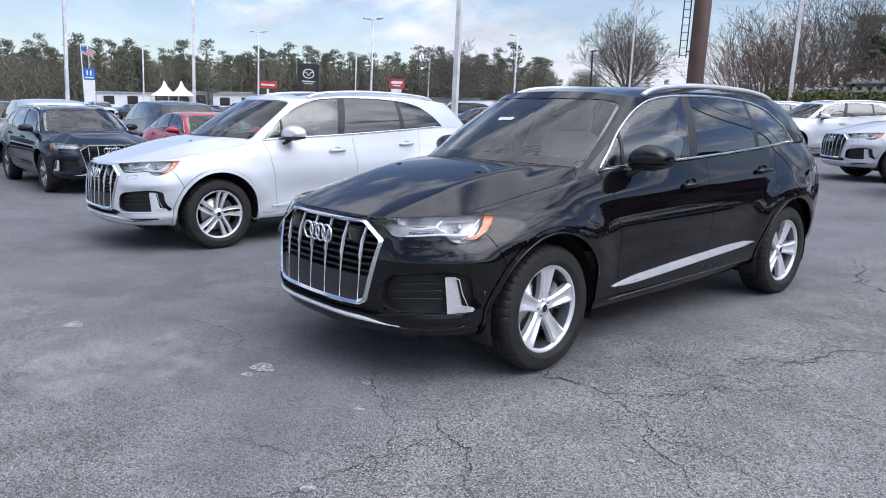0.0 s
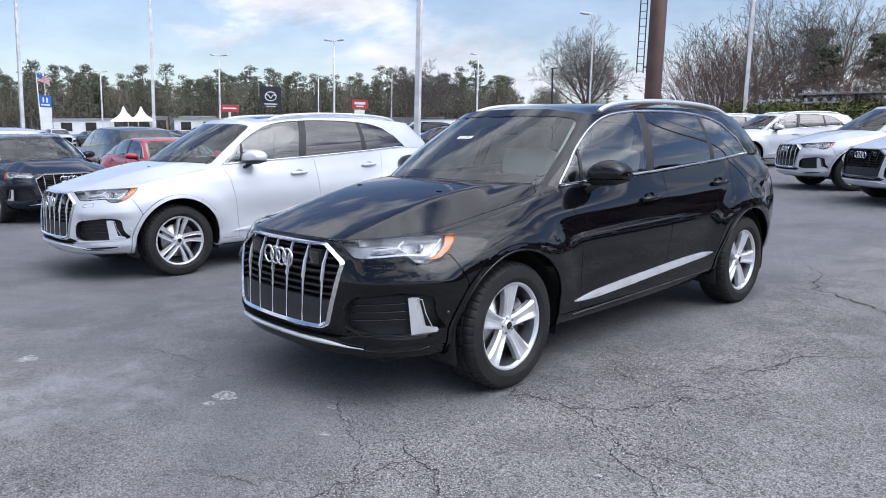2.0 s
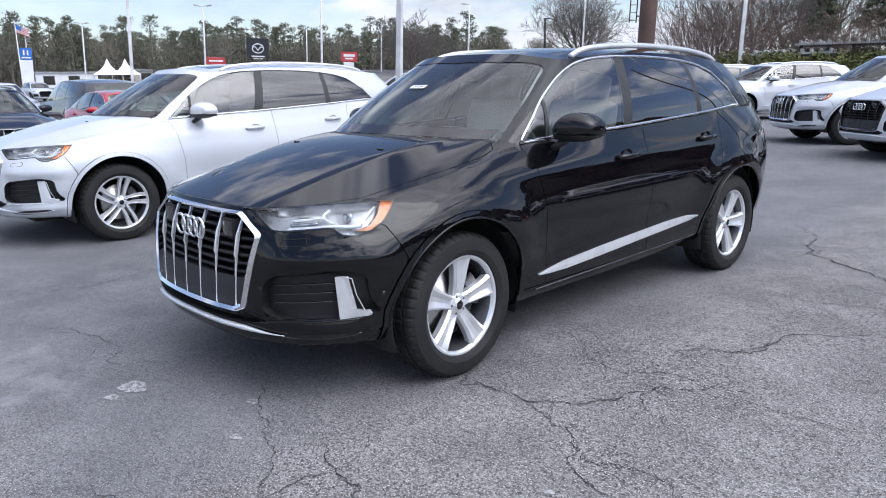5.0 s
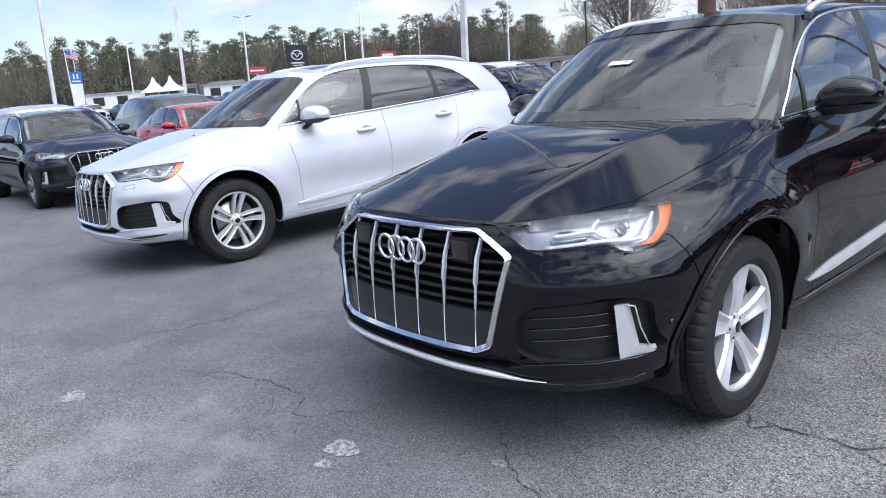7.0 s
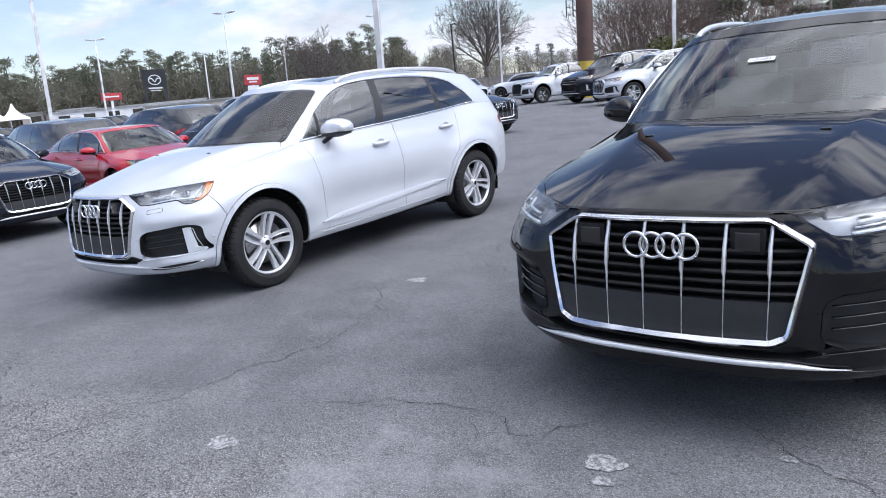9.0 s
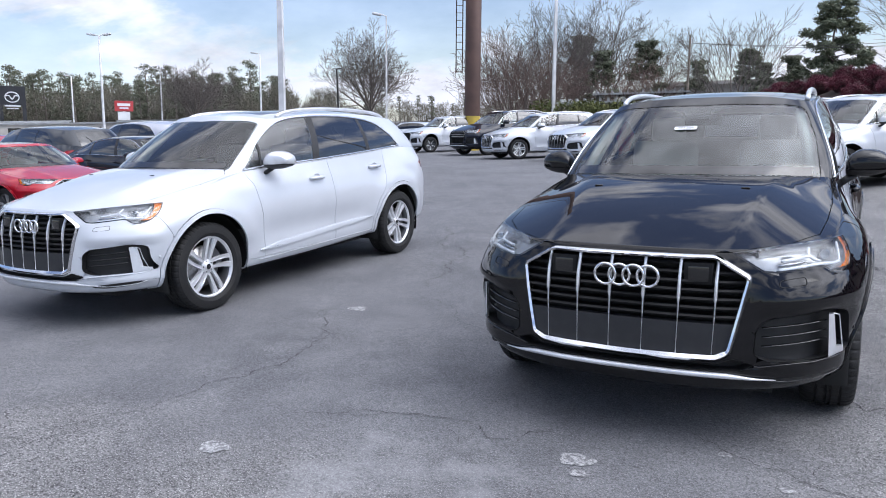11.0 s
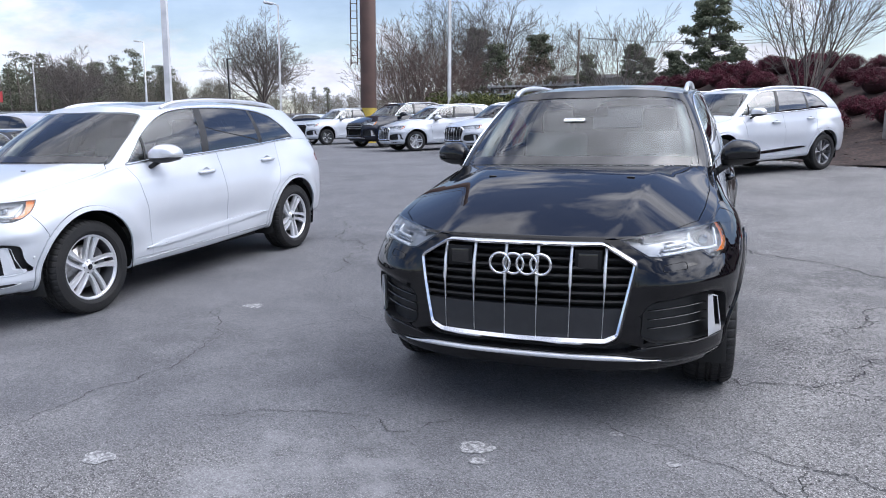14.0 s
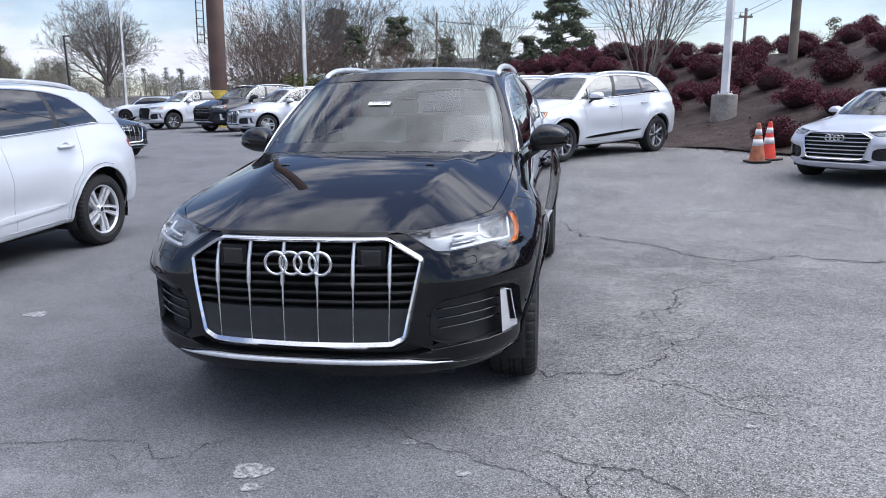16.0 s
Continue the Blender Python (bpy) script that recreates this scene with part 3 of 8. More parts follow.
def cut_panels():
    """The skin's panels of the left half: name -> (vertices, faces)."""
    bm, lay = SHELL, PATCH
    side_only = lambda c: c.x > 0.45
    nose = lambda c: c.y < -0.20
    windows = dlo()
    wf = half_plane(windows, WIN_FRONT_END, True)
    wr = half_plane(half_plane(windows, WIN_REAR_START, False), WIN_REAR_END, True)
    wq = half_plane(windows, WIN_QUARTER, False)
    arch = [circle(wy, HUB, 0.452) for wy in (0, AXLE)]
    lip = [circle(wy, HUB, 0.492) for wy in (0, AXLE)]
    lamp = rounded(OUT["headlight"], 0.009, 2)
    in_lamp = lambda c: c.y < -0.2 and inside(lamp, c.x, c.z) and (c.x < 0.62 or inside(OUT["lamp_side"], c.y, c.z))
    grille = rounded(OUT["grille"], 0.02, 2)
    intake = rounded(OUT["intake"], 0.025, 2)
    hood = [tuple(p) for p in OUT["hood"]]
    for c in arch + lip:
        knife(bm, lay, c, "side", (0,), side_only)
    knife(bm, lay, OUT["front_door"], "side", (0,), side_only)
    knife(bm, lay, OUT["rear_door"], "side", (0,), side_only)
    knife(bm, lay, OUT["rocker"], "side", (0,), side_only)
    knife(bm, lay, OUT["bumper"], "side", (0,), side_only)
    knife(bm, lay, OUT["rear_bumper"], "side", (0,), lambda c: c.y > 3.2)
    knife(bm, lay, OUT["tail_lamp"], "side", (0,), lambda c: c.y > 3.5)
    for w in (wf, wr, wq):
        knife(bm, lay, w, "side", (2,), side_only)
    for p in (OUT["lamp_side"], OUT["amber_side"]):
        knife(bm, lay, p, "side", (0, 1), lambda c: c.x > 0.6 and c.y < -0.2)
    for p in (lamp, grille, intake, OUT["slot"]):
        knife(bm, lay, p, "front", (0, 1), nose)
    knife(bm, lay, hood, "top", (1,))
    knife(bm, lay, OUT["roof_glass"], "top", (3,))
    knife(bm, lay, rounded(OUT["windscreen"], 0.05, 3), "top", (2,), lambda c: c.y < 1.3)
    knife(bm, lay, rounded(OUT["rear_glass"], 0.05, 3), "front", (2,), lambda c: c.y > 3.4)
    ws = rounded(OUT["windscreen"], 0.05, 3)
    rg = rounded(OUT["rear_glass"], 0.05, 3)
    groups = {}
    for f in bm.faces:
        c, k = f.calc_center_median(), f[lay]
        sd, fr, tp = (c.y, c.z), (c.x, c.z), (c.x, c.y)
        name = "skin"
        if k == 0:
            r0, r1 = math.hypot(c.y, c.z - HUB), math.hypot(c.y - AXLE, c.z - HUB)
            wide = c.x > 0.45
            if c.y < -0.3 and inside(grille, *fr):
                name = "drop"
            elif in_lamp(c):
                name = "headlight_lens"
            elif c.y < -0.2 and inside(intake, *fr):
                name = "intake_back"
            elif c.y < -0.3 and inside(OUT["slot"], *fr):
                name = "lower_slot"
            elif wide and (inside(arch[0], *sd) or inside(arch[1], *sd)):
                name = "drop"
            elif wide and (inside(lip[0], *sd) or inside(lip[1], *sd)):
                name = "front_arch_trim" if c.y < 1.5 else "rear_arch_trim"
            elif c.y < -0.3 and (inside(OUT["bumper"], *sd) or c.z < 0.6 or c.y < -0.62):
                name = "front_bumper"
            elif c.y > 3.2 and inside(OUT["tail_lamp"], *sd) and c.x > 0.30:
                name = "tail_lamp"
            elif c.y > 3.2 and inside(OUT["rear_bumper"], *sd):
                name = "rear_bumper"
            elif wide and inside(OUT["front_door"], *sd):
                name = "front_door"
            elif wide and inside(OUT["rear_door"], *sd):
                name = "rear_door"
            elif wide and inside(OUT["rocker"], *sd):
                name = "rocker_panel"
            elif c.y < 1.0:
                name = "front_fender"
            elif c.y > 3.86 and c.x < 0.80:
                name = "tailgate"
            else:
                name = "quarter_panel"
        elif k == 1:
            if in_lamp(c):
                name = "headlight_lens"
            elif inside(hood, *tp):
                name = "hood"
            elif c.y > 0.02 and c.x < 0.78 and c.y < 0.62 and not c.x > 0.735:
                name = "cowl"
            else:
                name = "front_fender"
        elif k == 2:
            if c.x > 0.45 and inside(wf, *sd):
                name = "front_window"
            elif c.x > 0.45 and inside(wr, *sd):
                name = "rear_window"
            elif c.x > 0.45 and inside(wq, *sd):
                name = "quarter_window"
            elif c.y < 1.3 and inside(ws, *tp):
                name = "windscreen"
            elif c.y > 3.4 and inside(rg, *fr):
                name = "rear_glass"
            elif inside(windows, *sd) and c.x > 0.5:
                name = "pillar_trim" if c.y < 2.2 else "pillar_strip"
            elif c.y > 3.5 and c.x < 0.58:
                name = "tailgate"
            else:
                name = "side_frame"
        elif k == 3:
            name = "roof_glass" if inside(OUT["roof_glass"], *tp) else "roof"
        groups.setdefault(name, []).append(f)
    groups.pop("drop", None)
    panels = {}
    for name, fs in groups.items():
        ids, vs, qs = {}, [], []
        for f in fs:
            q = []
            for v in f.verts:
                if v not in ids:
                    ids[v] = len(vs)
                    vs.append(v.co.copy())
                q.append(ids[v])
            qs.append(q)
        panels[name] = (vs, qs)
    return panels


WHOLE = {"hood", "windscreen", "rear_glass", "roof", "roof_glass", "front_bumper", "rear_bumper", "tailgate", "cowl", "lower_slot"}
PANELS = cut_panels()


def panel_bm(name, side, gap=0.0018, depth=0.014, sink=0.0):
    """One panel with turned-in edges; side is 1, -1, or 0 for both halves."""
    vs, qs = PANELS[name]
    bm = bmesh.new()
    for s in ((1, -1) if side == 0 else (side,)):
        new_vs = [bm.verts.new((v.x * s, v.y, v.z)) for v in vs]
        for q in qs:
            try:
                bm.faces.new([new_vs[i] for i in (q if s > 0 else reversed(q))])
            except ValueError:
                pass
    bmesh.ops.remove_doubles(bm, verts=bm.verts, dist=0.0022)
    bm.normal_update()
    nrm = {v: v.normal.copy() for v in bm.verts}
    rim = [e for e in bm.edges if len(e.link_faces) == 1 and max(abs(e.verts[0].co.x), abs(e.verts[1].co.x)) > 0.002]
    push = {}
    for e in rim:
        f = e.link_faces[0]
        d = (e.verts[1].co - e.verts[0].co).normalized().cross(f.normal)
        if d.dot(f.calc_center_median() - e.verts[0].co) < 0:
            d.negate()
        for v in e.verts:
            push[v] = push.get(v, Vector()) + d
    for v, d in push.items():
        if d.length > 1e-6:
            v.co += d.normalized() * gap
    if sink:
        for v in bm.verts:
            v.co -= nrm[v] * sink
    r = bmesh.ops.extrude_edge_only(bm, edges=rim)
    old = {}
    for g in r["geom"]:
        if isinstance(g, bmesh.types.BMVert):
            for e in g.link_edges:
                o = e.other_vert(g)
                if o in push and o in nrm:
                    old[g] = o
    for g, o in old.items():
        g.co = o.co - nrm[o] * depth
    for e in rim:
        e.smooth = False
    bmesh.ops.recalc_face_normals(bm, faces=bm.faces)
    return bm


# ---- wheels ----
def spoke_bm(angle, rows, thick):
    """One spoke standing in the wheel's plane; rows of (radius, half width, face height, channel depth)."""
    bm = bmesh.new()
    ring = []
    for r, w, h, d in rows:
        sec = [(-w, h - thick), (-w, h - 0.012), (-w * 0.72, h), (-w * 0.22, h - d), (w * 0.22, h - d), (w * 0.72, h), (w, h - 0.012), (w, h - thick)]
        ring.append([bm.verts.new((x, t, r)) for t, x in sec])
    for a, b in zip(ring, ring[1:]):
        for j in range(len(a) - 1):
            bm.faces.new((a[j], a[j + 1], b[j + 1], b[j]))
    bmesh.ops.recalc_face_normals(bm, faces=bm.faces)
    sharpen(bm, 22)
    bmesh.ops.rotate(bm, verts=bm.verts, cent=(0, 0, 0), matrix=Matrix.Rotation(angle, 3, "X"))
    return bm


def wheel_meshes(kind):
    """Meshes of a wheel whose outer side looks along +x: (name, mesh, material, label)."""
    res = []

    def add(name, bm, mat, label="", flat=False):
        me = bpy.data.meshes.new(name)
        for f in bm.faces:
            f.smooth = not flat
        bm.to_mesh(me)
        bm.free()
        me.materials.append(mat)
        res.append((name, me, label))
    face = ALLOY_DARK if kind == "dark" else SATIN
    bm = bmesh.new()
    prof = [(0.248, -0.11), (0.226, -0.09), (0.219, -0.02), (0.223, 0.035), (0.236, 0.075), (0.243, 0.098), (0.254, 0.108), (0.262, 0.104), (0.262, 0.094)]
    lathe(bm, prof, 48)
    bmesh.ops.recalc_face_normals(bm, faces=bm.faces)
    # Dark alloy for every barrel: the shade behind the spokes sits in its colour.
    add("wheel_rim", bm, ALLOY_DARK, "alloy wheel rim with a bright lip")
    bm = bmesh.new()
    lathe(bm, [(0.238, 0.080), (0.2425, 0.1), (0.2545, 0.1095), (0.2635, 0.105)], 48)
    bmesh.ops.recalc_face_normals(bm, faces=bm.faces)
    add("rim_lip", bm, face)
    bm = bmesh.new()
    half = [(0.258, 0.100), (0.263, 0.116), (0.271, 0.122), (0.285, 0.1275), (0.290, 0.1295), (0.296, 0.1285), (0.325, 0.1285), (0.350, 0.122), (0.364, 0.110), (0.372, 0.096), (0.3745, 0.084), (0.3745, 0.062), (0.366, 0.060), (0.366, 0.050), (0.3765, 0.048), (0.377, 0.018), (0.368, 0.016), (0.368, 0.006), (0.3775, 0.004)]
    prof = half + [(r, -x) for r, x in reversed(half)]
    n = 240
    rings = lathe(bm, prof, n)
    for i, ring in enumerate(rings):
        for v, (r, x) in zip(ring, prof):
            if r > 0.355 and abs(x) > 0.046 and i % 5 == 0 and abs(x) > 0.063:
                k = (r - 0.007) / r
                v.co.y, v.co.z = v.co.y * k, v.co.z * k
            if r > 0.366 and abs(x) < 0.05 and i % 6 in (1, 2):
                k = (r - 0.005) / r
                v.co.y, v.co.z = v.co.y * k, v.co.z * k
    bmesh.ops.recalc_face_normals(bm, faces=bm.faces)
    sharpen(bm, 24)
    add("tyre", bm, RUBBER, "black rubber tyre with grooved tread")
    if kind == "five":
        rows = [(0.030, 0.040, 0.070, 0.002), (0.060, 0.036, 0.077, 0.006), (0.100, 0.039, 0.086, 0.011), (0.150, 0.046, 0.093, 0.014), (0.200, 0.055, 0.098, 0.015), (0.236, 0.066, 0.101, 0.010), (0.250, 0.074, 0.101, 0.004)]
        for k in range(5):
            add("spoke", spoke_bm(2 * math.pi * k / 5, rows, 0.045), face)
    elif kind == "twin":
        for k in range(5):
            for s in (-1, 1):
                rows = [(0.035, 0.017, 0.072, 0.001), (0.08, 0.0150, 0.080, 0.003), (0.14, 0.0165 + 0.003 * (s > 0), 0.088, 0.004), (0.20, 0.018 + 0.007 * (s > 0), 0.095, 0.004), (0.250, 0.022 + 0.012 * (s > 0), 0.101, 0.001)]
                bm = spoke_bm(0, rows, 0.035)
                for v in bm.verts:
                    v.co.y += s * (0.027 + 0.013 * sstep(0.06, 0.24, v.co.z)) + 0.05 * (v.co.z / 0.25) ** 2
                bmesh.ops.rotate(bm, verts=bm.verts, cent=(0, 0, 0), matrix=Matrix.Rotation(2 * math.pi * k / 5, 3, "X"))
                add("spoke", bm, face)
    else:
        for k in range(10):
            rows = [(0.035, 0.014, 0.072, 0.001), (0.10, 0.013, 0.082, 0.002), (0.20, 0.018, 0.094, 0.003), (0.250, 0.027, 0.101, 0.001)]
            add("spoke", spoke_bm(2 * math.pi * k / 10, rows, 0.04), SATIN if k % 2 else face)
    bm = bmesh.new()
    lathe(bm, [(0.001, 0.086), (0.024, 0.086), (0.029, 0.083), (0.031, 0.078), (0.040, 0.076), (0.058, 0.072), (0.064, 0.060), (0.064, 0.02)], 28)
    bmesh.ops.recalc_face_normals(bm, faces=bm.faces)
    add("hub", bm, face)
    bm = bmesh.new()
    lathe(bm, [(0.001, 0.0885), (0.021, 0.0885), (0.024, 0.086)], 24)
    bmesh.ops.recalc_face_normals(bm, faces=bm.faces)
    add("hub_cap", bm, GLOSS_BLACK, "small black hub cap")
    bm = bmesh.new()
    for k in range(5):
        a = 2 * math.pi * (k + 0.5) / 5
        lathe(bm, [(0.001, 0.078), (0.006, 0.078), (0.008, 0.072), (0.008, 0.060)], 8, centre=(0, 0.046 * math.cos(a), 0.046 * math.sin(a)))
    add("lug_bolts", bm, ALLOY_DARK)
    bm = bmesh.new()
    lathe(bm, [(0.065, 0.028), (0.07, 0.018), (0.172, 0.018), (0.174, 0.014), (0.174, -0.012), (0.07, -0.012)], 40)
    bmesh.ops.recalc_face_normals(bm, faces=bm.faces)
    add("brake_disc", bm, DISC, "grey steel brake disc")
    return res


WHEELS = {k: wheel_meshes(k) for k in ("five", "twin", "dark")}
bm = bmesh.new()
for k in range(7):
    a0 = radians(-32 + k * 64 / 7)
    a1 = radians(-32 + (k + 1) * 64 / 7)
    q = [(0.115, a0), (0.185, a0), (0.185, a1), (0.115, a1)]
    fs = []
    for x in (-0.045, 0.050):
        fs.append([bm.verts.new((x, r * math.cos(a), r * math.sin(a))) for r, a in q])
    bm.faces.new(fs[1])
    bm.faces.new((fs[0][1], fs[0][2], fs[1][2], fs[1][1])); bm.faces.new((fs[0][3], fs[0][0], fs[1][0], fs[1][3]))
bmesh.ops.recalc_face_normals(bm, faces=bm.faces)
CALIPER = bpy.data.meshes.new("caliper")
bm.to_mesh(CALIPER)
bm.free()
CALIPER.materials.append(ALLOY_DARK)


def add_wheel(root, kind, x, y, side, spin, steer=0.0, size=1.0, hub=HUB):
    rim = None
    m = pose(side * x, y, hub, 0, 0, (0 if side > 0 else 180) + steer) @ Matrix.Scale(size, 4)
    for name, me, label in WHEELS[kind]:
        ob = new(name, me)
        if rim is None:
            rim = ob
            ob.parent = root
            ob.matrix_basis = m @ Matrix.Rotation(radians(spin), 4, "X")
        else:
            ob.parent = rim
            if name == "lug_bolts":
                tagged(ob, kind="stuff")
        if label:
            tagged(ob, label)
    cal = new("caliper", CALIPER)
    cal.parent = rim
    cal.matrix_basis = Matrix.Rotation(radians(-spin + 20), 4, "X")
    return rim


def ribbon(bm, pts, inner, thick, closed=True):
    """A raised band between two lines, with edges turned back by thick (a vector)."""
    k = len(pts)
    rows = []
    for p, q in zip(pts, inner):
        p, q = Vector(p), Vector(q)
        mid = (p + q) / 2 - thick * 0.35
        rows.append([bm.verts.new(p + thick), bm.verts.new(p), bm.verts.new(mid), bm.verts.new(q), bm.verts.new(q + thick)])
    for i in range(k if closed else k - 1):
        a, b = rows[i], rows[(i + 1) % k]
        for j in range(4):
            bm.faces.new((a[j], b[j], b[j + 1], a[j + 1]))
    if not closed:
        bm.faces.new(rows[0]); bm.faces.new(list(reversed(rows[-1])))
    bmesh.ops.recalc_face_normals(bm, faces=bm.faces)
    sharpen(bm, 50)


def offset_poly(poly, d):
    """Moves a closed outline inwards by d(i) or d."""
    k = len(poly)
    area = sum(poly[i - 1][0] * poly[i][1] - poly[i][0] * poly[i - 1][1] for i in range(k))
    s = 1 if area > 0 else -1
    res = []
    for i in range(k):
        p, a, b = Vector(poly[i]), Vector(poly[i - 1]), Vector(poly[(i + 1) % k])
        n1, n2 = (p - a).normalized(), (b - p).normalized()
        n1, n2 = Vector((-n1.y, n1.x)) * s, Vector((-n2.y, n2.x)) * s
        n = (n1 + n2).normalized()
        w = d(p) if callable(d) else d
        res.append(p + n * w / max(0.5, n.dot(n1)))
    return res


def full_outline(half):
    """Closes a half outline (x >= 0) by its mirror."""
    h = [p for p in half if p[0] > 0.001]
    return h + [(-x, z) for x, z in reversed(h)]


def patch_panel(poly, view, out, thick, nu=14, nv=8):
    """A thin plate with an outline, lying on the skin."""
    us, vs = [p[0] for p in poly], [p[1] for p in poly]
    bm = bmesh.new()
    put = {"side": on_side, "front": on_front, "top": on_top}[view]
    ring = smooth = [put(u, v, out) for u, v in poly]
    c = put(sum(us) / len(us), sum(vs) / len(vs), out)
    n = (ring[1] - c).cross(ring[0] - c).normalized()
    top = [bm.verts.new(p) for p in ring]
    f = bm.faces.new(top)
    r = bmesh.ops.extrude_face_region(bm, geom=[f])
    low = [g for g in r["geom"] if isinstance(g, bmesh.types.BMVert)]
    f.normal_update()
    back = {"side": Vector((-1, 0, 0)), "front": Vector((0, 1, 0)), "top": Vector((0, 0, -1))}[view] * thick
    for v in low:
        v.co += back
    bmesh.ops.recalc_face_normals(bm, faces=bm.faces)
    return bm


def mirror_bm(bm, side):
    if side < 0:
        for v in bm.verts:
            v.co.x = -v.co.x
        bmesh.ops.reverse_faces(bm, faces=bm.faces)
    return bm


def seat_bm(x, y, back_h=0.62, w=0.25, back=False):
    bm = bmesh.new()
    if not back:
        box(bm, x - w, x + w, y - 0.26, y + 0.24, 0.62, 0.80, bevel=0.05)
    else:
        box(bm, -w, w, -0.07, 0.07, 0.0, back_h, pose(x, y + 0.26, 0.74, -16), bevel=0.05)
    return bm


def head_bm(x, y, h):
    bm = bmesh.new()
    box(bm, -0.13, 0.13, -0.05, 0.05, 0, 0.19, pose(x, y, h, -12), bevel=0.04)
    return bm


def build_car(name, m, paint, kind="five", strip=SATIN, warp=None, axles=(0.0, AXLE), track=0.838, size=1.0, steer=0.0, sticker=False, face="bars", rails=SATIN, detail=True, arch_paint=None, hub=HUB, tint=GLASS_TINT, low_line=True, seats=None):
    seats = seats or SEAT
    root = empty(name, m)

    def P(pname, bm, mat, parent=root, label="", smooth=True):
        if warp:
            for v in bm.verts:
                v.co = warp(v.co)
        return part(pname, bm, mat, parent, label, smooth)
    looks = {"windscreen": GLASS_FRONT, "front_window": GLASS_SIDE, "rear_window": tint, "quarter_window": tint, "rear_glass": tint, "roof_glass": GLOSS_BLACK,
             "headlight_lens": LENS, "tail_lamp": REDLAMP, "cowl": PLASTIC, "pillar_trim": PLASTIC, "pillar_strip": PLASTIC, "intake_back": PLASTIC, "lower_slot": PLASTIC,
             "front_arch_trim": arch_paint or paint, "rear_arch_trim": arch_paint or paint}
    words = {"windscreen": "clear windscreen glass", "rear_window": "dark privacy glass", "quarter_window": "dark privacy glass", "headlight_lens": "clear headlight lens", "tail_lamp": "dark red tail lamp"}
    glassy = {"windscreen", "front_window", "rear_window", "quarter_window", "rear_glass"}
    lenses = {}
    for pn in PANELS:
        for s in ((0,) if pn in WHOLE else (1, -1)):
            sink = 0.003 if pn in glassy or "pillar" in pn else 0.055 if pn in ("intake_back", "lower_slot") else -0.007 if "arch" in pn else 0.0
            gap = 0.0 if pn in glassy or pn in ("pillar_trim", "pillar_strip", "intake_back", "lower_slot", "side_frame") else 0.0022
            bm = panel_bm(pn, s, gap=gap, depth=0.002 if pn in glassy else -0.06 if pn in ("intake_back", "lower_slot") else 0.016, sink=sink)
            ob = P("wheel_arch_trim" if "arch" in pn else pn, bm, looks.get(pn, paint), root, words.get(pn, ""))
            if pn in glassy or pn == "headlight_lens":
                ob.visible_shadow = pn not in glassy
            if pn == "headlight_lens":
                lenses[s] = ob
                ob.visible_shadow = False
    # grille
    outline = full_outline(rounded(OUT["grille"], 0.02, 2))
    outline = [p for i, p in enumerate(outline) if (Vector(p) - Vector(outline[i - 1])).length > 1e-4]
    dense = []
    for i, p in enumerate(outline):
        q = outline[(i + 1) % len(outline)]
        n = max(1, int((Vector(q) - Vector(p)).length / 0.08))
        dense += [(p[0] + (q[0] - p[0]) * k / n, p[1] + (q[1] - p[1]) * k / n) for k in range(n)]
    inner = offset_poly(dense, lambda p: 0.020 if p.y > 0.50 else 0.020 + 0.012 * sstep(0.50, 0.45, p.y))
    bm = bmesh.new()
    ribbon(bm, [on_front(x, z, 0.006) for x, z in dense], [on_front(x, z, 0.008) for x, z in inner], Vector((0, 0.035, 0)))
    frame_ob = P("grille_frame", bm, CHROME if face in ("bars", "slats") else GLOSS_BLACK, root, "bright chrome grille surround" if face in ("bars", "slats") else "")
    bm = bmesh.new()
    vs = [bm.verts.new(on_front(x, z) + Vector((0, 0.075, 0))) for x, z in dense]
    bm.faces.new(vs)
    bmesh.ops.recalc_face_normals(bm, faces=bm.faces)
    back_ob = P("grille_back", bm, DARK, root, "", False)

    def half_at(z):
        return interp(z, (0.43, 0.47, 0.816, 0.905), (0.40, 0.462, 0.533, 0.385)) - 0.02

    def blade(z, d0, d1, h, mat, pname, x0=None, x1=None, parent=frame_ob):
        a = half_at(z)
        x0, x1 = (-a if x0 is None else x0), (a if x1 is None else x1)
        b = bmesh.new()
        prev = None
        for k in range(13):
            x = x0 + (x1 - x0) * k / 12
            y = on_front(x, z).y
            ring = [b.verts.new((x, y + d0, z - h * 0.35)), b.verts.new((x, y + d0 - 0.004, z)), b.verts.new((x, y + d0 + 0.004, z + h * 0.4)), b.verts.new((x, y + d1, z + h * 0.5)), b.verts.new((x, y + d1, z - h * 0.5))]
            if prev:
                for j in range(5):
                    b.faces.new((prev[j], prev[(j + 1) % 5], ring[(j + 1) % 5], ring[j]))
            else:
                b.faces.new(ring)
            prev = ring
        b.faces.new(list(reversed(prev)))
        bmesh.ops.recalc_face_normals(b, faces=b.faces)
        sharpen(b, 40)
        return P(pname, b, mat, parent)
    if face in ("bars", "dark"):
        for k in range(7):
            blade(0.632 + 0.0385 * k, 0.022, 0.07, 0.020, SLAT, "slat")
        bm = bmesh.new()
        rows = []
        for z in (0.452, 0.462, 0.478, 0.51, 0.56, 0.604):
            a = half_at(z) - 0.004
            rows.append([bm.verts.new(on_front(a * k / 8, z) + Vector((0, 0.016, 0))) for k in range(-8, 9)])
        rows.append([bm.verts.new(v.co + Vector((0, 0.044, 0))) for v in rows[-1]])
        rows.insert(0, [bm.verts.new(v.co + Vector((0, 0.044, 0))) for v in rows[0]])
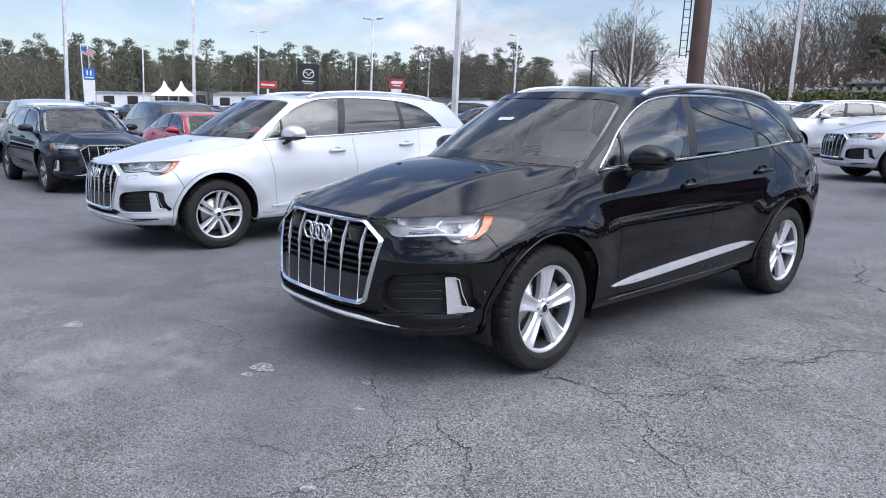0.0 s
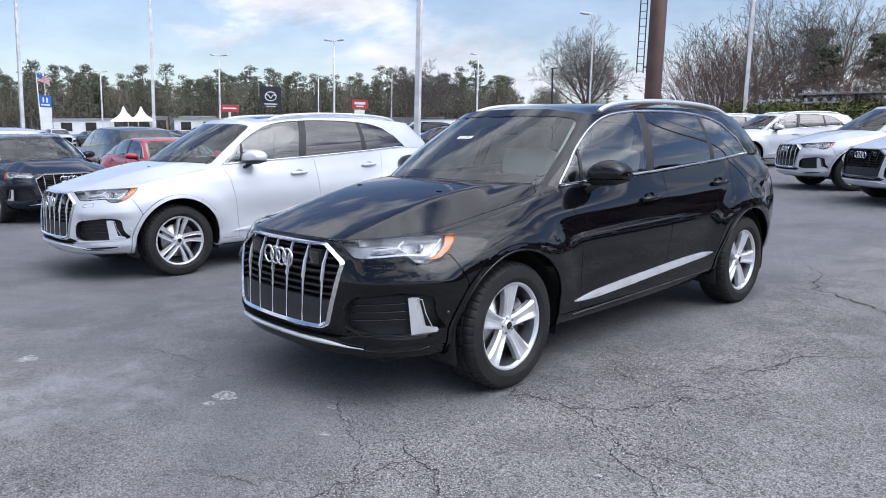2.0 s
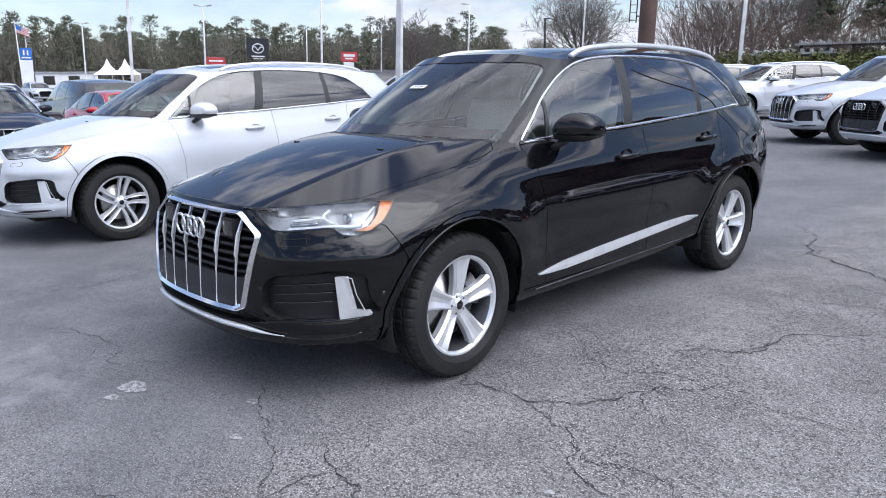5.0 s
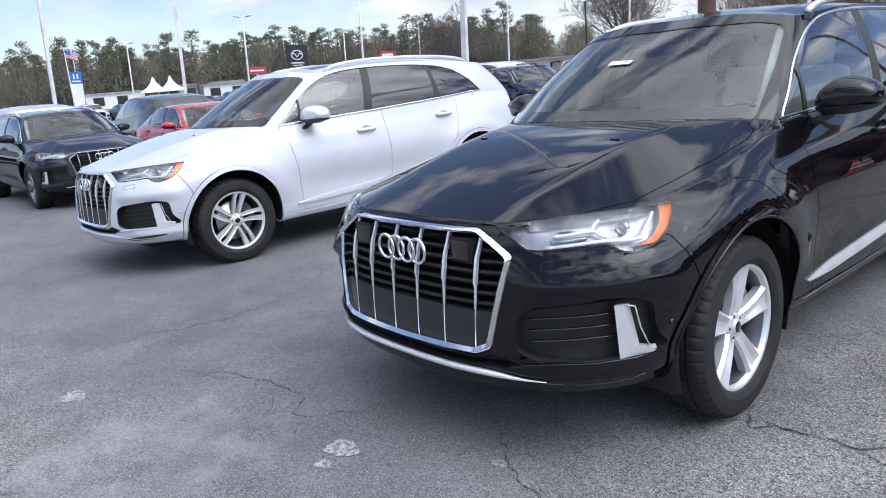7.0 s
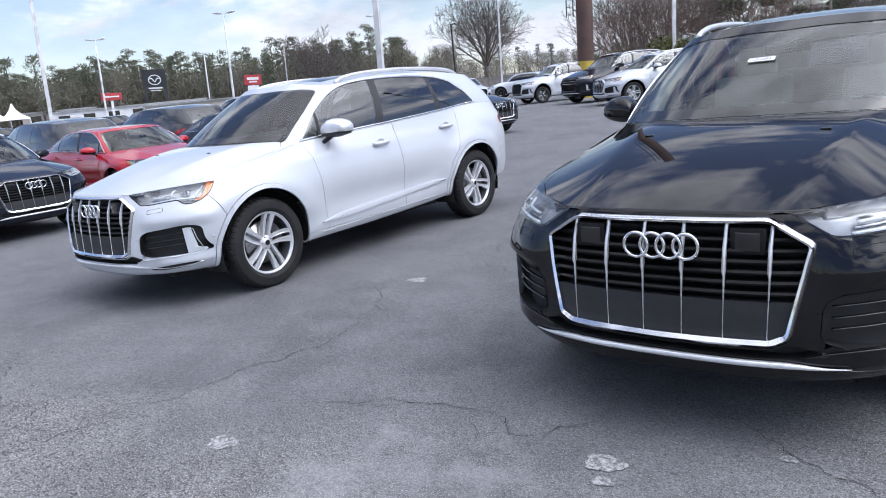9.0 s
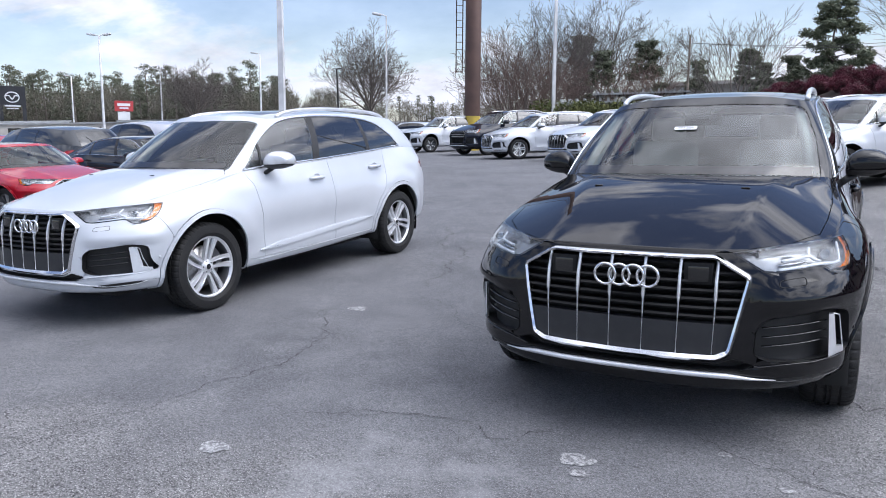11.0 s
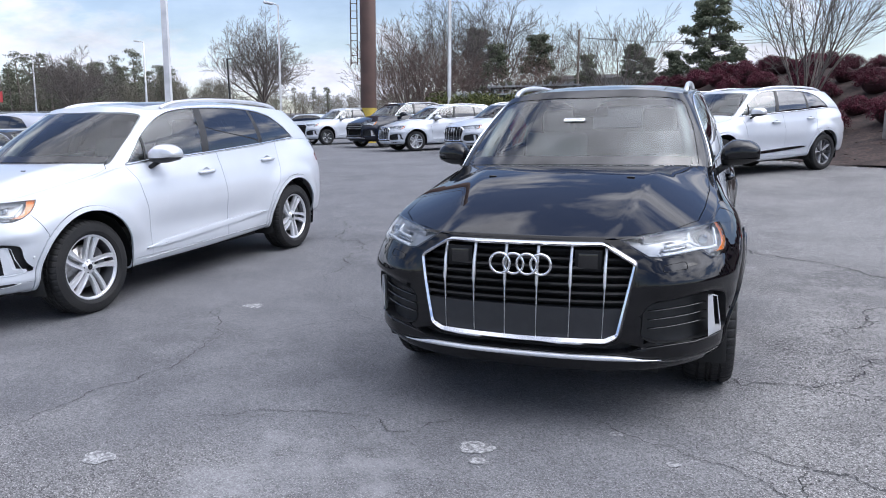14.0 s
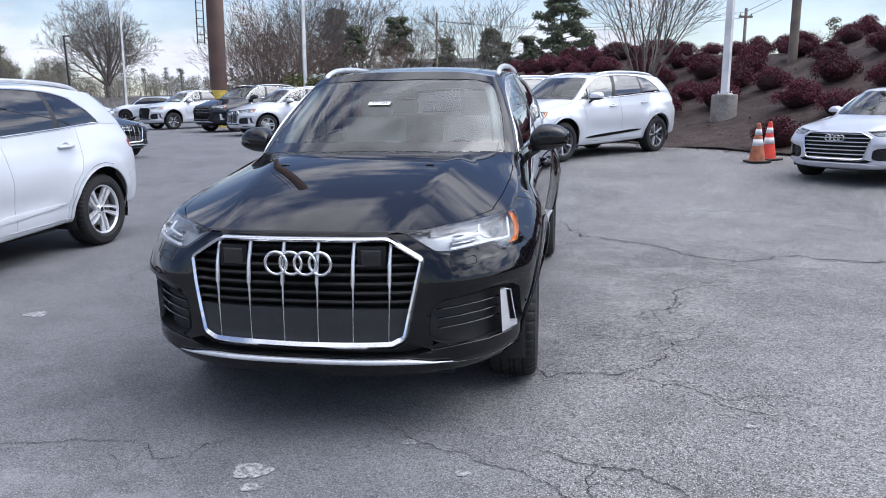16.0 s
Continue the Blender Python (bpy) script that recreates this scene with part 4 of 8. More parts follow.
        for a, b in zip(rows, rows[1:]):
            for k in range(16):
                bm.faces.new((a[k], a[k + 1], b[k + 1], b[k]))
        bmesh.ops.recalc_face_normals(bm, faces=bm.faces)
        sharpen(bm, 40)
        P("lower_grille_panel", bm, PLATE_GREY, frame_ob, "plain dark grey panel")
        for x in (-0.39, -0.235, -0.078, 0.078, 0.235, 0.39):
            bm = bmesh.new()
            zt = 0.893 if abs(x) < 0.37 else 0.885
            prev = None
            for z, w, d in ((0.448, 0.0017, 0.011), (0.605, 0.0019, 0.010), (0.618, 0.0026, 0.008), (0.696, 0.0034, 0.004), (0.714, 0.0064, -0.003), (0.80, 0.0062, -0.002), (zt, 0.0060, 0.0)):
                xx = x * (1 - 0.02 * sstep(0.7, 0.45, z))
                y = on_front(xx, z).y + d
                yb = on_front(xx, z).y + 0.017
                ring = [bm.verts.new((xx - w, yb, z)), bm.verts.new((xx - w, y + min(0.005, 0.6 * (yb - y)), z)), bm.verts.new((xx, y, z)), bm.verts.new((xx + w, y + min(0.005, 0.6 * (yb - y)), z)), bm.verts.new((xx + w, yb, z))]
                if prev:
                    for j in range(4):
                        bm.faces.new((prev[j], prev[j + 1], ring[j + 1], ring[j]))
                prev = ring
            bmesh.ops.recalc_face_normals(bm, faces=bm.faces)
            sharpen(bm, 30)
            P("grille_bar", bm, SATIN if face == "bars" else GLOSS_BLACK, frame_ob, "upright satin silver bar" if face == "bars" else "")
        for s in (-1, 1):
            bm = bmesh.new()
            y = on_front(0.31, 0.80).y
            box(bm, s * 0.312 - 0.062, s * 0.312 + 0.062, y + 0.016, y + 0.06, 0.775, 0.872, bevel=0.006)
            sharpen(bm)
            P("sensor_cover", bm, SLAT, frame_ob)
            bm = bmesh.new()
            box(bm, s * 0.312 - 0.045, s * 0.312 + 0.045, y + 0.013, y + 0.05, 0.788, 0.858, bevel=0.004)
            sharpen(bm)
            P("sensor_window", bm, GLOSS_BLACK, frame_ob)
    else:
        n_slat = 7 if face == "slats" else 11
        for k in range(n_slat):
            blade(0.468 + 0.40 * k / (n_slat - 1), 0.010, 0.06, 0.016, SATIN if face == "slats" or face == "wide" and k > 5 and k % 2 == 0 else GLOSS_BLACK, "slat")
    zr = 0.802
    yr = on_front(0.0, zr).y - 0.012
    emblem = None
    if face not in ("plain", "wide"):
        for k in range(4):
            bm = bmesh.new()
            cx = (k - 1.5) * 0.0655
            prof = [(0.0485 + 0.0072 * math.cos(a), 0.009 * math.sin(a)) for a in [2 * math.pi * j / 10 for j in range(11)]]
            lathe(bm, prof, 40, axis="y", centre=(cx, yr + 0.002 * (k % 2), zr))
            bmesh.ops.remove_doubles(bm, verts=bm.verts, dist=0.0003)
            bmesh.ops.recalc_face_normals(bm, faces=bm.faces)
            P("emblem_ring", bm, CHROME, frame_ob, "chrome emblem ring")
    # headlights
    amber = lambda c: c.x > 0.6 and inside(OUT["amber_side"], c.y, c.z)
    lens_vs, lens_qs = PANELS["headlight_lens"]
    for s in (1, -1):
        lens = lenses[s]
        for nm, keep, sink, mat in (("lamp_housing", lambda c: not amber(c), 0.040, LAMP_DARK), ("turn_signal", amber, 0.014, AMBER)):
            bm = bmesh.new()
            ids = {}
            for q in lens_qs:
                c = sum((lens_vs[i] for i in q), Vector()) / len(q)
                if keep(c):
                    for i in q:
                        if i not in ids:
                            ids[i] = bm.verts.new(lens_vs[i])
                    bm.faces.new([ids[i] for i in q])
            bmesh.ops.recalc_face_normals(bm, faces=bm.faces)
            bm.normal_update()
            if sum(f.normal.y for f in bm.faces) > 0:
                bmesh.ops.reverse_faces(bm, faces=bm.faces)
                bm.normal_update()
            mv = [(v, v.normal.copy()) for v in bm.verts]
            if nm == "lamp_housing":                    # its walls reach forward to the lens
                edge = [e for e in bm.edges if len(e.link_faces) == 1]
                geo_new = bmesh.ops.extrude_edge_only(bm, edges=edge)["geom"]
                normals = {tuple(v.co): n for v, n in mv}
                for v in [g for g in geo_new if isinstance(g, bmesh.types.BMVert)]:
                    v.co -= normals[tuple(v.co)] * 0.003
            for v, n in mv:
                v.co -= n * sink
            P(nm, mirror_bm(bm, s), mat, lens, "orange turn signal" if nm == "turn_signal" else "")

        bm = bmesh.new()                               # dark rubber seal round the lens
        ids = {}
        for q in lens_qs:
            for i in q:
                if i not in ids:
                    ids[i] = bm.verts.new(lens_vs[i])
            bm.faces.new([ids[i] for i in q])
        bmesh.ops.recalc_face_normals(bm, faces=bm.faces)
        bm.normal_update()
        flip = -1 if sum(f.normal.y for f in bm.faces) > 0 else 1
        inward, rim_edges = {}, []
        for e in bm.edges:
            if len(e.link_faces) == 1:
                c = e.link_faces[0].calc_center_median()
                d = (e.verts[1].co - e.verts[0].co).normalized()
                w = c - e.verts[0].co
                w = (w - d * w.dot(d)).normalized()
                rim_edges.append((e.verts[0], e.verts[1]))
                for v in e.verts:
                    inward[v] = inward.get(v, Vector()) + w
        seal = bmesh.new()
        sv = {}
        for v, w in inward.items():
            n = v.normal * flip
            sv[v] = (seal.verts.new(v.co + n * 0.0005 - w.normalized() * 0.001), seal.verts.new(v.co + n * 0.0012 + w.normalized() * 0.0055))
        for a, b in rim_edges:
            seal.faces.new((sv[a][0], sv[b][0], sv[b][1], sv[a][1]))
        bm.free()
        bmesh.ops.recalc_face_normals(seal, faces=seal.faces)
        P("lamp_seal", mirror_bm(seal, s), GLOSS_BLACK, lens)

        def strip_lamp(pts, r, mat, nm, out=-0.016, flat=1.0, lens=lens, s=s):
            b = bmesh.new()
            tube(b, smooth_poly([on_front(x, z, out) for x, z in pts], 5), r, 8, flat=flat)
            P(nm, mirror_bm(b, s), mat, lens)
        strip_lamp(((0.635, 0.845), (0.72, 0.855), (0.80, 0.863), (0.84, 0.860), (0.868, 0.862)), 0.0085, LAMP_WHITE, "light_guide", -0.014)
        strip_lamp(((0.645, 0.884), (0.70, 0.891), (0.748, 0.899), (0.77, 0.886), (0.797, 0.873)), 0.0072, LAMP_WHITE, "light_guide")
        strip_lamp(((0.748, 0.899), (0.744, 0.915), (0.740, 0.934)), 0.0072, LAMP_WHITE, "light_guide")
        strip_lamp(((0.868, 0.862), (0.862, 0.897), (0.850, 0.936)), 0.006, LAMP_WHITE, "light_guide", -0.012)
        strip_lamp(((0.640, 0.868), (0.700, 0.874), (0.742, 0.881)), 0.006, LAMP_CHROME, "light_bar", -0.026)
        for cx, cz, rr in ((0.815, 0.903, 0.020),):
            bm = bmesh.new()
            p = on_front(cx, cz, -0.022)
            prof = [(0.001, 0.004), (rr * 0.55, 0.0), (rr * 0.72, 0.004), (rr * 0.78, -0.004), (rr, -0.008), (rr * 1.02, 0.02)]
            lathe(bm, [(r, h) for r, h in prof], 24, axis="y", centre=tuple(p))
            bmesh.ops.recalc_face_normals(bm, faces=bm.faces)
            P("projector", mirror_bm(bm, s), LAMP_CHROME, lens)
        # side intake
        for k in range(3):
            z = 0.508 + 0.042 * k
            bm = bmesh.new()
            tube(bm, [on_front(0.590 + (0.838 - 0.590) * j / 8, z + 0.016 * j / 8, -0.020) for j in range(9)], 0.012, 6, flat=0.30)
            P("intake_fin", mirror_bm(bm, s), GLOSS_BLACK, root)
        blade_poly = [(0.830, 0.640), (0.850, 0.637), (0.866, 0.482), (0.893, 0.470), (0.895, 0.446), (0.838, 0.440)]
        P("intake_blade", mirror_bm(patch_panel(blade_poly, "front", 0.006, 0.03), s), SATIN if paint is not PAINT_WHITE else paint, root, "", False)
        bm = bmesh.new()
        tube(bm, [on_front(x, z, 0.004) for x, z in ((0.846, 0.641), (0.872, 0.628), (0.882, 0.55), (0.893, 0.462))], 0.003, 6)
        P("intake_edge", mirror_bm(bm, s), SATIN if paint is not PAINT_WHITE else paint, root)
        # window chrome, door strip, handles
        line = [on_side(y, z, 0.002) for y, z in dlo()]
        bm = bmesh.new()
        tube(bm, line, 0.0095, 6, closed=True, up=Vector((1, 0, 0)), flat=0.7)
        P("window_chrome", mirror_bm(bm, s), CHROME, root, "chrome window surround")
        bm = bmesh.new()
        prof_y = [0.62, 0.72, 0.86, 1.2, 1.6, 2.0, 2.30, 2.42]
        hw = [0.003, 0.014, 0.024, 0.027, 0.027, 0.026, 0.020, 0.004]
        mid = [0.415 + 0.055 * (y - 0.62) for y in prof_y]
        ribbon(bm, [on_side(y, z + h, 0.010) for y, z, h in zip(prof_y, mid, hw)], [on_side(y, z - h, 0.012) for y, z, h in zip(prof_y, mid, hw)], Vector((-0.014, 0, 0)), closed=False)
        P("door_strip", mirror_bm(bm, s), strip, root, "satin silver door strip" if strip is SATIN else "")
        if detail:
            bm = bmesh.new()
            # thin dark alloy line laid on along the door strip
            tube(bm, [on_side(y, z - h * 0.2, 0.0125) for y, z, h in zip(prof_y, mid, hw)], 0.0035, 6, up=Vector((1, 0, 0)), flat=0.6)
            P("strip_groove", mirror_bm(bm, s), ALLOY_DARK, root)
        if low_line:
            bm = bmesh.new()
            tube(bm, [on_side(y, 0.327 + 0.02 * (y - 0.7), 0.004) for y in (0.62, 1.0, 1.4, 1.8, 2.2, 2.44)], 0.0045, 6, up=Vector((1, 0, 0)), flat=0.5)
            P("sill_line", mirror_bm(bm, s), ALLOY_DARK if strip is not PAINT_WHITE else SATIN, root)
        for hy, hz in ((1.515, 1.012), (2.56, 1.065)):
            bm = bmesh.new()
            p = on_side(hy, hz)
            tube(bm, [p + Vector((0.004, -0.115, -0.004)), p + Vector((0.028, -0.085, -0.002)), p + Vector((0.036, 0, 0)), p + Vector((0.028, 0.085, 0.004)), p + Vector((0.004, 0.105, 0.004))], [0.012, 0.015, 0.0155, 0.015, 0.012], 10, up=Vector((0, 0, 1)), flat=1.15)
            P("door_handle", mirror_bm(bm, s), paint, root)
            bm = bmesh.new()
            lathe(bm, [(0.001, -0.012), (0.03, -0.008), (0.042, 0.002), (0.046, 0.0035)], 20, centre=(p.x, p.y + 0.0, p.z - 0.004))
            for v in bm.verts:
                v.co.y = p.y + (v.co.y - p.y) * 1.3
            bmesh.ops.recalc_face_normals(bm, faces=bm.faces)
            P("handle_cup", mirror_bm(bm, s), GLOSS_BLACK if paint is not PAINT_WHITE else paint, root)
        # mirror: a tapered pod on a foot, its lower third in black plastic
        def pod(lo, hi, fat=0.0):
            b = bmesh.new()
            rings = []
            for k in range(15):
                a = math.pi * k / 14
                u = 0.5 - 0.5 * math.cos(a)
                x = 0.864 + 0.240 * u
                end = math.sin(a) ** 0.30
                top = 1.222 + fat + interp(u, (0.0, 0.12, 0.32, 0.7, 1.0), (0.040, 0.066, 0.083, 0.078, 0.058)) * (0.3 + 0.7 * end)
                bot = 1.130 - fat + interp(u, (0.0, 0.5, 1.0), (0.000, 0.006, 0.026))
                mid = 0.5 * (top + bot)
                cy = 0.878 + 0.070 * u
                ring = []
                for q in range(20):
                    c = 2 * math.pi * q / 20
                    cz, cyy = math.sin(c), math.cos(c)
                    z = mid + 0.5 * (top - bot) * math.copysign(abs(cz) ** 0.72, cz) * end
                    z = min(max(z, lo), hi)
                    depth = (0.110 if cyy < 0 else 0.072) * end
                    ring.append(b.verts.new((x, cy + (depth + fat) * math.copysign(abs(cyy) ** 0.85, cyy), z)))
                rings.append(ring)
            for p, q in zip(rings, rings[1:]):
                for k in range(20):
                    b.faces.new((p[k], p[(k + 1) % 20], q[(k + 1) % 20], q[k]))
            bmesh.ops.remove_doubles(b, verts=b.verts, dist=0.0004)
            bmesh.ops.recalc_face_normals(b, faces=b.faces)
            sharpen(b, 48)
            return b
        mirror = P("mirror", mirror_bm(pod(1.185, 1.5), s), paint if paint is not PAINT_WHITE else SATIN, root, "door mirror housing")
        P("mirror_base", mirror_bm(pod(1.0, 1.181, -0.002), s), PLASTIC, mirror)
        bm = bmesh.new()
        tube(bm, [(0.95, 0.835, 1.187), (1.03, 0.858, 1.191), (1.082, 0.905, 1.200)], [0.004, 0.006, 0.004], 6)
        P("mirror_signal", mirror_bm(bm, s), LAMP_CHROME, mirror)
        bm = bmesh.new()
        vs = [bm.verts.new(p) for p in ((0.885, 0.962, 1.155), (1.06, 0.999, 1.160), (1.06, 0.999, 1.262), (0.885, 0.962, 1.275))]
        bm.faces.new(vs)
        P("mirror_glass", mirror_bm(bm, s), CHROME, mirror, "mirror glass", False)
        bm = bmesh.new()
        tube(bm, [(0.845, 0.845, 1.100), (0.872, 0.86, 1.120), (0.91, 0.885, 1.150)], [0.034, 0.034, 0.042], 10, flat=0.6)
        P("mirror_arm", mirror_bm(bm, s), PLASTIC, mirror)
        bm = bmesh.new()                               # bar of the small front pane
        ribbon(bm, [on_side(0.808 + 0.045 * k / 6, 1.145 + 0.225 * k / 6, 0.003) for k in range(7)], [on_side(0.832 + 0.045 * k / 6, 1.145 + 0.24 * k / 6, 0.003) for k in range(7)], Vector((-0.012, 0, 0)), closed=False)
        P("window_bar", mirror_bm(bm, s), PLASTIC, root)
        # roof rail
        if rails:
            bm = bmesh.new()
            ys = [1.30, 1.38, 1.55, 1.9, 2.3, 2.7, 3.0, 3.16, 3.24]
            up = [0.004, 0.026, 0.036, 0.038, 0.038, 0.036, 0.032, 0.02, 0.0]
            tube(bm, smooth_poly([on_top(0.615 - 0.02 * sstep(2.4, 3.2, y), y) + Vector((0, 0, u)) for y, u in zip(ys, up)], 3), 0.017, 8, flat=1.15)
            P("roof_rail", mirror_bm(bm, s), rails, root, "satin silver roof rail")
        # bumper lines and washer cap
        if detail:
            bm = bmesh.new()
            pl = rounded([(0.64, 0.80), (0.735, 0.812), (0.745, 0.78), (0.64, 0.772)], 0.01, 2)
            tube(bm, [on_front(x, z, 0.0005) for x, z in pl], 0.002, 5, closed=True, up=Vector((0, -1, 0)))
            P("washer_cap", mirror_bm(bm, s), DARK, root)
            bm = bmesh.new()
            tube(bm, [on_front(x, z, 0.004) for x, z in ((0.50, 0.405), (0.58, 0.420), (0.68, 0.430), (0.78, 0.432), (0.87, 0.436), (0.90, 0.444))], [0.003, 0.007, 0.009, 0.009, 0.007, 0.003], 8, flat=0.6)
            P("bumper_fin", mirror_bm(bm, s), paint, root)
            bm = bmesh.new()
            tube(bm, smooth_poly([on_front(x, z, 0.003) for x, z in ((0.56, 0.364), (0.62, 0.352), (0.68, 0.346), (0.78, 0.347), (0.85, 0.356), (0.885, 0.370))], 3), 0.0035, 6)
            P("valance_line", mirror_bm(bm, s), SATIN if paint is PAINT_WHITE else GLOSS_BLACK, root)
            bm2 = bmesh.new()
            st = [0.60 + 0.0335 * k for k in range(10)]
            ribbon(bm2, [on_front(x, interp(x, (0.60, 0.70, 0.80, 0.905), (0.350, 0.364, 0.373, 0.377)), 0.001) for x in st], [on_front(x, interp(x, (0.60, 0.67, 0.78, 0.905), (0.338, 0.330, 0.338, 0.368)), 0.001) for x in st], Vector((0, 0.012, 0)), closed=False)
            P("lower_slot_plate", mirror_bm(bm2, s), PLASTIC, root)
            bm = bmesh.new()
            p = on_side(-0.50, 0.545, 0.0)
            lathe(bm, [(0.001, 0.004), (0.010, 0.004), (0.012, 0.0)], 14, centre=tuple(p))
            P("parking_sensor", mirror_bm(bm, s), GLOSS_BLACK if paint is not PAINT_WHITE else paint, root)
        for ay in (0.0, AXLE):
            bm = bmesh.new()
            tube(bm, [on_side(ay + 0.457 * math.cos(radians(a)), HUB + 0.457 * math.sin(radians(a)), 0.006) for a in range(-6, 187, 6)], 0.0065, 6)
            P("arch_bead", mirror_bm(bm, s), arch_paint or paint, root)
        bm = bmesh.new()
        tube(bm, [(0.700, 0.66, 1.150), (0.655, 0.85, 1.335), (0.590, 1.10, 1.530), (0.585, 1.35, 1.585)], [0.045, 0.042, 0.040, 0.035], 8)
        P("pillar_lining", mirror_bm(bm, s), LINER, root)
        # wheel well
        for ay in (0.0, AXLE):
            bm = bmesh.new()
            lathe(bm, [(0.448, 0.0), (0.462, -0.02), (0.462, -0.33), (0.10, -0.34)], 24, centre=(0.93, ay, HUB), a0=radians(-18), a1=radians(198))
            P("wheel_well", mirror_bm(bm, s), DARK, root)
    # chin strip
    bm = bmesh.new()
    xs = [-0.64, -0.56, -0.45, -0.30, -0.15, 0, 0.15, 0.30, 0.45, 0.56, 0.64]
    line = smooth_poly([on_front(x, 0.379 - 0.020 * sstep(0.40, 0.64, abs(x)), 0.010) for x in xs], 3)
    tube(bm, line, [0.003 + 0.012 * (1 - sstep(0.42, 0.64, abs(p.x))) for p in line], 8, flat=0.9)
    P("chin_strip", bm, strip if strip is SATIN else SATIN, root, "satin silver strip under the bumper")
    bm = bmesh.new()
    box(bm, -0.62, 0.62, -0.70, 3.75, 0.24, 0.30)
    box(bm, -0.80, 0.80, 0.55, 2.40, 0.25, 0.31)
    P("underbody", bm, DARK, root, "", False)
    # cabin
    for x in (-0.40, 0.40):
        seat = P("front_seat", seat_bm(x, 1.35), seats, root, "light grey leather seat" if seats is SEAT else "black leather seat")
        P("seat_back", seat_bm(x, 1.35, back=True), seats, seat)
        P("headrest", head_bm(x, 1.84, 1.33), seats, seat)
    seat = P("rear_seat", seat_bm(0, 2.42, w=0.62), seats, root, "light grey leather bench seat" if seats is SEAT else "black leather bench seat")
    P("seat_back", seat_bm(0, 2.42, w=0.62, back=True), seats, seat)
    for x in (-0.42, 0.42):
        P("headrest", head_bm(x, 2.88, 1.30), seats, seat)
    bm = bmesh.new()
    dv = smooth_poly([(0.30, 1.105), (0.52, 1.125), (0.78, 1.10), (0.92, 1.03), (0.94, 0.86), (0.88, 0.55)], 3)
    rows = [[bm.verts.new((x, p[0] + 0.22 * (abs(x) / 0.72) ** 2.2 * (1 - sstep(0.5, 0.9, p[0])), p[1])) for p in dv] for x in [-0.72 + 0.12 * k for k in range(13)]]
    for a, b in zip(rows, rows[1:]):
        for j in range(len(a) - 1):
            bm.faces.new((a[j], a[j + 1], b[j + 1], b[j]))
    bmesh.ops.recalc_face_normals(bm, faces=bm.faces)
    P("dashboard", bm, DASH, root)
    bm = bmesh.new()
    prof = [(0.185 + 0.016 * math.cos(a), 0.016 * math.sin(a)) for a in [2 * math.pi * j / 8 for j in range(9)]]
    lathe(bm, prof, 28, axis="y")
    box(bm, -0.18, 0.18, -0.012, 0.012, -0.03, 0.03)
    box(bm, -0.07, 0.07, -0.025, 0.02, -0.08, 0.06)
    bmesh.ops.transform(bm, matrix=pose(0.40, 1.0, 1.02, -25), verts=bm.verts)
    P("steering_wheel", bm, DASH, root)
    bm = bmesh.new()
    box(bm, -0.62, 0.62, 0.45, 3.45, 0.30, 0.36)
    P("cabin_floor", bm, DASH, root, "", False)
    for s in (1, -1):
        bm = bmesh.new()
        box(bm, 0.74, 0.79, 0.75, 3.5, 0.35, 1.13, bevel=0.02)
        P("door_lining", mirror_bm(bm, s), seats, root)
    bm = bmesh.new()
    vs = [[bm.verts.new((x, y, interp(y, (1.1, 1.5, 2.2, 3.0, 3.5), (1.60, 1.640, 1.655, 1.63, 1.56)) - 0.05 * (x / 0.55) ** 4)) for x in (-0.55, -0.3, 0, 0.3, 0.55)] for y in (1.12, 1.5, 2.0, 2.6, 3.1, 3.5)]
    for a, b in zip(vs, vs[1:]):
        for j in range(4):
            bm.faces.new((a[j], a[j + 1], b[j + 1], b[j]))
    P("headlining", bm, LINER, root)
    bm = bmesh.new()
    box(bm, -0.12, 0.12, -0.02, 0.02, -0.035, 0.035, pose(0, 0.98, 1.50, 10), bevel=0.012)
    box(bm, -0.06, 0.06, -0.05, 0.05, -0.02, 0.012, pose(0, 0.895, 1.535, 30), bevel=0.008)
    P("rear_view_mirror", bm, PLASTIC, root)
    if detail:                                         # dark patch round the sensor behind the glass
        bm = bmesh.new()
        rows = []
        for k in range(7):
            y = 0.912 - 0.026 * k
            w = (0.24, 0.20, 0.13, 0.095, 0.085, 0.07, 0.045)[k]
            rows.append([bm.verts.new(on_top(w * j / 4, y, -0.008)) for j in range(-4, 5)])
        for a, b in zip(rows, rows[1:]):
            for j in range(8):
                bm.faces.new((a[j], a[j + 1], b[j + 1], b[j]))
        P("sensor_patch", bm, PLASTIC, root, "dark patch behind the windscreen")
    for s in (1, -1):
        bm = bmesh.new()
        p = on_top(s * 0.40, -0.06, 0.002)
        box(bm, -0.022, 0.022, -0.007, 0.007, -0.004, 0.004, Matrix.Translation(p), bevel=0.003)
        if detail:
            P("washer_jet", bm, GLOSS_BLACK, root)
        else:
            bm.free()
    bm = bmesh.new()
    xs = [-0.70 + 0.07 * k for k in range(21)]
    foot = [interp(abs(x), (0.0, 0.21, 0.42, 0.60, 0.742), (0.190, 0.205, 0.262, 0.372, 0.495)) for x in xs]
    ribbon(bm, [on_top(x, y + 0.075, -0.001) for x, y in zip(xs, foot)], [on_top(x, y + 0.008, -0.001) for x, y in zip(xs, foot)], Vector((0, 0.002, -0.002)), closed=False)
    P("glass_border", bm, GLOSS_BLACK, root)
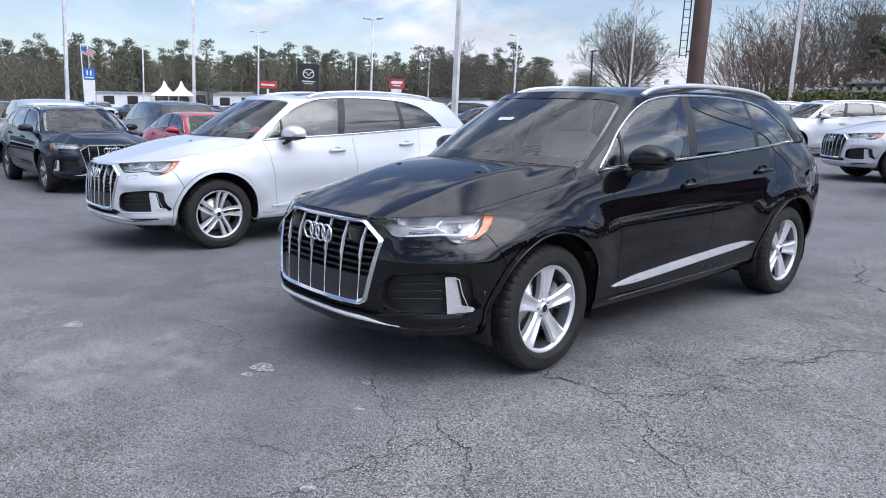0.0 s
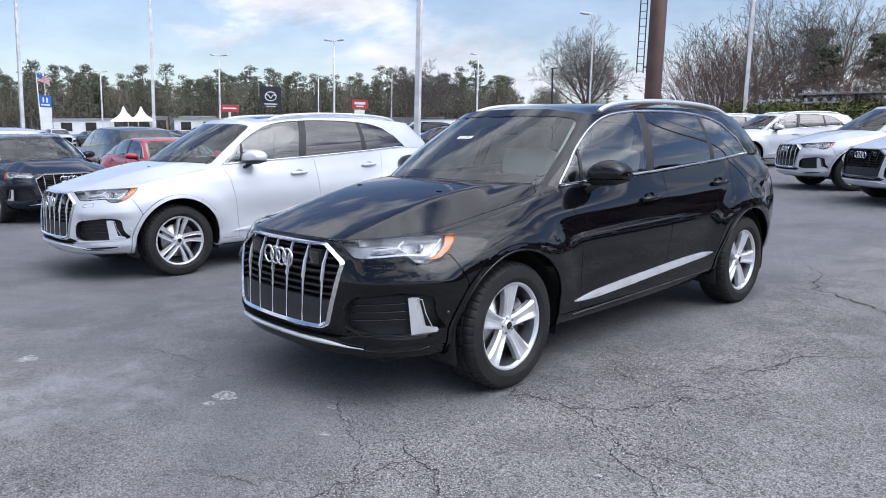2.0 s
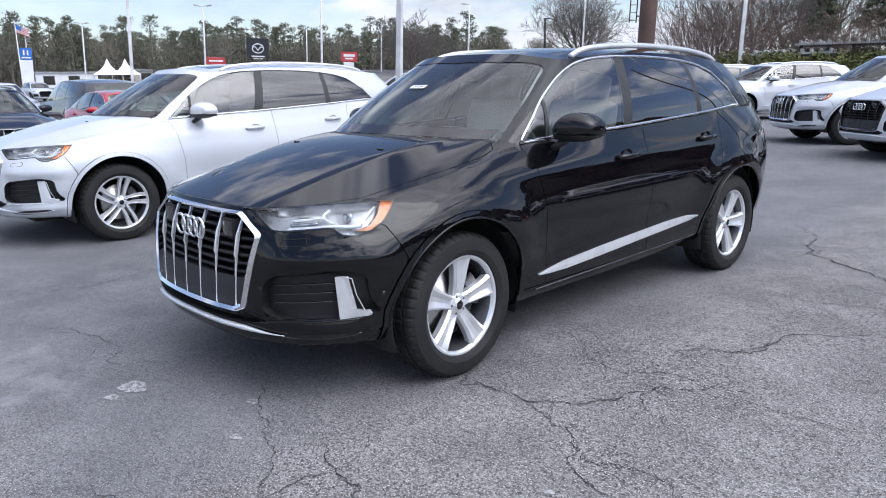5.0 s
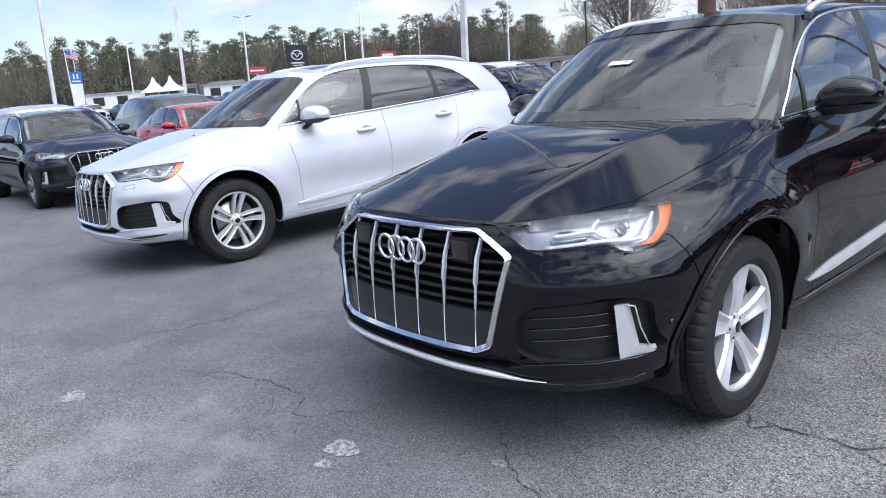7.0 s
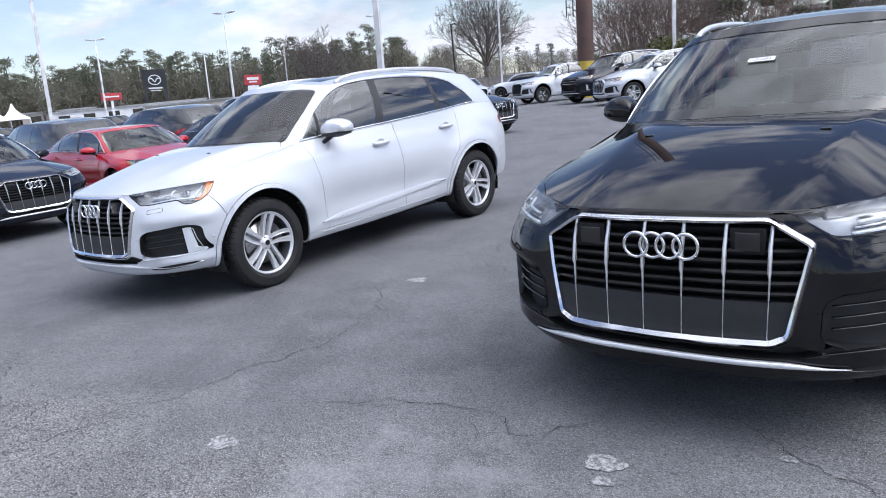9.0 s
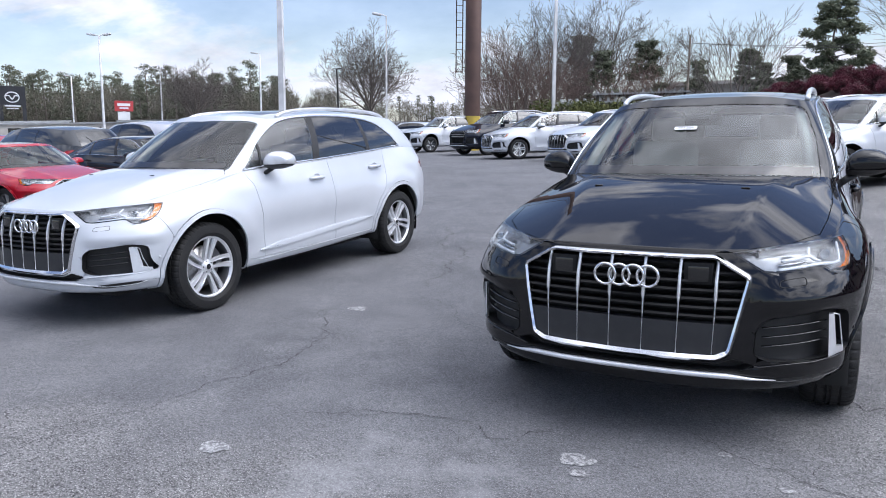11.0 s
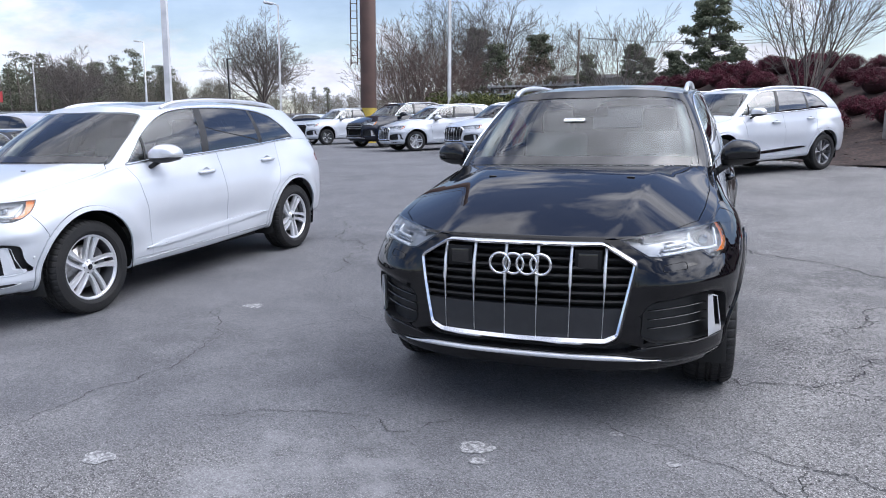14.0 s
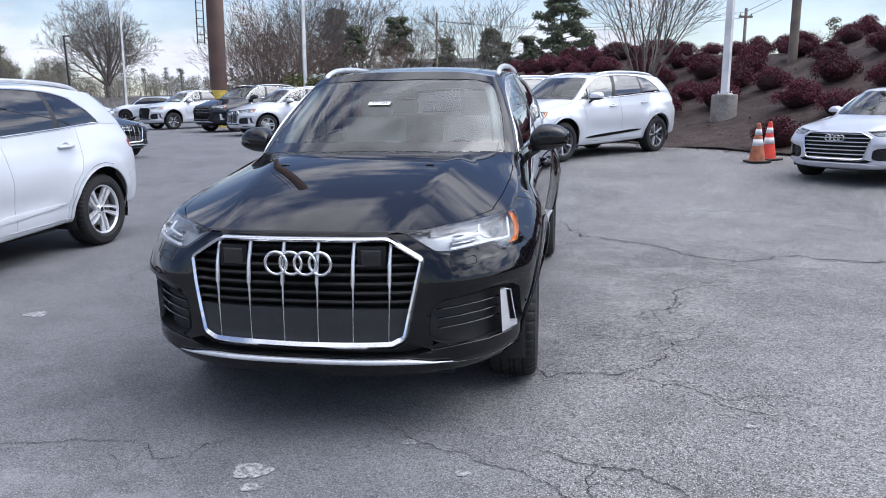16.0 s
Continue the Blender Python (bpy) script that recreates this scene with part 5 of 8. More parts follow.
    if sticker:
        at, nrm = SHAPE.ray_cast(Vector((0.045, -0.4, 1.447)), Vector((0, 1, 0)))[:2]
        at, nrm = Vector((-at.x, at.y, at.z)), Vector((-nrm.x, nrm.y, nrm.z))
        up = (Vector((0, 0, 1)) - nrm * nrm.z).normalized()
        rt = up.cross(nrm)
        mm = Matrix.Translation(at + nrm * 0.004) @ Matrix((rt, up, nrm)).transposed().to_4x4()
        bm = bmesh.new()
        box(bm, -0.068, 0.068, -0.019, 0.019, -0.0006, 0.0006, mm)
        st = P("stock_label", bm, STICKER, root, "white windscreen label with the number 231204", False)
        cu = bpy.data.curves.new("label_text", "FONT")
        cu.body, cu.size, cu.align_x, cu.align_y = "231204", 0.034, "CENTER", "CENTER"
        tmp = bpy.data.objects.new("label_text", cu)
        scene.collection.objects.link(tmp)
        dg = bpy.context.evaluated_depsgraph_get()
        me = bpy.data.meshes.new_from_object(tmp.evaluated_get(dg))
        bpy.data.objects.remove(tmp)
        me.materials.clear()
        me.materials.append(INK)
        tx = new("label_digits", me)
        tx.parent = st
        tx.matrix_basis = mm @ pose(0, 0, 0.0012)
    spin = (-3, 37, 52, 25)
    for i, (s, y, turn) in enumerate(((1, axles[0], steer), (-1, axles[0], steer), (1, axles[1], 0), (-1, axles[1], 0))):
        add_wheel(root, kind, track, y, s, spin[i], turn, size, hub)
    return root


# ---- the ground ----
def rise(x, y):
    """Height of the car park over the flat part round the two nearest cars."""
    a = 0.22 * sstep(4.2, 12.0, y)
    b = 0.02 * sstep(5.5, 10.0, -x)
    d = math.hypot(x, y)
    return a + b * (1 - a / 0.22) + 0.011 * max(0.0, d - 60) * sstep(60, 110, d)


def asphalt():
    m = bpy.data.materials.new("asphalt")
    m.use_nodes = True
    n, l = m.node_tree.nodes, m.node_tree.links
    b = n["Principled BSDF"]
    tc = n.new("ShaderNodeTexCoord")

    def noise_at(scale, detail, lo, hi, rough=0.55):
        t = n.new("ShaderNodeTexNoise")
        t.inputs["Scale"].default_value, t.inputs["Detail"].default_value, t.inputs["Roughness"].default_value = scale, detail, rough
        l.new(tc.outputs["Object"], t.inputs["Vector"])
        r = n.new("ShaderNodeMapRange")
        r.inputs["From Min"].default_value, r.inputs["From Max"].default_value = lo, hi
        l.new(t.outputs["Fac"], r.inputs["Value"])
        return r.outputs[0], t.outputs["Fac"]

    def mix(fac, a, c):
        x = n.new("ShaderNodeMix"); x.data_type = "RGBA"
        l.new(fac, x.inputs["Factor"])
        for k, v in (("A", a), ("B", c)):
            if isinstance(v, tuple):
                x.inputs[k].default_value = (*v, 1)
            else:
                l.new(v, x.inputs[k])
        return x.outputs["Result"]
    def math_node(op, a, c, clamp=False):
        x = n.new("ShaderNodeMath"); x.operation = op; x.use_clamp = clamp
        for k, v in enumerate((a, c)):
            if isinstance(v, (int, float)):
                x.inputs[k].default_value = v
            else:
                l.new(v, x.inputs[k])
        return x.outputs[0]

    def ramp(v, lo, hi, a=0.0, c=1.0):
        r = n.new("ShaderNodeMapRange"); r.interpolation_type = "SMOOTHSTEP"
        r.inputs["From Min"].default_value, r.inputs["From Max"].default_value = lo, hi
        r.inputs["To Min"].default_value, r.inputs["To Max"].default_value = a, c
        l.new(v, r.inputs["Value"])
        return r.outputs[0]

    def scaled(fac, a, c):
        """a + (c - a) * fac"""
        return math_node("ADD", math_node("MULTIPLY", fac, c - a), a)

    def value(col, v):
        h = n.new("ShaderNodeHueSaturation")
        l.new(col, h.inputs["Color"]); l.new(v, h.inputs["Value"])
        return h.outputs[0]

    def cells(scale):
        v = n.new("ShaderNodeTexVoronoi"); v.inputs["Scale"].default_value = scale
        l.new(tc.outputs["Object"], v.inputs["Vector"])
        c = n.new("ShaderNodeSeparateColor")
        l.new(v.outputs["Color"], c.inputs[0])
        return c.outputs[0], v.outputs["Distance"]
    # an older, coarser surface on the open side and a smoother, darker one between the cars
    xyz = n.new("ShaderNodeSeparateXYZ")
    l.new(tc.outputs["Object"], xyz.inputs[0])
    edge_n, _ = noise_at(0.9, 6, 0.2, 0.8)
    east = ramp(math_node("ADD", xyz.outputs[0], edge_n), 0.85, 1.95)
    south = ramp(math_node("SUBTRACT", edge_n, xyz.outputs[1]), 1.7, 3.1)
    worn = math_node("MAXIMUM", east, south)
    big, _ = noise_at(0.55, 6, 0.38, 0.64)
    mid, _ = noise_at(2.3, 8, 0.44, 0.78, 0.68)
    smooth_col = mix(mid, mix(big, (0.104, 0.105, 0.113), (0.150, 0.151, 0.159)), (0.176, 0.177, 0.184))
    worn_col = mix(mid, mix(big, (0.112, 0.109, 0.110), (0.176, 0.172, 0.170)), (0.216, 0.212, 0.208))
    col = mix(worn, smooth_col, worn_col)
    fine, fine_d = cells(165.0)
    coarse, coarse_d = cells(88.0)
    f1 = scaled(fine, -0.5, 0.5)
    f2 = scaled(coarse, -0.5, 0.5)
    amp1 = scaled(worn, 0.75, 1.15)
    amp2 = scaled(worn, 0.30, 0.88)
    g = math_node("ADD", math_node("MULTIPLY", f1, amp1), math_node("MULTIPLY", f2, amp2))
    col = value(col, math_node("MAXIMUM", math_node("ADD", g, 1.0), 0.22))
    specks, raw = noise_at(140.0, 2, 0.598, 0.66)
    col = mix(math_node("MULTIPLY", specks, scaled(worn, 0.35, 1.0)), col, (0.60, 0.59, 0.57))
    pits, _ = noise_at(120.0, 2, 0.58, 0.66)
    col = mix(math_node("MULTIPLY", pits, scaled(worn, 0.5, 0.85)), col, (0.035, 0.035, 0.039))
    # hairline crazing in the worn surface
    wv = n.new("ShaderNodeTexNoise"); wv.inputs["Scale"].default_value, wv.inputs["Detail"].default_value = 2.6, 6.0
    l.new(tc.outputs["Object"], wv.inputs["Vector"])
    wsub = n.new("ShaderNodeVectorMath"); wsub.operation = "SCALE"; wsub.inputs["Scale"].default_value = 0.42
    l.new(wv.outputs["Color"], wsub.inputs[0])
    wadd = n.new("ShaderNodeVectorMath"); wadd.operation = "ADD"
    l.new(tc.outputs["Object"], wadd.inputs[0]); l.new(wsub.outputs[0], wadd.inputs[1])
    net = n.new("ShaderNodeTexVoronoi"); net.feature = "DISTANCE_TO_EDGE"; net.inputs["Scale"].default_value = 2.1
    l.new(wadd.outputs[0], net.inputs["Vector"])
    hair = ramp(net.outputs["Distance"], 0.002, 0.010, 1.0, 0.0)
    where, _ = noise_at(0.8, 4, 0.50, 0.62)
    hair = math_node("MULTIPLY", math_node("MULTIPLY", hair, where), scaled(worn, 0.25, 0.50))
    col = mix(hair, col, (0.045, 0.045, 0.049))
    # pale dried ring left by a puddle
    dist = n.new("ShaderNodeVectorMath"); dist.operation = "DISTANCE"
    dist.inputs[1].default_value = (-0.72, -1.95, 0)
    l.new(tc.outputs["Object"], dist.inputs[0])
    wob, rawm = noise_at(5.0, 5, 0.3, 0.7)
    ad = n.new("ShaderNodeMath"); ad.operation = "MULTIPLY_ADD"; ad.inputs[1].default_value = 0.5
    l.new(wob, ad.inputs[0]); l.new(dist.outputs["Value"], ad.inputs[2])
    cr = n.new("ShaderNodeValToRGB")
    e = cr.color_ramp.elements
    e[0].position, e[0].color = 0.25, (0.08, 0.08, 0.08, 1)
    e[1].position, e[1].color = 0.55, (0.7, 0.7, 0.7, 1)
    k = cr.color_ramp.elements.new(0.85); k.color = (0, 0, 0, 1)
    l.new(ad.outputs[0], cr.inputs[0])
    md = n.new("ShaderNodeMath"); md.operation = "MULTIPLY_ADD"; md.inputs[1].default_value, md.inputs[2].default_value = 0.6, 0.4
    l.new(mid, md.inputs[0])
    sc = n.new("ShaderNodeMath"); sc.operation = "MULTIPLY"
    l.new(cr.outputs[0], sc.inputs[0]); l.new(md.outputs[0], sc.inputs[1])
    col = mix(sc.outputs[0], col, (0.30, 0.30, 0.31))
    l.new(col, b.inputs["Base Color"])
    b.inputs["Roughness"].default_value = 0.78
    b.inputs["Specular IOR Level"].default_value = 0.35
    bp = n.new("ShaderNodeBump"); bp.inputs["Strength"].default_value, bp.inputs["Distance"].default_value = 0.5, 0.004
    l.new(math_node("ADD", fine_d, coarse_d), bp.inputs["Height"])
    bp2 = n.new("ShaderNodeBump"); bp2.inputs["Strength"].default_value, bp2.inputs["Distance"].default_value = 0.35, 0.02
    l.new(rawm, bp2.inputs["Height"]); l.new(bp.outputs[0], bp2.inputs["Normal"])
    l.new(bp2.outputs[0], b.inputs["Normal"])
    return m


def mesh_from(name, verts, faces, mats, smooth=False):
    me = bpy.data.meshes.new(name)
    me.from_pydata(verts, [], faces)
    for m in (mats if isinstance(mats, (list, tuple)) else [mats]):
        me.materials.append(m)
    if smooth:
        me.shade_smooth()
    return me


ASPHALT = asphalt()
line = [math.copysign(520 * (abs(k) / 70) ** 2.6, k) for k in range(-70, 71)]
verts = [(x, y, rise(x, y)) for y in line for x in line]
w = len(line)
faces = [(j * w + i, j * w + i + 1, (j + 1) * w + i + 1, (j + 1) * w + i) for j in range(w - 1) for i in range(w - 1)]
tagged(new("ground", mesh_from("ground", verts, faces, ASPHALT, True)), "worn grey asphalt car park with fine cracks", "ground", kind="structure")

CRACK = material("crack_dark", (0.026, 0.025, 0.026), 0.9, second=(0.075, 0.074, 0.075), second_scale=12.0)
PALE = material("pale_spot", (0.34, 0.34, 0.34), 0.9, grain=0.5, grain_scale=120.0, second=(0.15, 0.15, 0.155), second_scale=40.0)


def crack(pts, width, seed):
    """A jagged narrow groove line along the asphalt, with short side cracks."""
    rnd = random.Random(seed)
    bm = bmesh.new()

    def line(pts, width, depth):
        p = [Vector(q) for q in pts]
        for k in range(depth):
            q = [p[0]]
            for a, b in zip(p, p[1:]):
                d = b - a
                q.append((a + b) / 2 + Vector((-d.y, d.x)) * rnd.uniform(-0.21, 0.21))
                q.append(b)
            p = q
        prev = None
        for i, a in enumerate(p):
            t = (p[min(i + 1, len(p) - 1)] - p[max(i - 1, 0)]).normalized()
            ww = 0.80 * width * rnd.uniform(0.2, 1.0) * min(1.0, 0.2 + 6 * min(i, len(p) - 1 - i) / len(p))
            nrm = Vector((-t.y, t.x)) * ww
            z = rise(a.x, a.y) + 0.0045
            cur = (bm.verts.new((a.x + nrm.x, a.y + nrm.y, z)), bm.verts.new((a.x - nrm.x, a.y - nrm.y, z)))
            if prev:
                bm.faces.new((prev[1], cur[1], cur[0], prev[0]))
            prev = cur
        return p
    main = line(pts, width, 6 if len(pts) < 5 else 5)
    for k in range(1 + len(main) // 80):
        a = rnd.choice(main)
        d = Vector((rnd.gauss(0, 1), rnd.gauss(0, 1))).normalized() * rnd.uniform(0.08, 0.32) * (1 + 20 * width)
        line((a, a + d * 0.5 + Vector((rnd.gauss(0, 0.03), rnd.gauss(0, 0.03))), a + d), width * 0.55, 3)
    bmesh.ops.recalc_face_normals(bm, faces=bm.faces)
    for f in bm.faces:
        if f.normal.z < 0:
            f.normal_flip()
    ob = mesh_ob("asphalt_crack", bm, CRACK, None, "", False)
    tagged(ob, "thin dark crack running through grey asphalt", "crack", "cracks in the asphalt", "stuff")


for i, (pts, wd) in enumerate((
        (((0.28, -0.69), (0.46, -0.91), (0.66, -1.00), (0.89, -1.11), (1.07, -1.20), (1.14, -1.29), (1.21, -1.32)), 0.0045),
        (((0.96, -0.89), (1.12, -0.97), (1.26, -1.03), (1.43, -1.04), (1.55, -1.15), (1.65, -1.29), (1.84, -1.33), (2.3, -1.6)), 0.006),
        (((1.25, -1.04), (1.22, -1.17), (1.20, -1.43), (1.21, -1.62), (1.17, -2.01), (1.10, -2.60)), 0.005),
        (((2.03, 0.99), (1.74, 0.55), (1.49, 0.07), (1.40, -0.02), (1.20, -0.03), (1.02, -0.10), (0.95, 0.11)), 0.0075),
        (((1.40, -0.02), (1.52, -0.07), (1.69, -0.11), (1.84, -0.24), (2.00, -0.42), (2.40, -0.62)), 0.0055),
        (((2.21, 2.02), (1.90, 1.64), (1.77, 1.24), (1.54, 1.02)), 0.008),
        (((0.89, 0.97), (1.17, 0.75), (1.34, 0.61), (1.59, 0.65), (1.75, 0.75), (1.92, 0.81)), 0.0055),
        (((1.78, 1.12), (1.85, 1.35), (1.91, 1.56), (2.00, 1.57)), 0.004),
        (((2.07, 0.70), (2.28, 0.69), (2.55, 0.70), (2.71, 0.73), (3.20, 0.95)), 0.004),
        (((1.80, -0.19), (1.92, -0.29), (2.08, -0.20), (2.6, -0.45)), 0.004),
        (((-1.69, -1.40), (-1.55, -1.35), (-1.17, -1.17), (-0.87, -1.11), (-0.66, -1.16), (-0.55, -1.24), (-0.43, -1.09), (-0.31, -0.98)), 0.0045),
        (((0.67, -1.76), (0.86, -1.72), (0.97, -1.69)), 0.004),
        (((0.51, 5.09), (1.09, 4.27), (1.57, 3.73), (1.96, 3.42), (2.56, 2.84), (3.82, 2.95), (5.6, 2.2)), 0.017),
        (((1.45, 2.49), (2.42, 2.76), (2.81, 2.44), (3.35, 1.90), (4.4, 1.6)), 0.007),
        (((-2.9, -3.2), (-2.57, -2.32), (-2.4, -1.44), (-2.31, -1.08), (-2.48, -0.05), (-2.9, 0.7)), 0.0055),
        (((-3.52, 1.8), (-2.66, 1.33), (-1.57, 0.55), (-1.1, 0.4)), 0.004), (((-4.57, 5.55), (-3.51, 3.7), (-2.85, 3.11), (-2.5, 1.5)), 0.011),
        (((2.07, 1.08), (2.9, 1.3), (3.8, 1.0), (4.6, 1.5)), 0.004), (((-2.48, -0.05), (-1.9, 0.3), (-1.57, 0.55)), 0.004),
        (((2.4, 5.0), (3.3, 5.6), (4.5, 5.2)), 0.015), (((-6.2, -2.6), (-5.0, -1.9), (-3.6, -2.2), (-2.57, -2.32)), 0.005))):
    crack(pts, wd, i + 3)


def spot(x, y, r, seed):
    rnd = random.Random(seed)
    bm = bmesh.new()
    n = 26
    ring = [r * (0.82 + 0.18 * rnd.random()) * (1 + 0.10 * math.sin(3 * 2 * math.pi * k / n + seed)) for k in range(n)]
    vs = [bm.verts.new((x + ring[k] * math.cos(2 * math.pi * k / n), y + 0.75 * ring[k] * math.sin(2 * math.pi * k / n), rise(x, y) + 0.004)) for k in range(n)]
    bm.faces.new(vs)
    tagged(mesh_ob("pale_spot", bm, PALE, None, "", False), "small pale worn patch on grey asphalt", "patch", "pale spots", "stuff")


for i, (x, y, r) in enumerate(((-1.725, -1.90, 0.085), (-0.125, -1.275, 0.090), (-0.075, -1.40, 0.045), (0.46, -0.94, 0.035), (-2.655, 0.615, 0.095), (1.25, -1.78, 0.045), (1.94, -0.57, 0.030), (0.73, -1.17, 0.035))):
    spot(x, y, r, i)

# ---- mulch bank with its bushes ----
MULCH = material("bark_mulch", (0.026, 0.0145, 0.0115), 0.95, grain=0.65, grain_scale=14.0, bump=1.0, bump_scale=18.0, second=(0.048, 0.030, 0.024), second_scale=2.2)
BANK_O, BANK_U, BANK_N = Vector((3.75, 13.55)), Vector((0.6, -0.8)), Vector((0.8, 0.6))


def bank_z(u, s):
    p = BANK_O + BANK_U * u + BANK_N * s
    top = 2.75 + 0.2 * math.sin(u * 0.31) + 1.35 * sstep(-7.0, 5.0, u)
    return rise(p.x, p.y) - 0.04 + top * sstep(-1.5, 10.5, s) * (0.55 + 0.45 * min(1, s / 10)) + 0.05 * noise.noise(Vector((p.x, p.y, 0)) * 0.9)


def bank_point(u, s, up=0.0):
    p = BANK_O + BANK_U * u + BANK_N * s
    return Vector((p.x, p.y, bank_z(u, s) + up))


us, ss = [-26 + 0.7 * k for k in range(70)], [0.0, 0.15, 0.4] + [0.9 + 0.55 * k for k in range(24)] + [17, 22]
verts = [tuple(bank_point(u, s + (0.12 * math.sin(u * 2.1) if s < 0.3 else 0))) for u in us for s in ss]
w = len(ss)
faces = [(i * w + j, (i + 1) * w + j, (i + 1) * w + j + 1, i * w + j + 1) for i in range(len(us) - 1) for j in range(w - 1)]
tagged(new("mulch_bank", mesh_from("mulch_bank", verts, faces, MULCH, True)), "sloping bank of brown bark mulch", "bank", kind="structure")
# fallen litter along the foot of the bank
rnd = random.Random(5)
verts, faces = [], []
for k in range(2600):
    u, s = rnd.uniform(-20, 18), rnd.random() ** 2 * 7 - 0.25
    p = bank_point(u, s, 0.012)
    if s < 0.05:
        p.z = rise(p.x, p.y) + 0.008
    a, r = rnd.uniform(0, 6.28), rnd.uniform(0.02, 0.06)
    d, e = Vector((math.cos(a), math.sin(a), rnd.uniform(-.3, .3))) * r, Vector((-math.sin(a), math.cos(a), rnd.uniform(-.2, .4))) * r * 0.35
    i = len(verts)
    verts += [tuple(p - d - e), tuple(p + d - e), tuple(p + d + e), tuple(p - d + e)]
    faces.append((i, i + 1, i + 2, i + 3))
LITTER = material("leaf_litter", (0.085, 0.050, 0.038), 0.9, second=(0.045, 0.026, 0.021), second_scale=4.0)
tagged(new("leaf_litter", mesh_from("leaf_litter", verts, faces, LITTER)), "scattered brown bark chips and dry leaves", "litter", kind="stuff")


def leaf_mat(name, a, b, c):
    m = bpy.data.materials.new(name)
    m.use_nodes = True
    n, l = m.node_tree.nodes, m.node_tree.links
    s = n["Principled BSDF"]
    g = n.new("ShaderNodeNewGeometry")
    r = n.new("ShaderNodeValToRGB")
    e = r.color_ramp.elements
    e[0].color, e[1].color = (*a, 1), (*c, 1)
    k = e.new(0.5); k.color = (*b, 1)
    l.new(g.outputs["Random Per Island"], r.inputs[0])
    oi = n.new("ShaderNodeObjectInfo")
    mr = n.new("ShaderNodeMapRange"); mr.inputs["To Min"].default_value, mr.inputs["To Max"].default_value = 0.75, 1.3
    l.new(oi.outputs["Random"], mr.inputs["Value"])
    h = n.new("ShaderNodeHueSaturation")
    l.new(r.outputs[0], h.inputs["Color"]); l.new(mr.outputs[0], h.inputs["Value"])
    l.new(h.outputs[0], s.inputs["Base Color"])
    s.inputs["Roughness"].default_value = 0.7
    s.inputs["Specular IOR Level"].default_value = 0.25
    return m


RED_LEAF = leaf_mat("red_leaf", (0.034, 0.010, 0.013), (0.078, 0.016, 0.026), (0.150, 0.028, 0.050))
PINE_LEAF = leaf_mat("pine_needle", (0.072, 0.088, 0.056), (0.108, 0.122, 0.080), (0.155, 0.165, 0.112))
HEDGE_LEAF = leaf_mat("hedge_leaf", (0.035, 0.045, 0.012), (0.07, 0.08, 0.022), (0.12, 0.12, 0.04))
# Paler than the near needles: distance haze is mixed into this colour.
HAZED_LEAF = leaf_mat("far_needle", (0.135, 0.145, 0.098), (0.165, 0.176, 0.122), (0.20, 0.208, 0.150))
BARK = material("bark", (0.13, 0.108, 0.092), 0.9, grain=0.3, grain_scale=14.0, bump=0.7, bump_scale=30, second=(0.19, 0.165, 0.145), second_scale=2.0)
TWIG = material("twig", (0.125, 0.108, 0.098), 0.9, vary=0.2, second=(0.10, 0.086, 0.078), second_scale=2.0)
TWIG_RED = material("twig_red", (0.15, 0.104, 0.088), 0.9, vary=0.2, second=(0.115, 0.08, 0.068), second_scale=2.0)


def leaf_cloud(rnd, centres, count, size, flat=0.0):
    """Small leaf blades scattered over blobs: (verts, faces)."""
    vs, fs = [], []
    for c, rad in centres:
        for k in range(count):
            d = Vector((rnd.gauss(0, 1), rnd.gauss(0, 1), rnd.gauss(0, 1))).normalized()
            r = rnd.random() ** 0.35
            p = Vector(c) + Vector((d.x * rad[0], d.y * rad[1], d.z * rad[2])) * r
            s = size * rnd.uniform(0.6, 1.35)
            a = Vector((rnd.gauss(0, 1), rnd.gauss(0, 1), rnd.gauss(0, 1) * (1 - flat))).normalized()
            b = a.cross(d if abs(a.dot(d)) < 0.95 else Vector((0, 0, 1))).normalized()
            i = len(vs)
            vs += [tuple(p - a * s - b * s * 0.2), tuple(p + b * s * 0.45), tuple(p + a * s), tuple(p - b * s * 0.45)]
            fs.append((i, i + 1, i + 2, i + 3))
    return vs, fs


def bush_mesh(seed):
    rnd = random.Random(seed)
    blobs = []
    for k in range(44):
        a, e = rnd.uniform(0, 6.28), rnd.random()
        r = 0.62
        blobs.append(((r * math.cos(a) * math.sqrt(1 - e * e) * 1.05, r * math.sin(a) * math.sqrt(1 - e * e) * 1.05, 0.36 + r * 0.92 * e), (0.26, 0.26, 0.22)))
    vs, fs = leaf_cloud(rnd, blobs, 105, 0.034)
    return mesh_from("foliage", vs, fs, RED_LEAF)


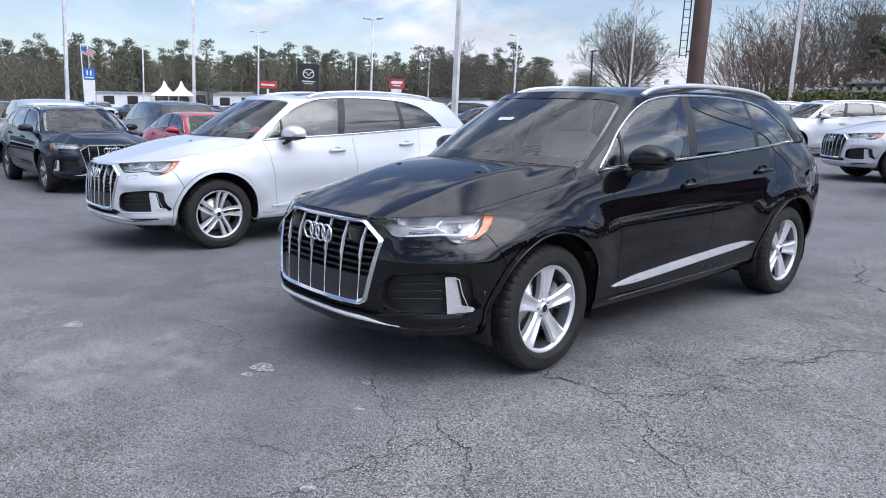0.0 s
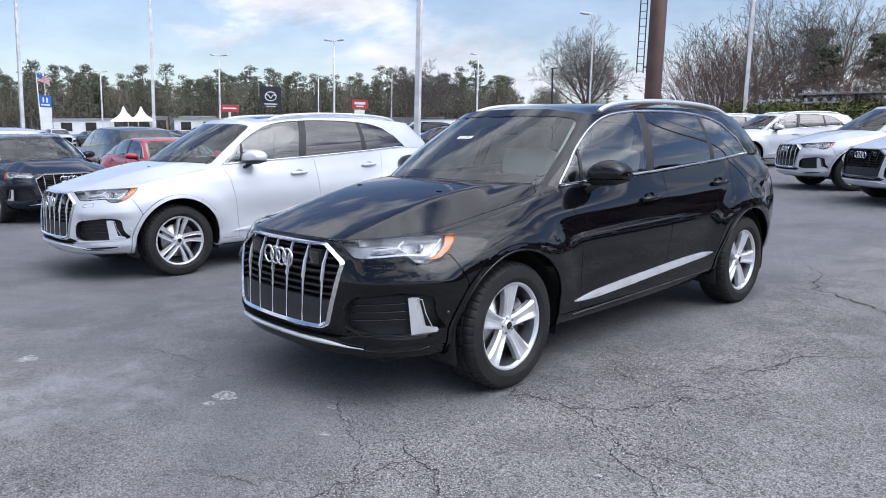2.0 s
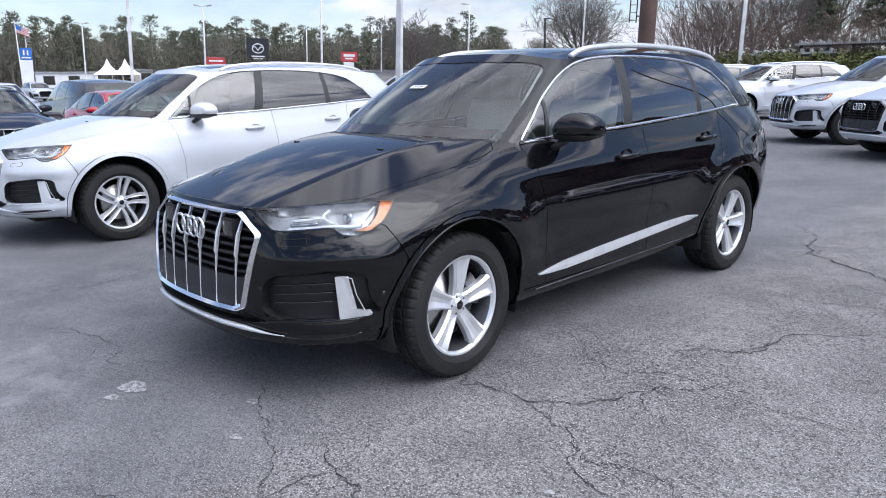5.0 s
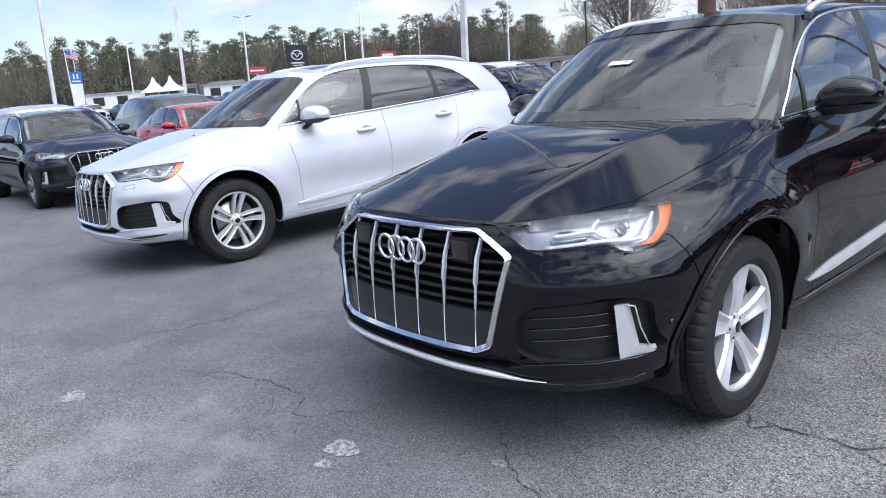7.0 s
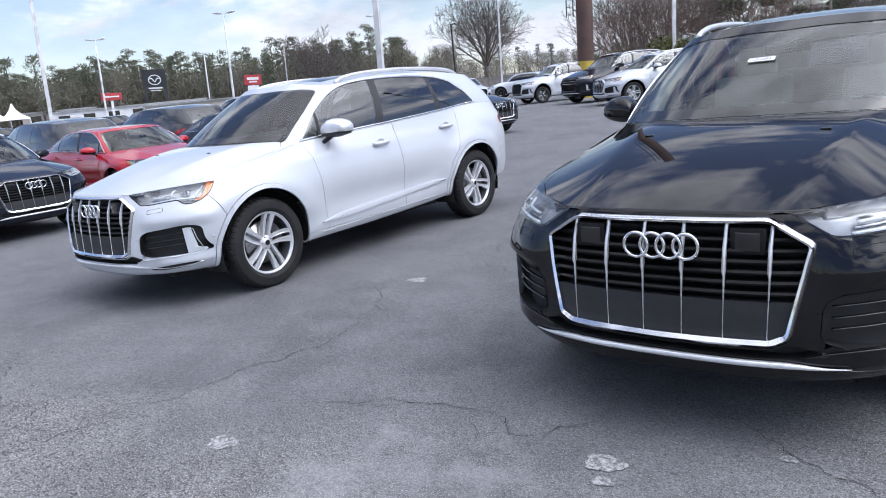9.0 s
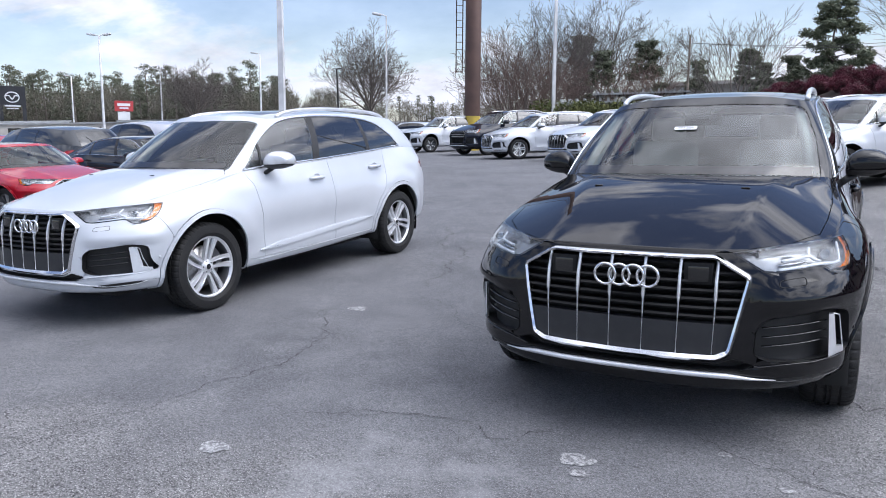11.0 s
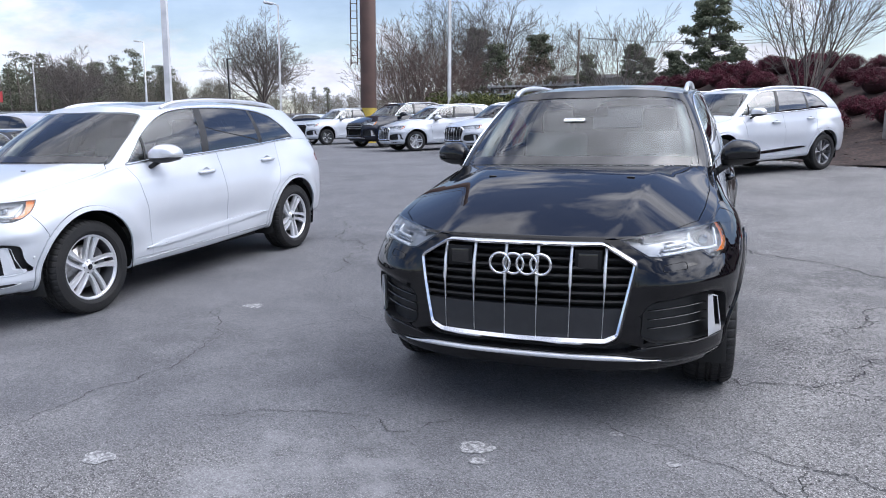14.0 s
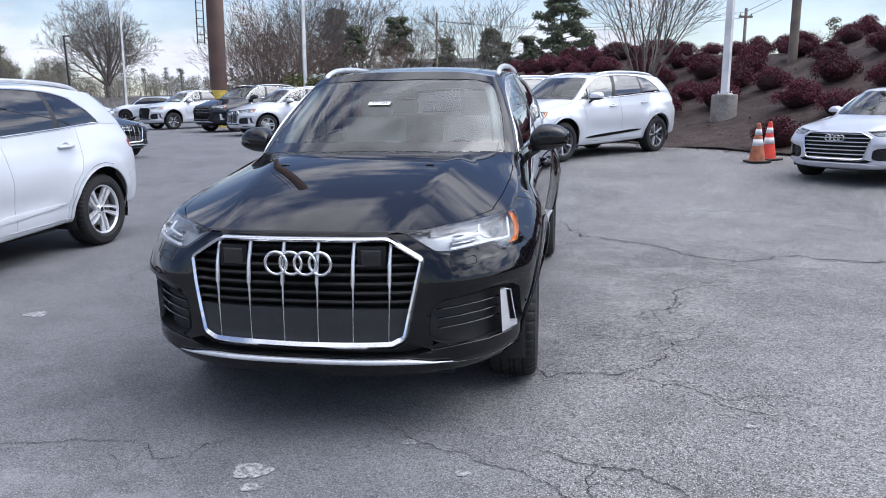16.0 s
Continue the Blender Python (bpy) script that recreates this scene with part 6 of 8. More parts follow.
BUSH = [bush_mesh(k) for k in range(3)]
# solid dark ball added inside each shrub, filling in for twigs and shade
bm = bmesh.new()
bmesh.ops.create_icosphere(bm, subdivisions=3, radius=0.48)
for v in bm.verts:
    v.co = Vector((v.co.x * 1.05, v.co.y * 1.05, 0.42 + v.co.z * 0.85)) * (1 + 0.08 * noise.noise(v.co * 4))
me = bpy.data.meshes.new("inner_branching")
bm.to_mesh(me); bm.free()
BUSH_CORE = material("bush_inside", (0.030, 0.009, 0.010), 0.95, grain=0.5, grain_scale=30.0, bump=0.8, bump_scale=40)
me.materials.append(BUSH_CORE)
rnd = random.Random(11)
n_b = 0
for row in range(8):
    s_row = 0.95 + 1.45 * row
    u = -22 + (1.15 if row % 2 else 0.0)
    while u < 18:
        uu, s2 = u + rnd.uniform(-0.55, 0.55), s_row + rnd.uniform(-0.5, 0.5)
        keep = rnd.random() < 0.84 and not (row == 0 and uu < -0.5) and not (row == 1 and uu < -5)
        across, along = (uu + 1.63) * 0.735 + (s2 - 2.66) * 0.677, (s2 - 2.66) * 0.735 - (uu + 1.63) * 0.677      # the lamp post's plinth stands clear
        if keep and not (abs(across) < 0.95 and along < 0.8):
            k = rnd.uniform(0.60, 0.84)
            b = empty("red_bush", Matrix.Translation(bank_point(uu, s2, -0.1)) @ pose(0, 0, 0, 0, 0, rnd.uniform(0, 360)) @ Matrix.Diagonal((k, k, k * rnd.uniform(0.85, 1.05), 1)))
            o = new("foliage", BUSH[n_b % 3]); o.parent = b
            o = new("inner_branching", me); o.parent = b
            tagged(b, "rounded dark red evergreen shrub on bark mulch", "bush", "red shrubs on the bank")
            n_b += 1
        u += 1.72 if row < 7 else 1.45


# ---- trees ----
def grow(rnd, base, way, length, radius, depth, out, kids, curl=0.10, lift=0.05, angle=0.75, steps=6):
    """A limb with side limbs that get shorter towards its tip, as (points, radii, depth)."""
    pts, rad = [Vector(base)], [radius]
    d = Vector(way).normalized()
    for k in range(steps):
        d = (d + Vector((rnd.gauss(0, 1), rnd.gauss(0, 1), rnd.gauss(0, 1))) * curl + Vector((0, 0, lift))).normalized()
        pts.append(pts[-1] + d * length / steps)
        rad.append(radius * (1 - 0.85 * (k + 1) / steps))
    out.append((pts, rad, depth))
    if depth <= 0:
        return
    n = kids[-depth] if depth <= len(kids) else kids[0]
    turn = rnd.uniform(0, 6.28)
    for k in range(n):
        f = 0.20 + 0.78 * (k + rnd.uniform(0.1, 0.9)) / n
        i = min(int(f * steps), steps - 1)
        p = pts[i].lerp(pts[i + 1], f * steps - i)
        axis = (pts[i + 1] - pts[i]).normalized()
        u = axis.cross(Vector((0.31, 0.2, 0.93)) if abs(axis.z) < 0.9 else Vector((1, 0.1, 0))).normalized()
        turn += 2.4 + rnd.uniform(-0.5, 0.5)
        side = u * math.cos(turn) + axis.cross(u) * math.sin(turn)
        g = angle * rnd.uniform(0.75, 1.2)
        grow(rnd, p, axis * math.cos(g) + side * math.sin(g), length * (0.66 - 0.36 * f) * rnd.uniform(0.8, 1.2), max(0.55 * radius * (1 - 0.8 * f), 0.002), depth - 1, out, kids, curl * 1.06, lift, angle, 5 if depth > 1 else 3)


def limbs_mesh(name, limbs, mat, sides=5, least=0.0):
    vs, fs = [], []
    for pts, rad, depth in limbs:
        n = 3 if depth < 2 else sides
        base = len(vs)
        for i, p in enumerate(pts):
            t = (pts[min(i + 1, len(pts) - 1)] - pts[max(i - 1, 0)]).normalized()
            u = t.cross(Vector((0.3, 0.9, 0.1))).normalized()
            v = t.cross(u)
            r = max(rad[i], least)
            vs += [tuple(p + (u * math.cos(6.2832 * k / n) + v * math.sin(6.2832 * k / n)) * r) for k in range(n)]
        for i in range(len(pts) - 1):
            for k in range(n):
                a, b = base + i * n + k, base + i * n + (k + 1) % n
                fs.append((a, b, b + n, a + n))
    return mesh_from(name, vs, fs, mat, True)


def bare_tree(seed, height, trunk, reach, limbs_n=8, kids=(9, 7, 5), fork=0.24, stems=1, mat=None, twig=0.012, lean=0.9):
    """Bare tree: a trunk forking into limbs (or many stems) that fill a rounded crown."""
    rnd = random.Random(seed)
    limbs = []
    top = Vector((rnd.uniform(-.2, .2), rnd.uniform(-.2, .2), height * fork))
    if stems == 1:
        limbs.append(([Vector((0, 0, -0.2)), top * 0.4, top * 0.8, top], [trunk * 1.3, trunk, trunk * 0.9, trunk * 0.8], 9))
    for k in range(limbs_n):
        a = 2.4 * k + rnd.uniform(-0.4, 0.4)
        t = lean * math.sqrt((k + 0.3) / limbs_n)
        way = Vector((math.sin(t) * math.cos(a), math.sin(t) * math.sin(a), math.cos(t)))
        room = height * (1 - fork) if stems == 1 else height
        size = room * (0.98 * math.cos(t) ** 2 + reach * math.sin(t) ** 2) * rnd.uniform(0.88, 1.08)
        base = top * rnd.uniform(0.72, 1.0) if stems == 1 else Vector((0.18 * math.cos(a), 0.18 * math.sin(a), -0.1))
        grow(rnd, base, way, size, trunk * (0.55 if stems == 1 else 1.0) * (1 - 0.35 * k / limbs_n), len(kids), limbs, kids, 0.05, 0.045 if stems == 1 else 0.02, 0.72 if stems == 1 else 0.5)
    hi = max(p.z for l in limbs for p in l[0])
    k = height / hi
    limbs = [([p * k for p in l[0]], l[1], l[2]) for l in limbs]
    n = len(kids)
    crown = limbs_mesh("bare_crown", [l for l in limbs if l[2] < n], mat or TWIG, 4, twig)
    big = [l for l in limbs if l[2] >= n]
    if stems == 1:
        return limbs_mesh("trunk", big, BARK, 8), crown
    return [limbs_mesh("stem", [l], BARK, 7) for l in big] + [crown]


def place_tree(meshes, x, y, turn, size, label, name="tree", group="", z=None):
    t = empty(name, stand(x, y, rise(x, y) if z is None else z, turn) @ Matrix.Scale(size, 4))
    for me in meshes:
        o = new(me.name.split(".")[0], me)
        o.parent = t
    return tagged(t, label, "tree", group)


def at(eye, az, d):
    return eye[0] + d * math.cos(radians(az)), eye[1] + d * math.sin(radians(az))


E0, E12, E16 = (3.65, -3.14), (0.85, -4.26), (1.16, -3.81)
OAK = bare_tree(3, 17.5, 0.42, 0.72, 12, (10, 8, 5), 0.26, 1, TWIG, 0.018, 1.12)
x, y = at(E12, 124.2, 118)
place_tree(OAK, x, y, 40, 1.0, "large bare spreading tree beside a far road")
OAK2 = bare_tree(8, 12.0, 0.30, 0.95, 10, (10, 8, 6), 0.24, 1, TWIG, 0.018, 1.15)
x, y = at(E12, 137.2, 128)
place_tree(OAK2, x, y, 0, 1.05, "bare dark tree at the edge of a pine wood")
MYRTLE = [bare_tree(20 + k, 7.5, 0.065, 0.85, 12, (7, 5, 4), 0.0, 12, TWIG_RED, 0.008, 0.80) for k in range(2)]
TALL = [bare_tree(30 + k, 11.0, 0.17, 0.55, 9, (8, 6, 4), 0.22, 1, TWIG, 0.009, 0.95) for k in range(2)]
rnd = random.Random(4)
for az, d, size, kind in ((113.4, 50, 1.05, 0), (112.6, 52, 1.0, 1), (110.8, 60, 1.0, 2), (108.6, 66, 1.12, 3), (106.4, 70, 1.2, 2), (113.4, 66, 0.9, 3), (104.0, 46, 0.78, 1), (109.6, 56, 0.85, 1), (102.4, 74, 0.95, 3)):
    x, y = at(E12, az, d)
    m = (MYRTLE + TALL)[kind]
    place_tree(m, x, y, rnd.uniform(0, 360), size, "bare multi-stemmed tree with fine reddish twigs" if kind < 2 else "tall bare grey-brown tree", group="bare trees behind the car park")
CRAPE = bare_tree(41, 6.4, 0.055, 0.78, 11, (6, 5, 3), 0.0, 11, TWIG, 0.006, 0.58)
x, y = at(E12, 97.2, 44)
place_tree(bare_tree(44, 6.6, 0.06, 0.85, 10, (6, 5, 3), 0.0, 10, TWIG, 0.008, 0.66), x, y, 0, 1.0, "bare crape myrtle with many upright stems", "crape_myrtle", z=1.0)
x, y = at(E16, 85.2, 27)
u0 = (Vector((x, y)) - BANK_O).dot(BANK_U); s0 = (Vector((x, y)) - BANK_O).dot(BANK_N)
place_tree(CRAPE, x, y, 120, 0.95, "bare crape myrtle growing on the mulch bank", "crape_myrtle", z=bank_z(u0, s0))


def pine(seed, height, leaf, crown=0.45, width=0.22, clumps=46, per=46):
    rnd = random.Random(seed)
    limbs = []
    pts = [Vector((rnd.uniform(-.1, .1) * k, rnd.uniform(-.1, .1) * k, height * k / 8)) for k in range(9)]
    limbs.append((pts, [height * 0.016 * (1 - 0.75 * k / 8) for k in range(9)], 5))
    blobs = []
    for k in range(clumps):
        f = rnd.random() ** 0.8
        z = height * (1 - crown + crown * f)
        r = height * width * (1.0 - 0.72 * f) * rnd.uniform(0.35, 1.0)
        a = rnd.uniform(0, 6.28)
        tip = Vector((r * math.cos(a), r * math.sin(a), z + 0.15 * r))
        limbs.append(([Vector((0, 0, z - 0.3 * r)), tip * 0.6 + Vector((0, 0, z - 0.2 * r)) * 0.4, tip], [height * 0.004, height * 0.003, height * 0.0015], 1))
        q = height * 0.052 * rnd.uniform(0.7, 1.35)
        blobs.append((tuple(tip), (q * 1.3, q * 1.3, q * 0.62)))
    vs, fs = leaf_cloud(rnd, blobs, per, leaf, 0.3)
    return limbs_mesh("trunk", limbs, BARK, 6), mesh_from("crown", vs, fs, PINE_LEAF)


def open_pine(seed, height, leaf):
    """An old pine: a bare bent trunk and a few heavy boughs with gaps between them."""
    rnd = random.Random(seed)
    pts = [Vector((0.10 * math.sin(k * 0.9) * k * 0.4, 0.07 * math.cos(k * 1.3) * k * 0.4, height * 0.97 * k / 8)) for k in range(9)]
    limbs = [(pts, [height * 0.017 * (1 - 0.8 * k / 8) for k in range(9)], 5)]
    blobs = []
    for k in range(30):
        f = ((k + rnd.uniform(0, 0.8)) / 30) ** 1.15
        z = height * (0.26 + 0.70 * f)
        reach = height * interp(f, (0, 0.2, 0.45, 0.7, 0.9, 1.0), (0.34, 0.40, 0.26, 0.22, 0.17, 0.05)) * rnd.uniform(0.45, 1.05)
        a = k * 2.4 + rnd.uniform(-0.5, 0.5)
        tip = Vector((reach * math.cos(a), reach * math.sin(a), z + 0.10 * reach))
        root = Vector((0, 0, z - 0.25 * reach))
        limbs.append(([root, root * 0.45 + tip * 0.55 - Vector((0, 0, 0.05 * reach)), tip], [height * 0.006, height * 0.004, height * 0.0015], 1))
        for j in range(7):
            w = rnd.uniform(0.35, 1.08)
            c = root * (1 - w) + tip * w + Vector((rnd.gauss(0, 1), rnd.gauss(0, 1), rnd.gauss(0.2, 0.45))) * height * 0.030
            q = height * rnd.uniform(0.026, 0.048)
            blobs.append((tuple(c), (q * 1.35, q * 1.35, q * 0.72)))
    vs, fs = leaf_cloud(rnd, blobs, 120, leaf, 0.2)
    return limbs_mesh("trunk", limbs, BARK, 6), mesh_from("crown", vs, fs, PINE_LEAF)


PINE = [open_pine(50, 11.0, 0.125), pine(51, 8.0, 0.13, 0.72, 0.26, 60, 150)]
x, y = at(E12, 91.0, 66)
place_tree(PINE[0], x, y, 0, 0.95, "tall dark green pine with layered boughs", "pine_tree")
for az, d, size, k in ((93.6, 62, 0.72, 1), (89.2, 70, 0.8, 1), (95.4, 66, 0.7, 1), (106.6, 62, 0.85, 1), (103.4, 60, 0.9, 1), (99.8, 62, 0.72, 1), (96.3, 60, 0.78, 1), (108.0, 84, 1.3, 1), (86.0, 58, 0.55, 1)):
    x, y = at(E12, az, d)
    place_tree(PINE[k], x, y, rnd.uniform(0, 360), size, "dark green evergreen tree with a dense crown", "evergreen_tree", "evergreens behind the car park")

# far woods: many pines and bare crowns in one mass
rnd = random.Random(77)
far_v, far_f, bark_v, bark_f, pale_v, pale_f = [], [], [], [], [], []
KINDS = []
for k in range(5):                            # pines: flat layered clumps
    r2 = random.Random(90 + k)
    blobs = []
    for j in range(30):
        f = r2.random() ** 0.8
        a = r2.uniform(0, 6.28)
        rr = 3.2 * (1 - 0.70 * f) * r2.uniform(0.25, 1)
        blobs.append(((rr * math.cos(a), rr * math.sin(a), 3.2 + 12.2 * f), (1.3, 1.3, 0.62)))
    KINDS.append(leaf_cloud(r2, blobs, 34, 0.26, 0.3))
for k in range(3):                            # bare crowns: upright slivers of twig
    r2 = random.Random(190 + k)
    blobs = [((r2.gauss(0, 2.2), r2.gauss(0, 2.2), r2.uniform(0.8, 8.5)), (1.9, 1.9, 1.5)) for j in range(24)]
    vs, fs = leaf_cloud(r2, blobs, 22, 0.20, 0.0)
    for j in range(380):
        f = r2.random() ** 0.7
        a, rr = r2.uniform(0, 6.28), 3.4 * math.sqrt(r2.random()) * (0.35 + 0.9 * math.sin(math.pi * min(1, 0.15 + 0.8 * f)))
        p = Vector((rr * math.cos(a), rr * math.sin(a), 0.6 + 10.2 * f))
        d = (Vector((p.x * 0.10, p.y * 0.10, 1.0)) + Vector((r2.gauss(0, 0.6), r2.gauss(0, 0.6), 0))).normalized() * r2.uniform(0.5, 1.3)
        w = Vector((math.cos(a + 1.3 * j), math.sin(a + 1.3 * j), 0)) * r2.uniform(0.025, 0.06)
        i = len(vs)
        vs += [tuple(p - d - w), tuple(p - d + w), tuple(p + d + w * 0.3), tuple(p + d - w * 0.3)]
        fs.append((i, i + 1, i + 2, i + 3))
    KINDS.append((vs, fs))


def add_far(k, x, y, size, turn):
    vs, fs = KINDS[k]
    c, s = math.cos(turn), math.sin(turn)
    z0 = rise(x, y)
    tv, tf = (far_v, far_f) if k < 5 else (pale_v, pale_f)
    base = len(tv)
    tv.extend((x + size * (c * a - s * b), y + size * (s * a + c * b), z0 + size * h) for a, b, h in vs)
    tf.extend(tuple(i + base for i in f) for f in fs)
    n = 5
    base = len(bark_v)
    for h, r in ((0, 0.22), (13.5 if k < 5 else 5.0, 0.10)):
        bark_v.extend((x + r * math.cos(6.283 * j / n), y + r * math.sin(6.283 * j / n), z0 + size * h) for j in range(n))
    bark_f.extend((base + j, base + (j + 1) % n, base + n + (j + 1) % n, base + n + j) for j in range(n))


for k in range(420):
    az = rnd.uniform(131, 180)
    x, y = at(E0, az, rnd.uniform(150, 215))
    add_far(rnd.randint(0, 4), x, y, rnd.choice((0.58, 0.62, 0.66, 0.7, 0.75, 0.85)) * rnd.uniform(0.93, 1.07), rnd.uniform(0, 6))
for k in range(300):
    az = rnd.uniform(128, 182)
    x, y = at(E0, az, rnd.uniform(150, 200))
    add_far(rnd.randint(5, 7), x, y, rnd.uniform(0.62, 0.88), rnd.uniform(0, 6))
for k in range(190):
    az = rnd.uniform(98, 133)
    x, y = at(E0, az, rnd.uniform(190, 290))
    add_far(rnd.randint(5, 7) if rnd.random() < 0.7 else rnd.randint(0, 4), x, y, rnd.uniform(0.45, 0.72), rnd.uniform(0, 6))
for k in range(60):                          # added trees round the unseen rest of the horizon, only mirrored in the paint
    az = rnd.uniform(180, 440)
    x, y = at(E0, az, rnd.uniform(120, 210))
    add_far(rnd.randint(0, 7), x, y, rnd.uniform(0.7, 1.1), rnd.uniform(0, 6))
tagged(new("far_pine_wood", mesh_from("far_pine_wood", far_v, far_f, HAZED_LEAF)), "distant pine wood along the road, its green paled for haze", "woods", kind="stuff")
# Haze over the far bare wood is put into these lightened twig tones.
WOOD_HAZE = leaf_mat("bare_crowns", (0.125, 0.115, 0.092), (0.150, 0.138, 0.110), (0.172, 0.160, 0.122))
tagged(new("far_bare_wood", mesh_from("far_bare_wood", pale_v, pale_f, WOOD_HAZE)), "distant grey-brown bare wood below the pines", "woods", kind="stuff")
tagged(new("far_trunks", mesh_from("far_trunks", bark_v, bark_f, BARK)), "distant slender tree trunks", "woods", kind="stuff")
# hedge under the bare trees
blobs = []
for k in range(80):
    az = rnd.uniform(98.5, 111)
    x, y = at(E12, az, rnd.uniform(40, 42.5))
    blobs.append(((x, y, rise(x, y) + rnd.uniform(0.6, 2.1)), (1.0, 1.0, 0.6)))
vs, fs = leaf_cloud(rnd, blobs, 220, 0.10)
tagged(new("hedge", mesh_from("hedge", vs, fs, HEDGE_LEAF)), "loose olive green hedge below bare trees", "hedge", kind="stuff")


# ---- lamp posts, signs and buildings ----
POLE = material("pole_white", (0.74, 0.74, 0.75), 0.5, 0.1, second=(0.56, 0.56, 0.57), second_scale=1.5)
STEEL_BROWN = material("brown_steel", (0.105, 0.060, 0.048), 0.6, 0.2, second=(0.080, 0.046, 0.038), second_scale=0.9)
YELLOW = material("safety_yellow", (0.55, 0.40, 0.06), 0.6, second=(0.42, 0.30, 0.06), second_scale=3.0)
CONCRETE = material("concrete", (0.27, 0.25, 0.23), 0.9, grain=0.2, grain_scale=12, bump=0.5, bump_scale=40, second=(0.19, 0.175, 0.16), second_scale=2.5)
WOODPOLE = material("grey_wood", (0.17, 0.14, 0.115), 0.9, bump=0.6, bump_scale=20, second=(0.12, 0.10, 0.085), second_scale=2.0)
SIGN_BLACK = material("sign_black", (0.016, 0.017, 0.020), 0.4, second=(0.022, 0.022, 0.026), second_scale=0.6)
SIGN_RED = material("sign_red", (0.46, 0.055, 0.06), 0.5, second=(0.48, 0.04, 0.045), second_scale=0.8)
SIGN_BLUE = material("sign_blue", (0.03, 0.16, 0.55), 0.45, second=(0.03, 0.14, 0.48), second_scale=0.8)
SIGN_WHITE = material("sign_white", (0.78, 0.79, 0.80), 0.5, second=(0.72, 0.73, 0.74), second_scale=0.8)
CANVAS = material("tent_canvas", (0.82, 0.82, 0.84), 0.7, second=(0.76, 0.76, 0.79), second_scale=0.5)
ROOF_TIN = material("tin_roof", (0.42, 0.43, 0.43), 0.45, 0.5, second=(0.34, 0.34, 0.34), second_scale=1.0)
WALL_PALE = material("pale_plaster", (0.50, 0.47, 0.43), 0.85, second=(0.43, 0.40, 0.37), second_scale=0.7)
DARK_TIMBER = material("dark_timber", (0.05, 0.042, 0.036), 0.8, second=(0.035, 0.03, 0.026), second_scale=3.0)


def lamp_post(x, y, height, radius, heads, turn, label, plinth=0.0, z=None, square=True):
    g = rise(x, y) if z is None else z
    root = empty("street_lamp", stand(x, y, g, turn))
    if plinth:
        bm = bmesh.new()
        lathe(bm, [(0.001, plinth), (0.30, plinth), (0.325, plinth - 0.025), (0.33, -0.5)], 24, axis="z")
        bmesh.ops.recalc_face_normals(bm, faces=bm.faces)
        sharpen(bm)
        part("plinth", bm, CONCRETE, root, "round weathered concrete plinth")
        bm = bmesh.new()
        box(bm, -radius * 1.5, radius * 1.5, -radius * 1.5, radius * 1.5, plinth, plinth + 0.035)
        part("base_plate", bm, POLE, root, "", False)
        for sx in (-1, 1):
            for sy in (-1, 1):
                bm = bmesh.new()
                lathe(bm, [(0.016, plinth), (0.016, plinth + 0.09), (0.001, plinth + 0.09)], 8, axis="z", centre=(sx * radius * 1.25, sy * radius * 1.25, 0))
                part("anchor_bolt", bm, DISC, root)
    bm = bmesh.new()
    n = 4 if square else 12
    rings = []
    for h, r in ((plinth, radius), (height * 0.5, radius * 0.86), (height, radius * 0.7)):
        rings.append([bm.verts.new((1.2 * r * math.cos(math.pi / n + 2 * math.pi * k / n), 1.2 * r * math.sin(math.pi / n + 2 * math.pi * k / n), h)) for k in range(n)])
    for a, b in zip(rings, rings[1:]):
        for k in range(n):
            bm.faces.new((a[k], a[(k + 1) % n], b[(k + 1) % n], b[k]))
    bm.faces.new(rings[-1])
    if square:
        sharpen(bm)
    part("post", bm, POLE, root, "tall white painted steel post", not square)
    for k in range(heads):
        s = 1 if k == 0 else -1
        arm = bmesh.new()
        tube(arm, [(0, 0, height - 0.12), (0.25 * s, 0, height + 0.02), (0.55 * s, 0, height + 0.08)], 0.045, 6)
        arm = part("arm", arm, POLE, root)
        bm = bmesh.new()
        box(bm, -0.42, 0.42, -0.19, 0.19, -0.09, 0.09, pose(0.85 * s, 0, height + 0.10, 0, -8 * s), bevel=0.05)
        hd = part("lamp_head", bm, POLE, root, "flat white lamp head")
        bm = bmesh.new()
        box(bm, -0.34, 0.34, -0.15, 0.15, -0.11, -0.085, pose(0.85 * s, 0, height + 0.10, 0, -8 * s))
        part("diffuser", bm, LAMP_DARK, hd, "", False)
    return tagged(root, label, "street lamp", "lamp posts")


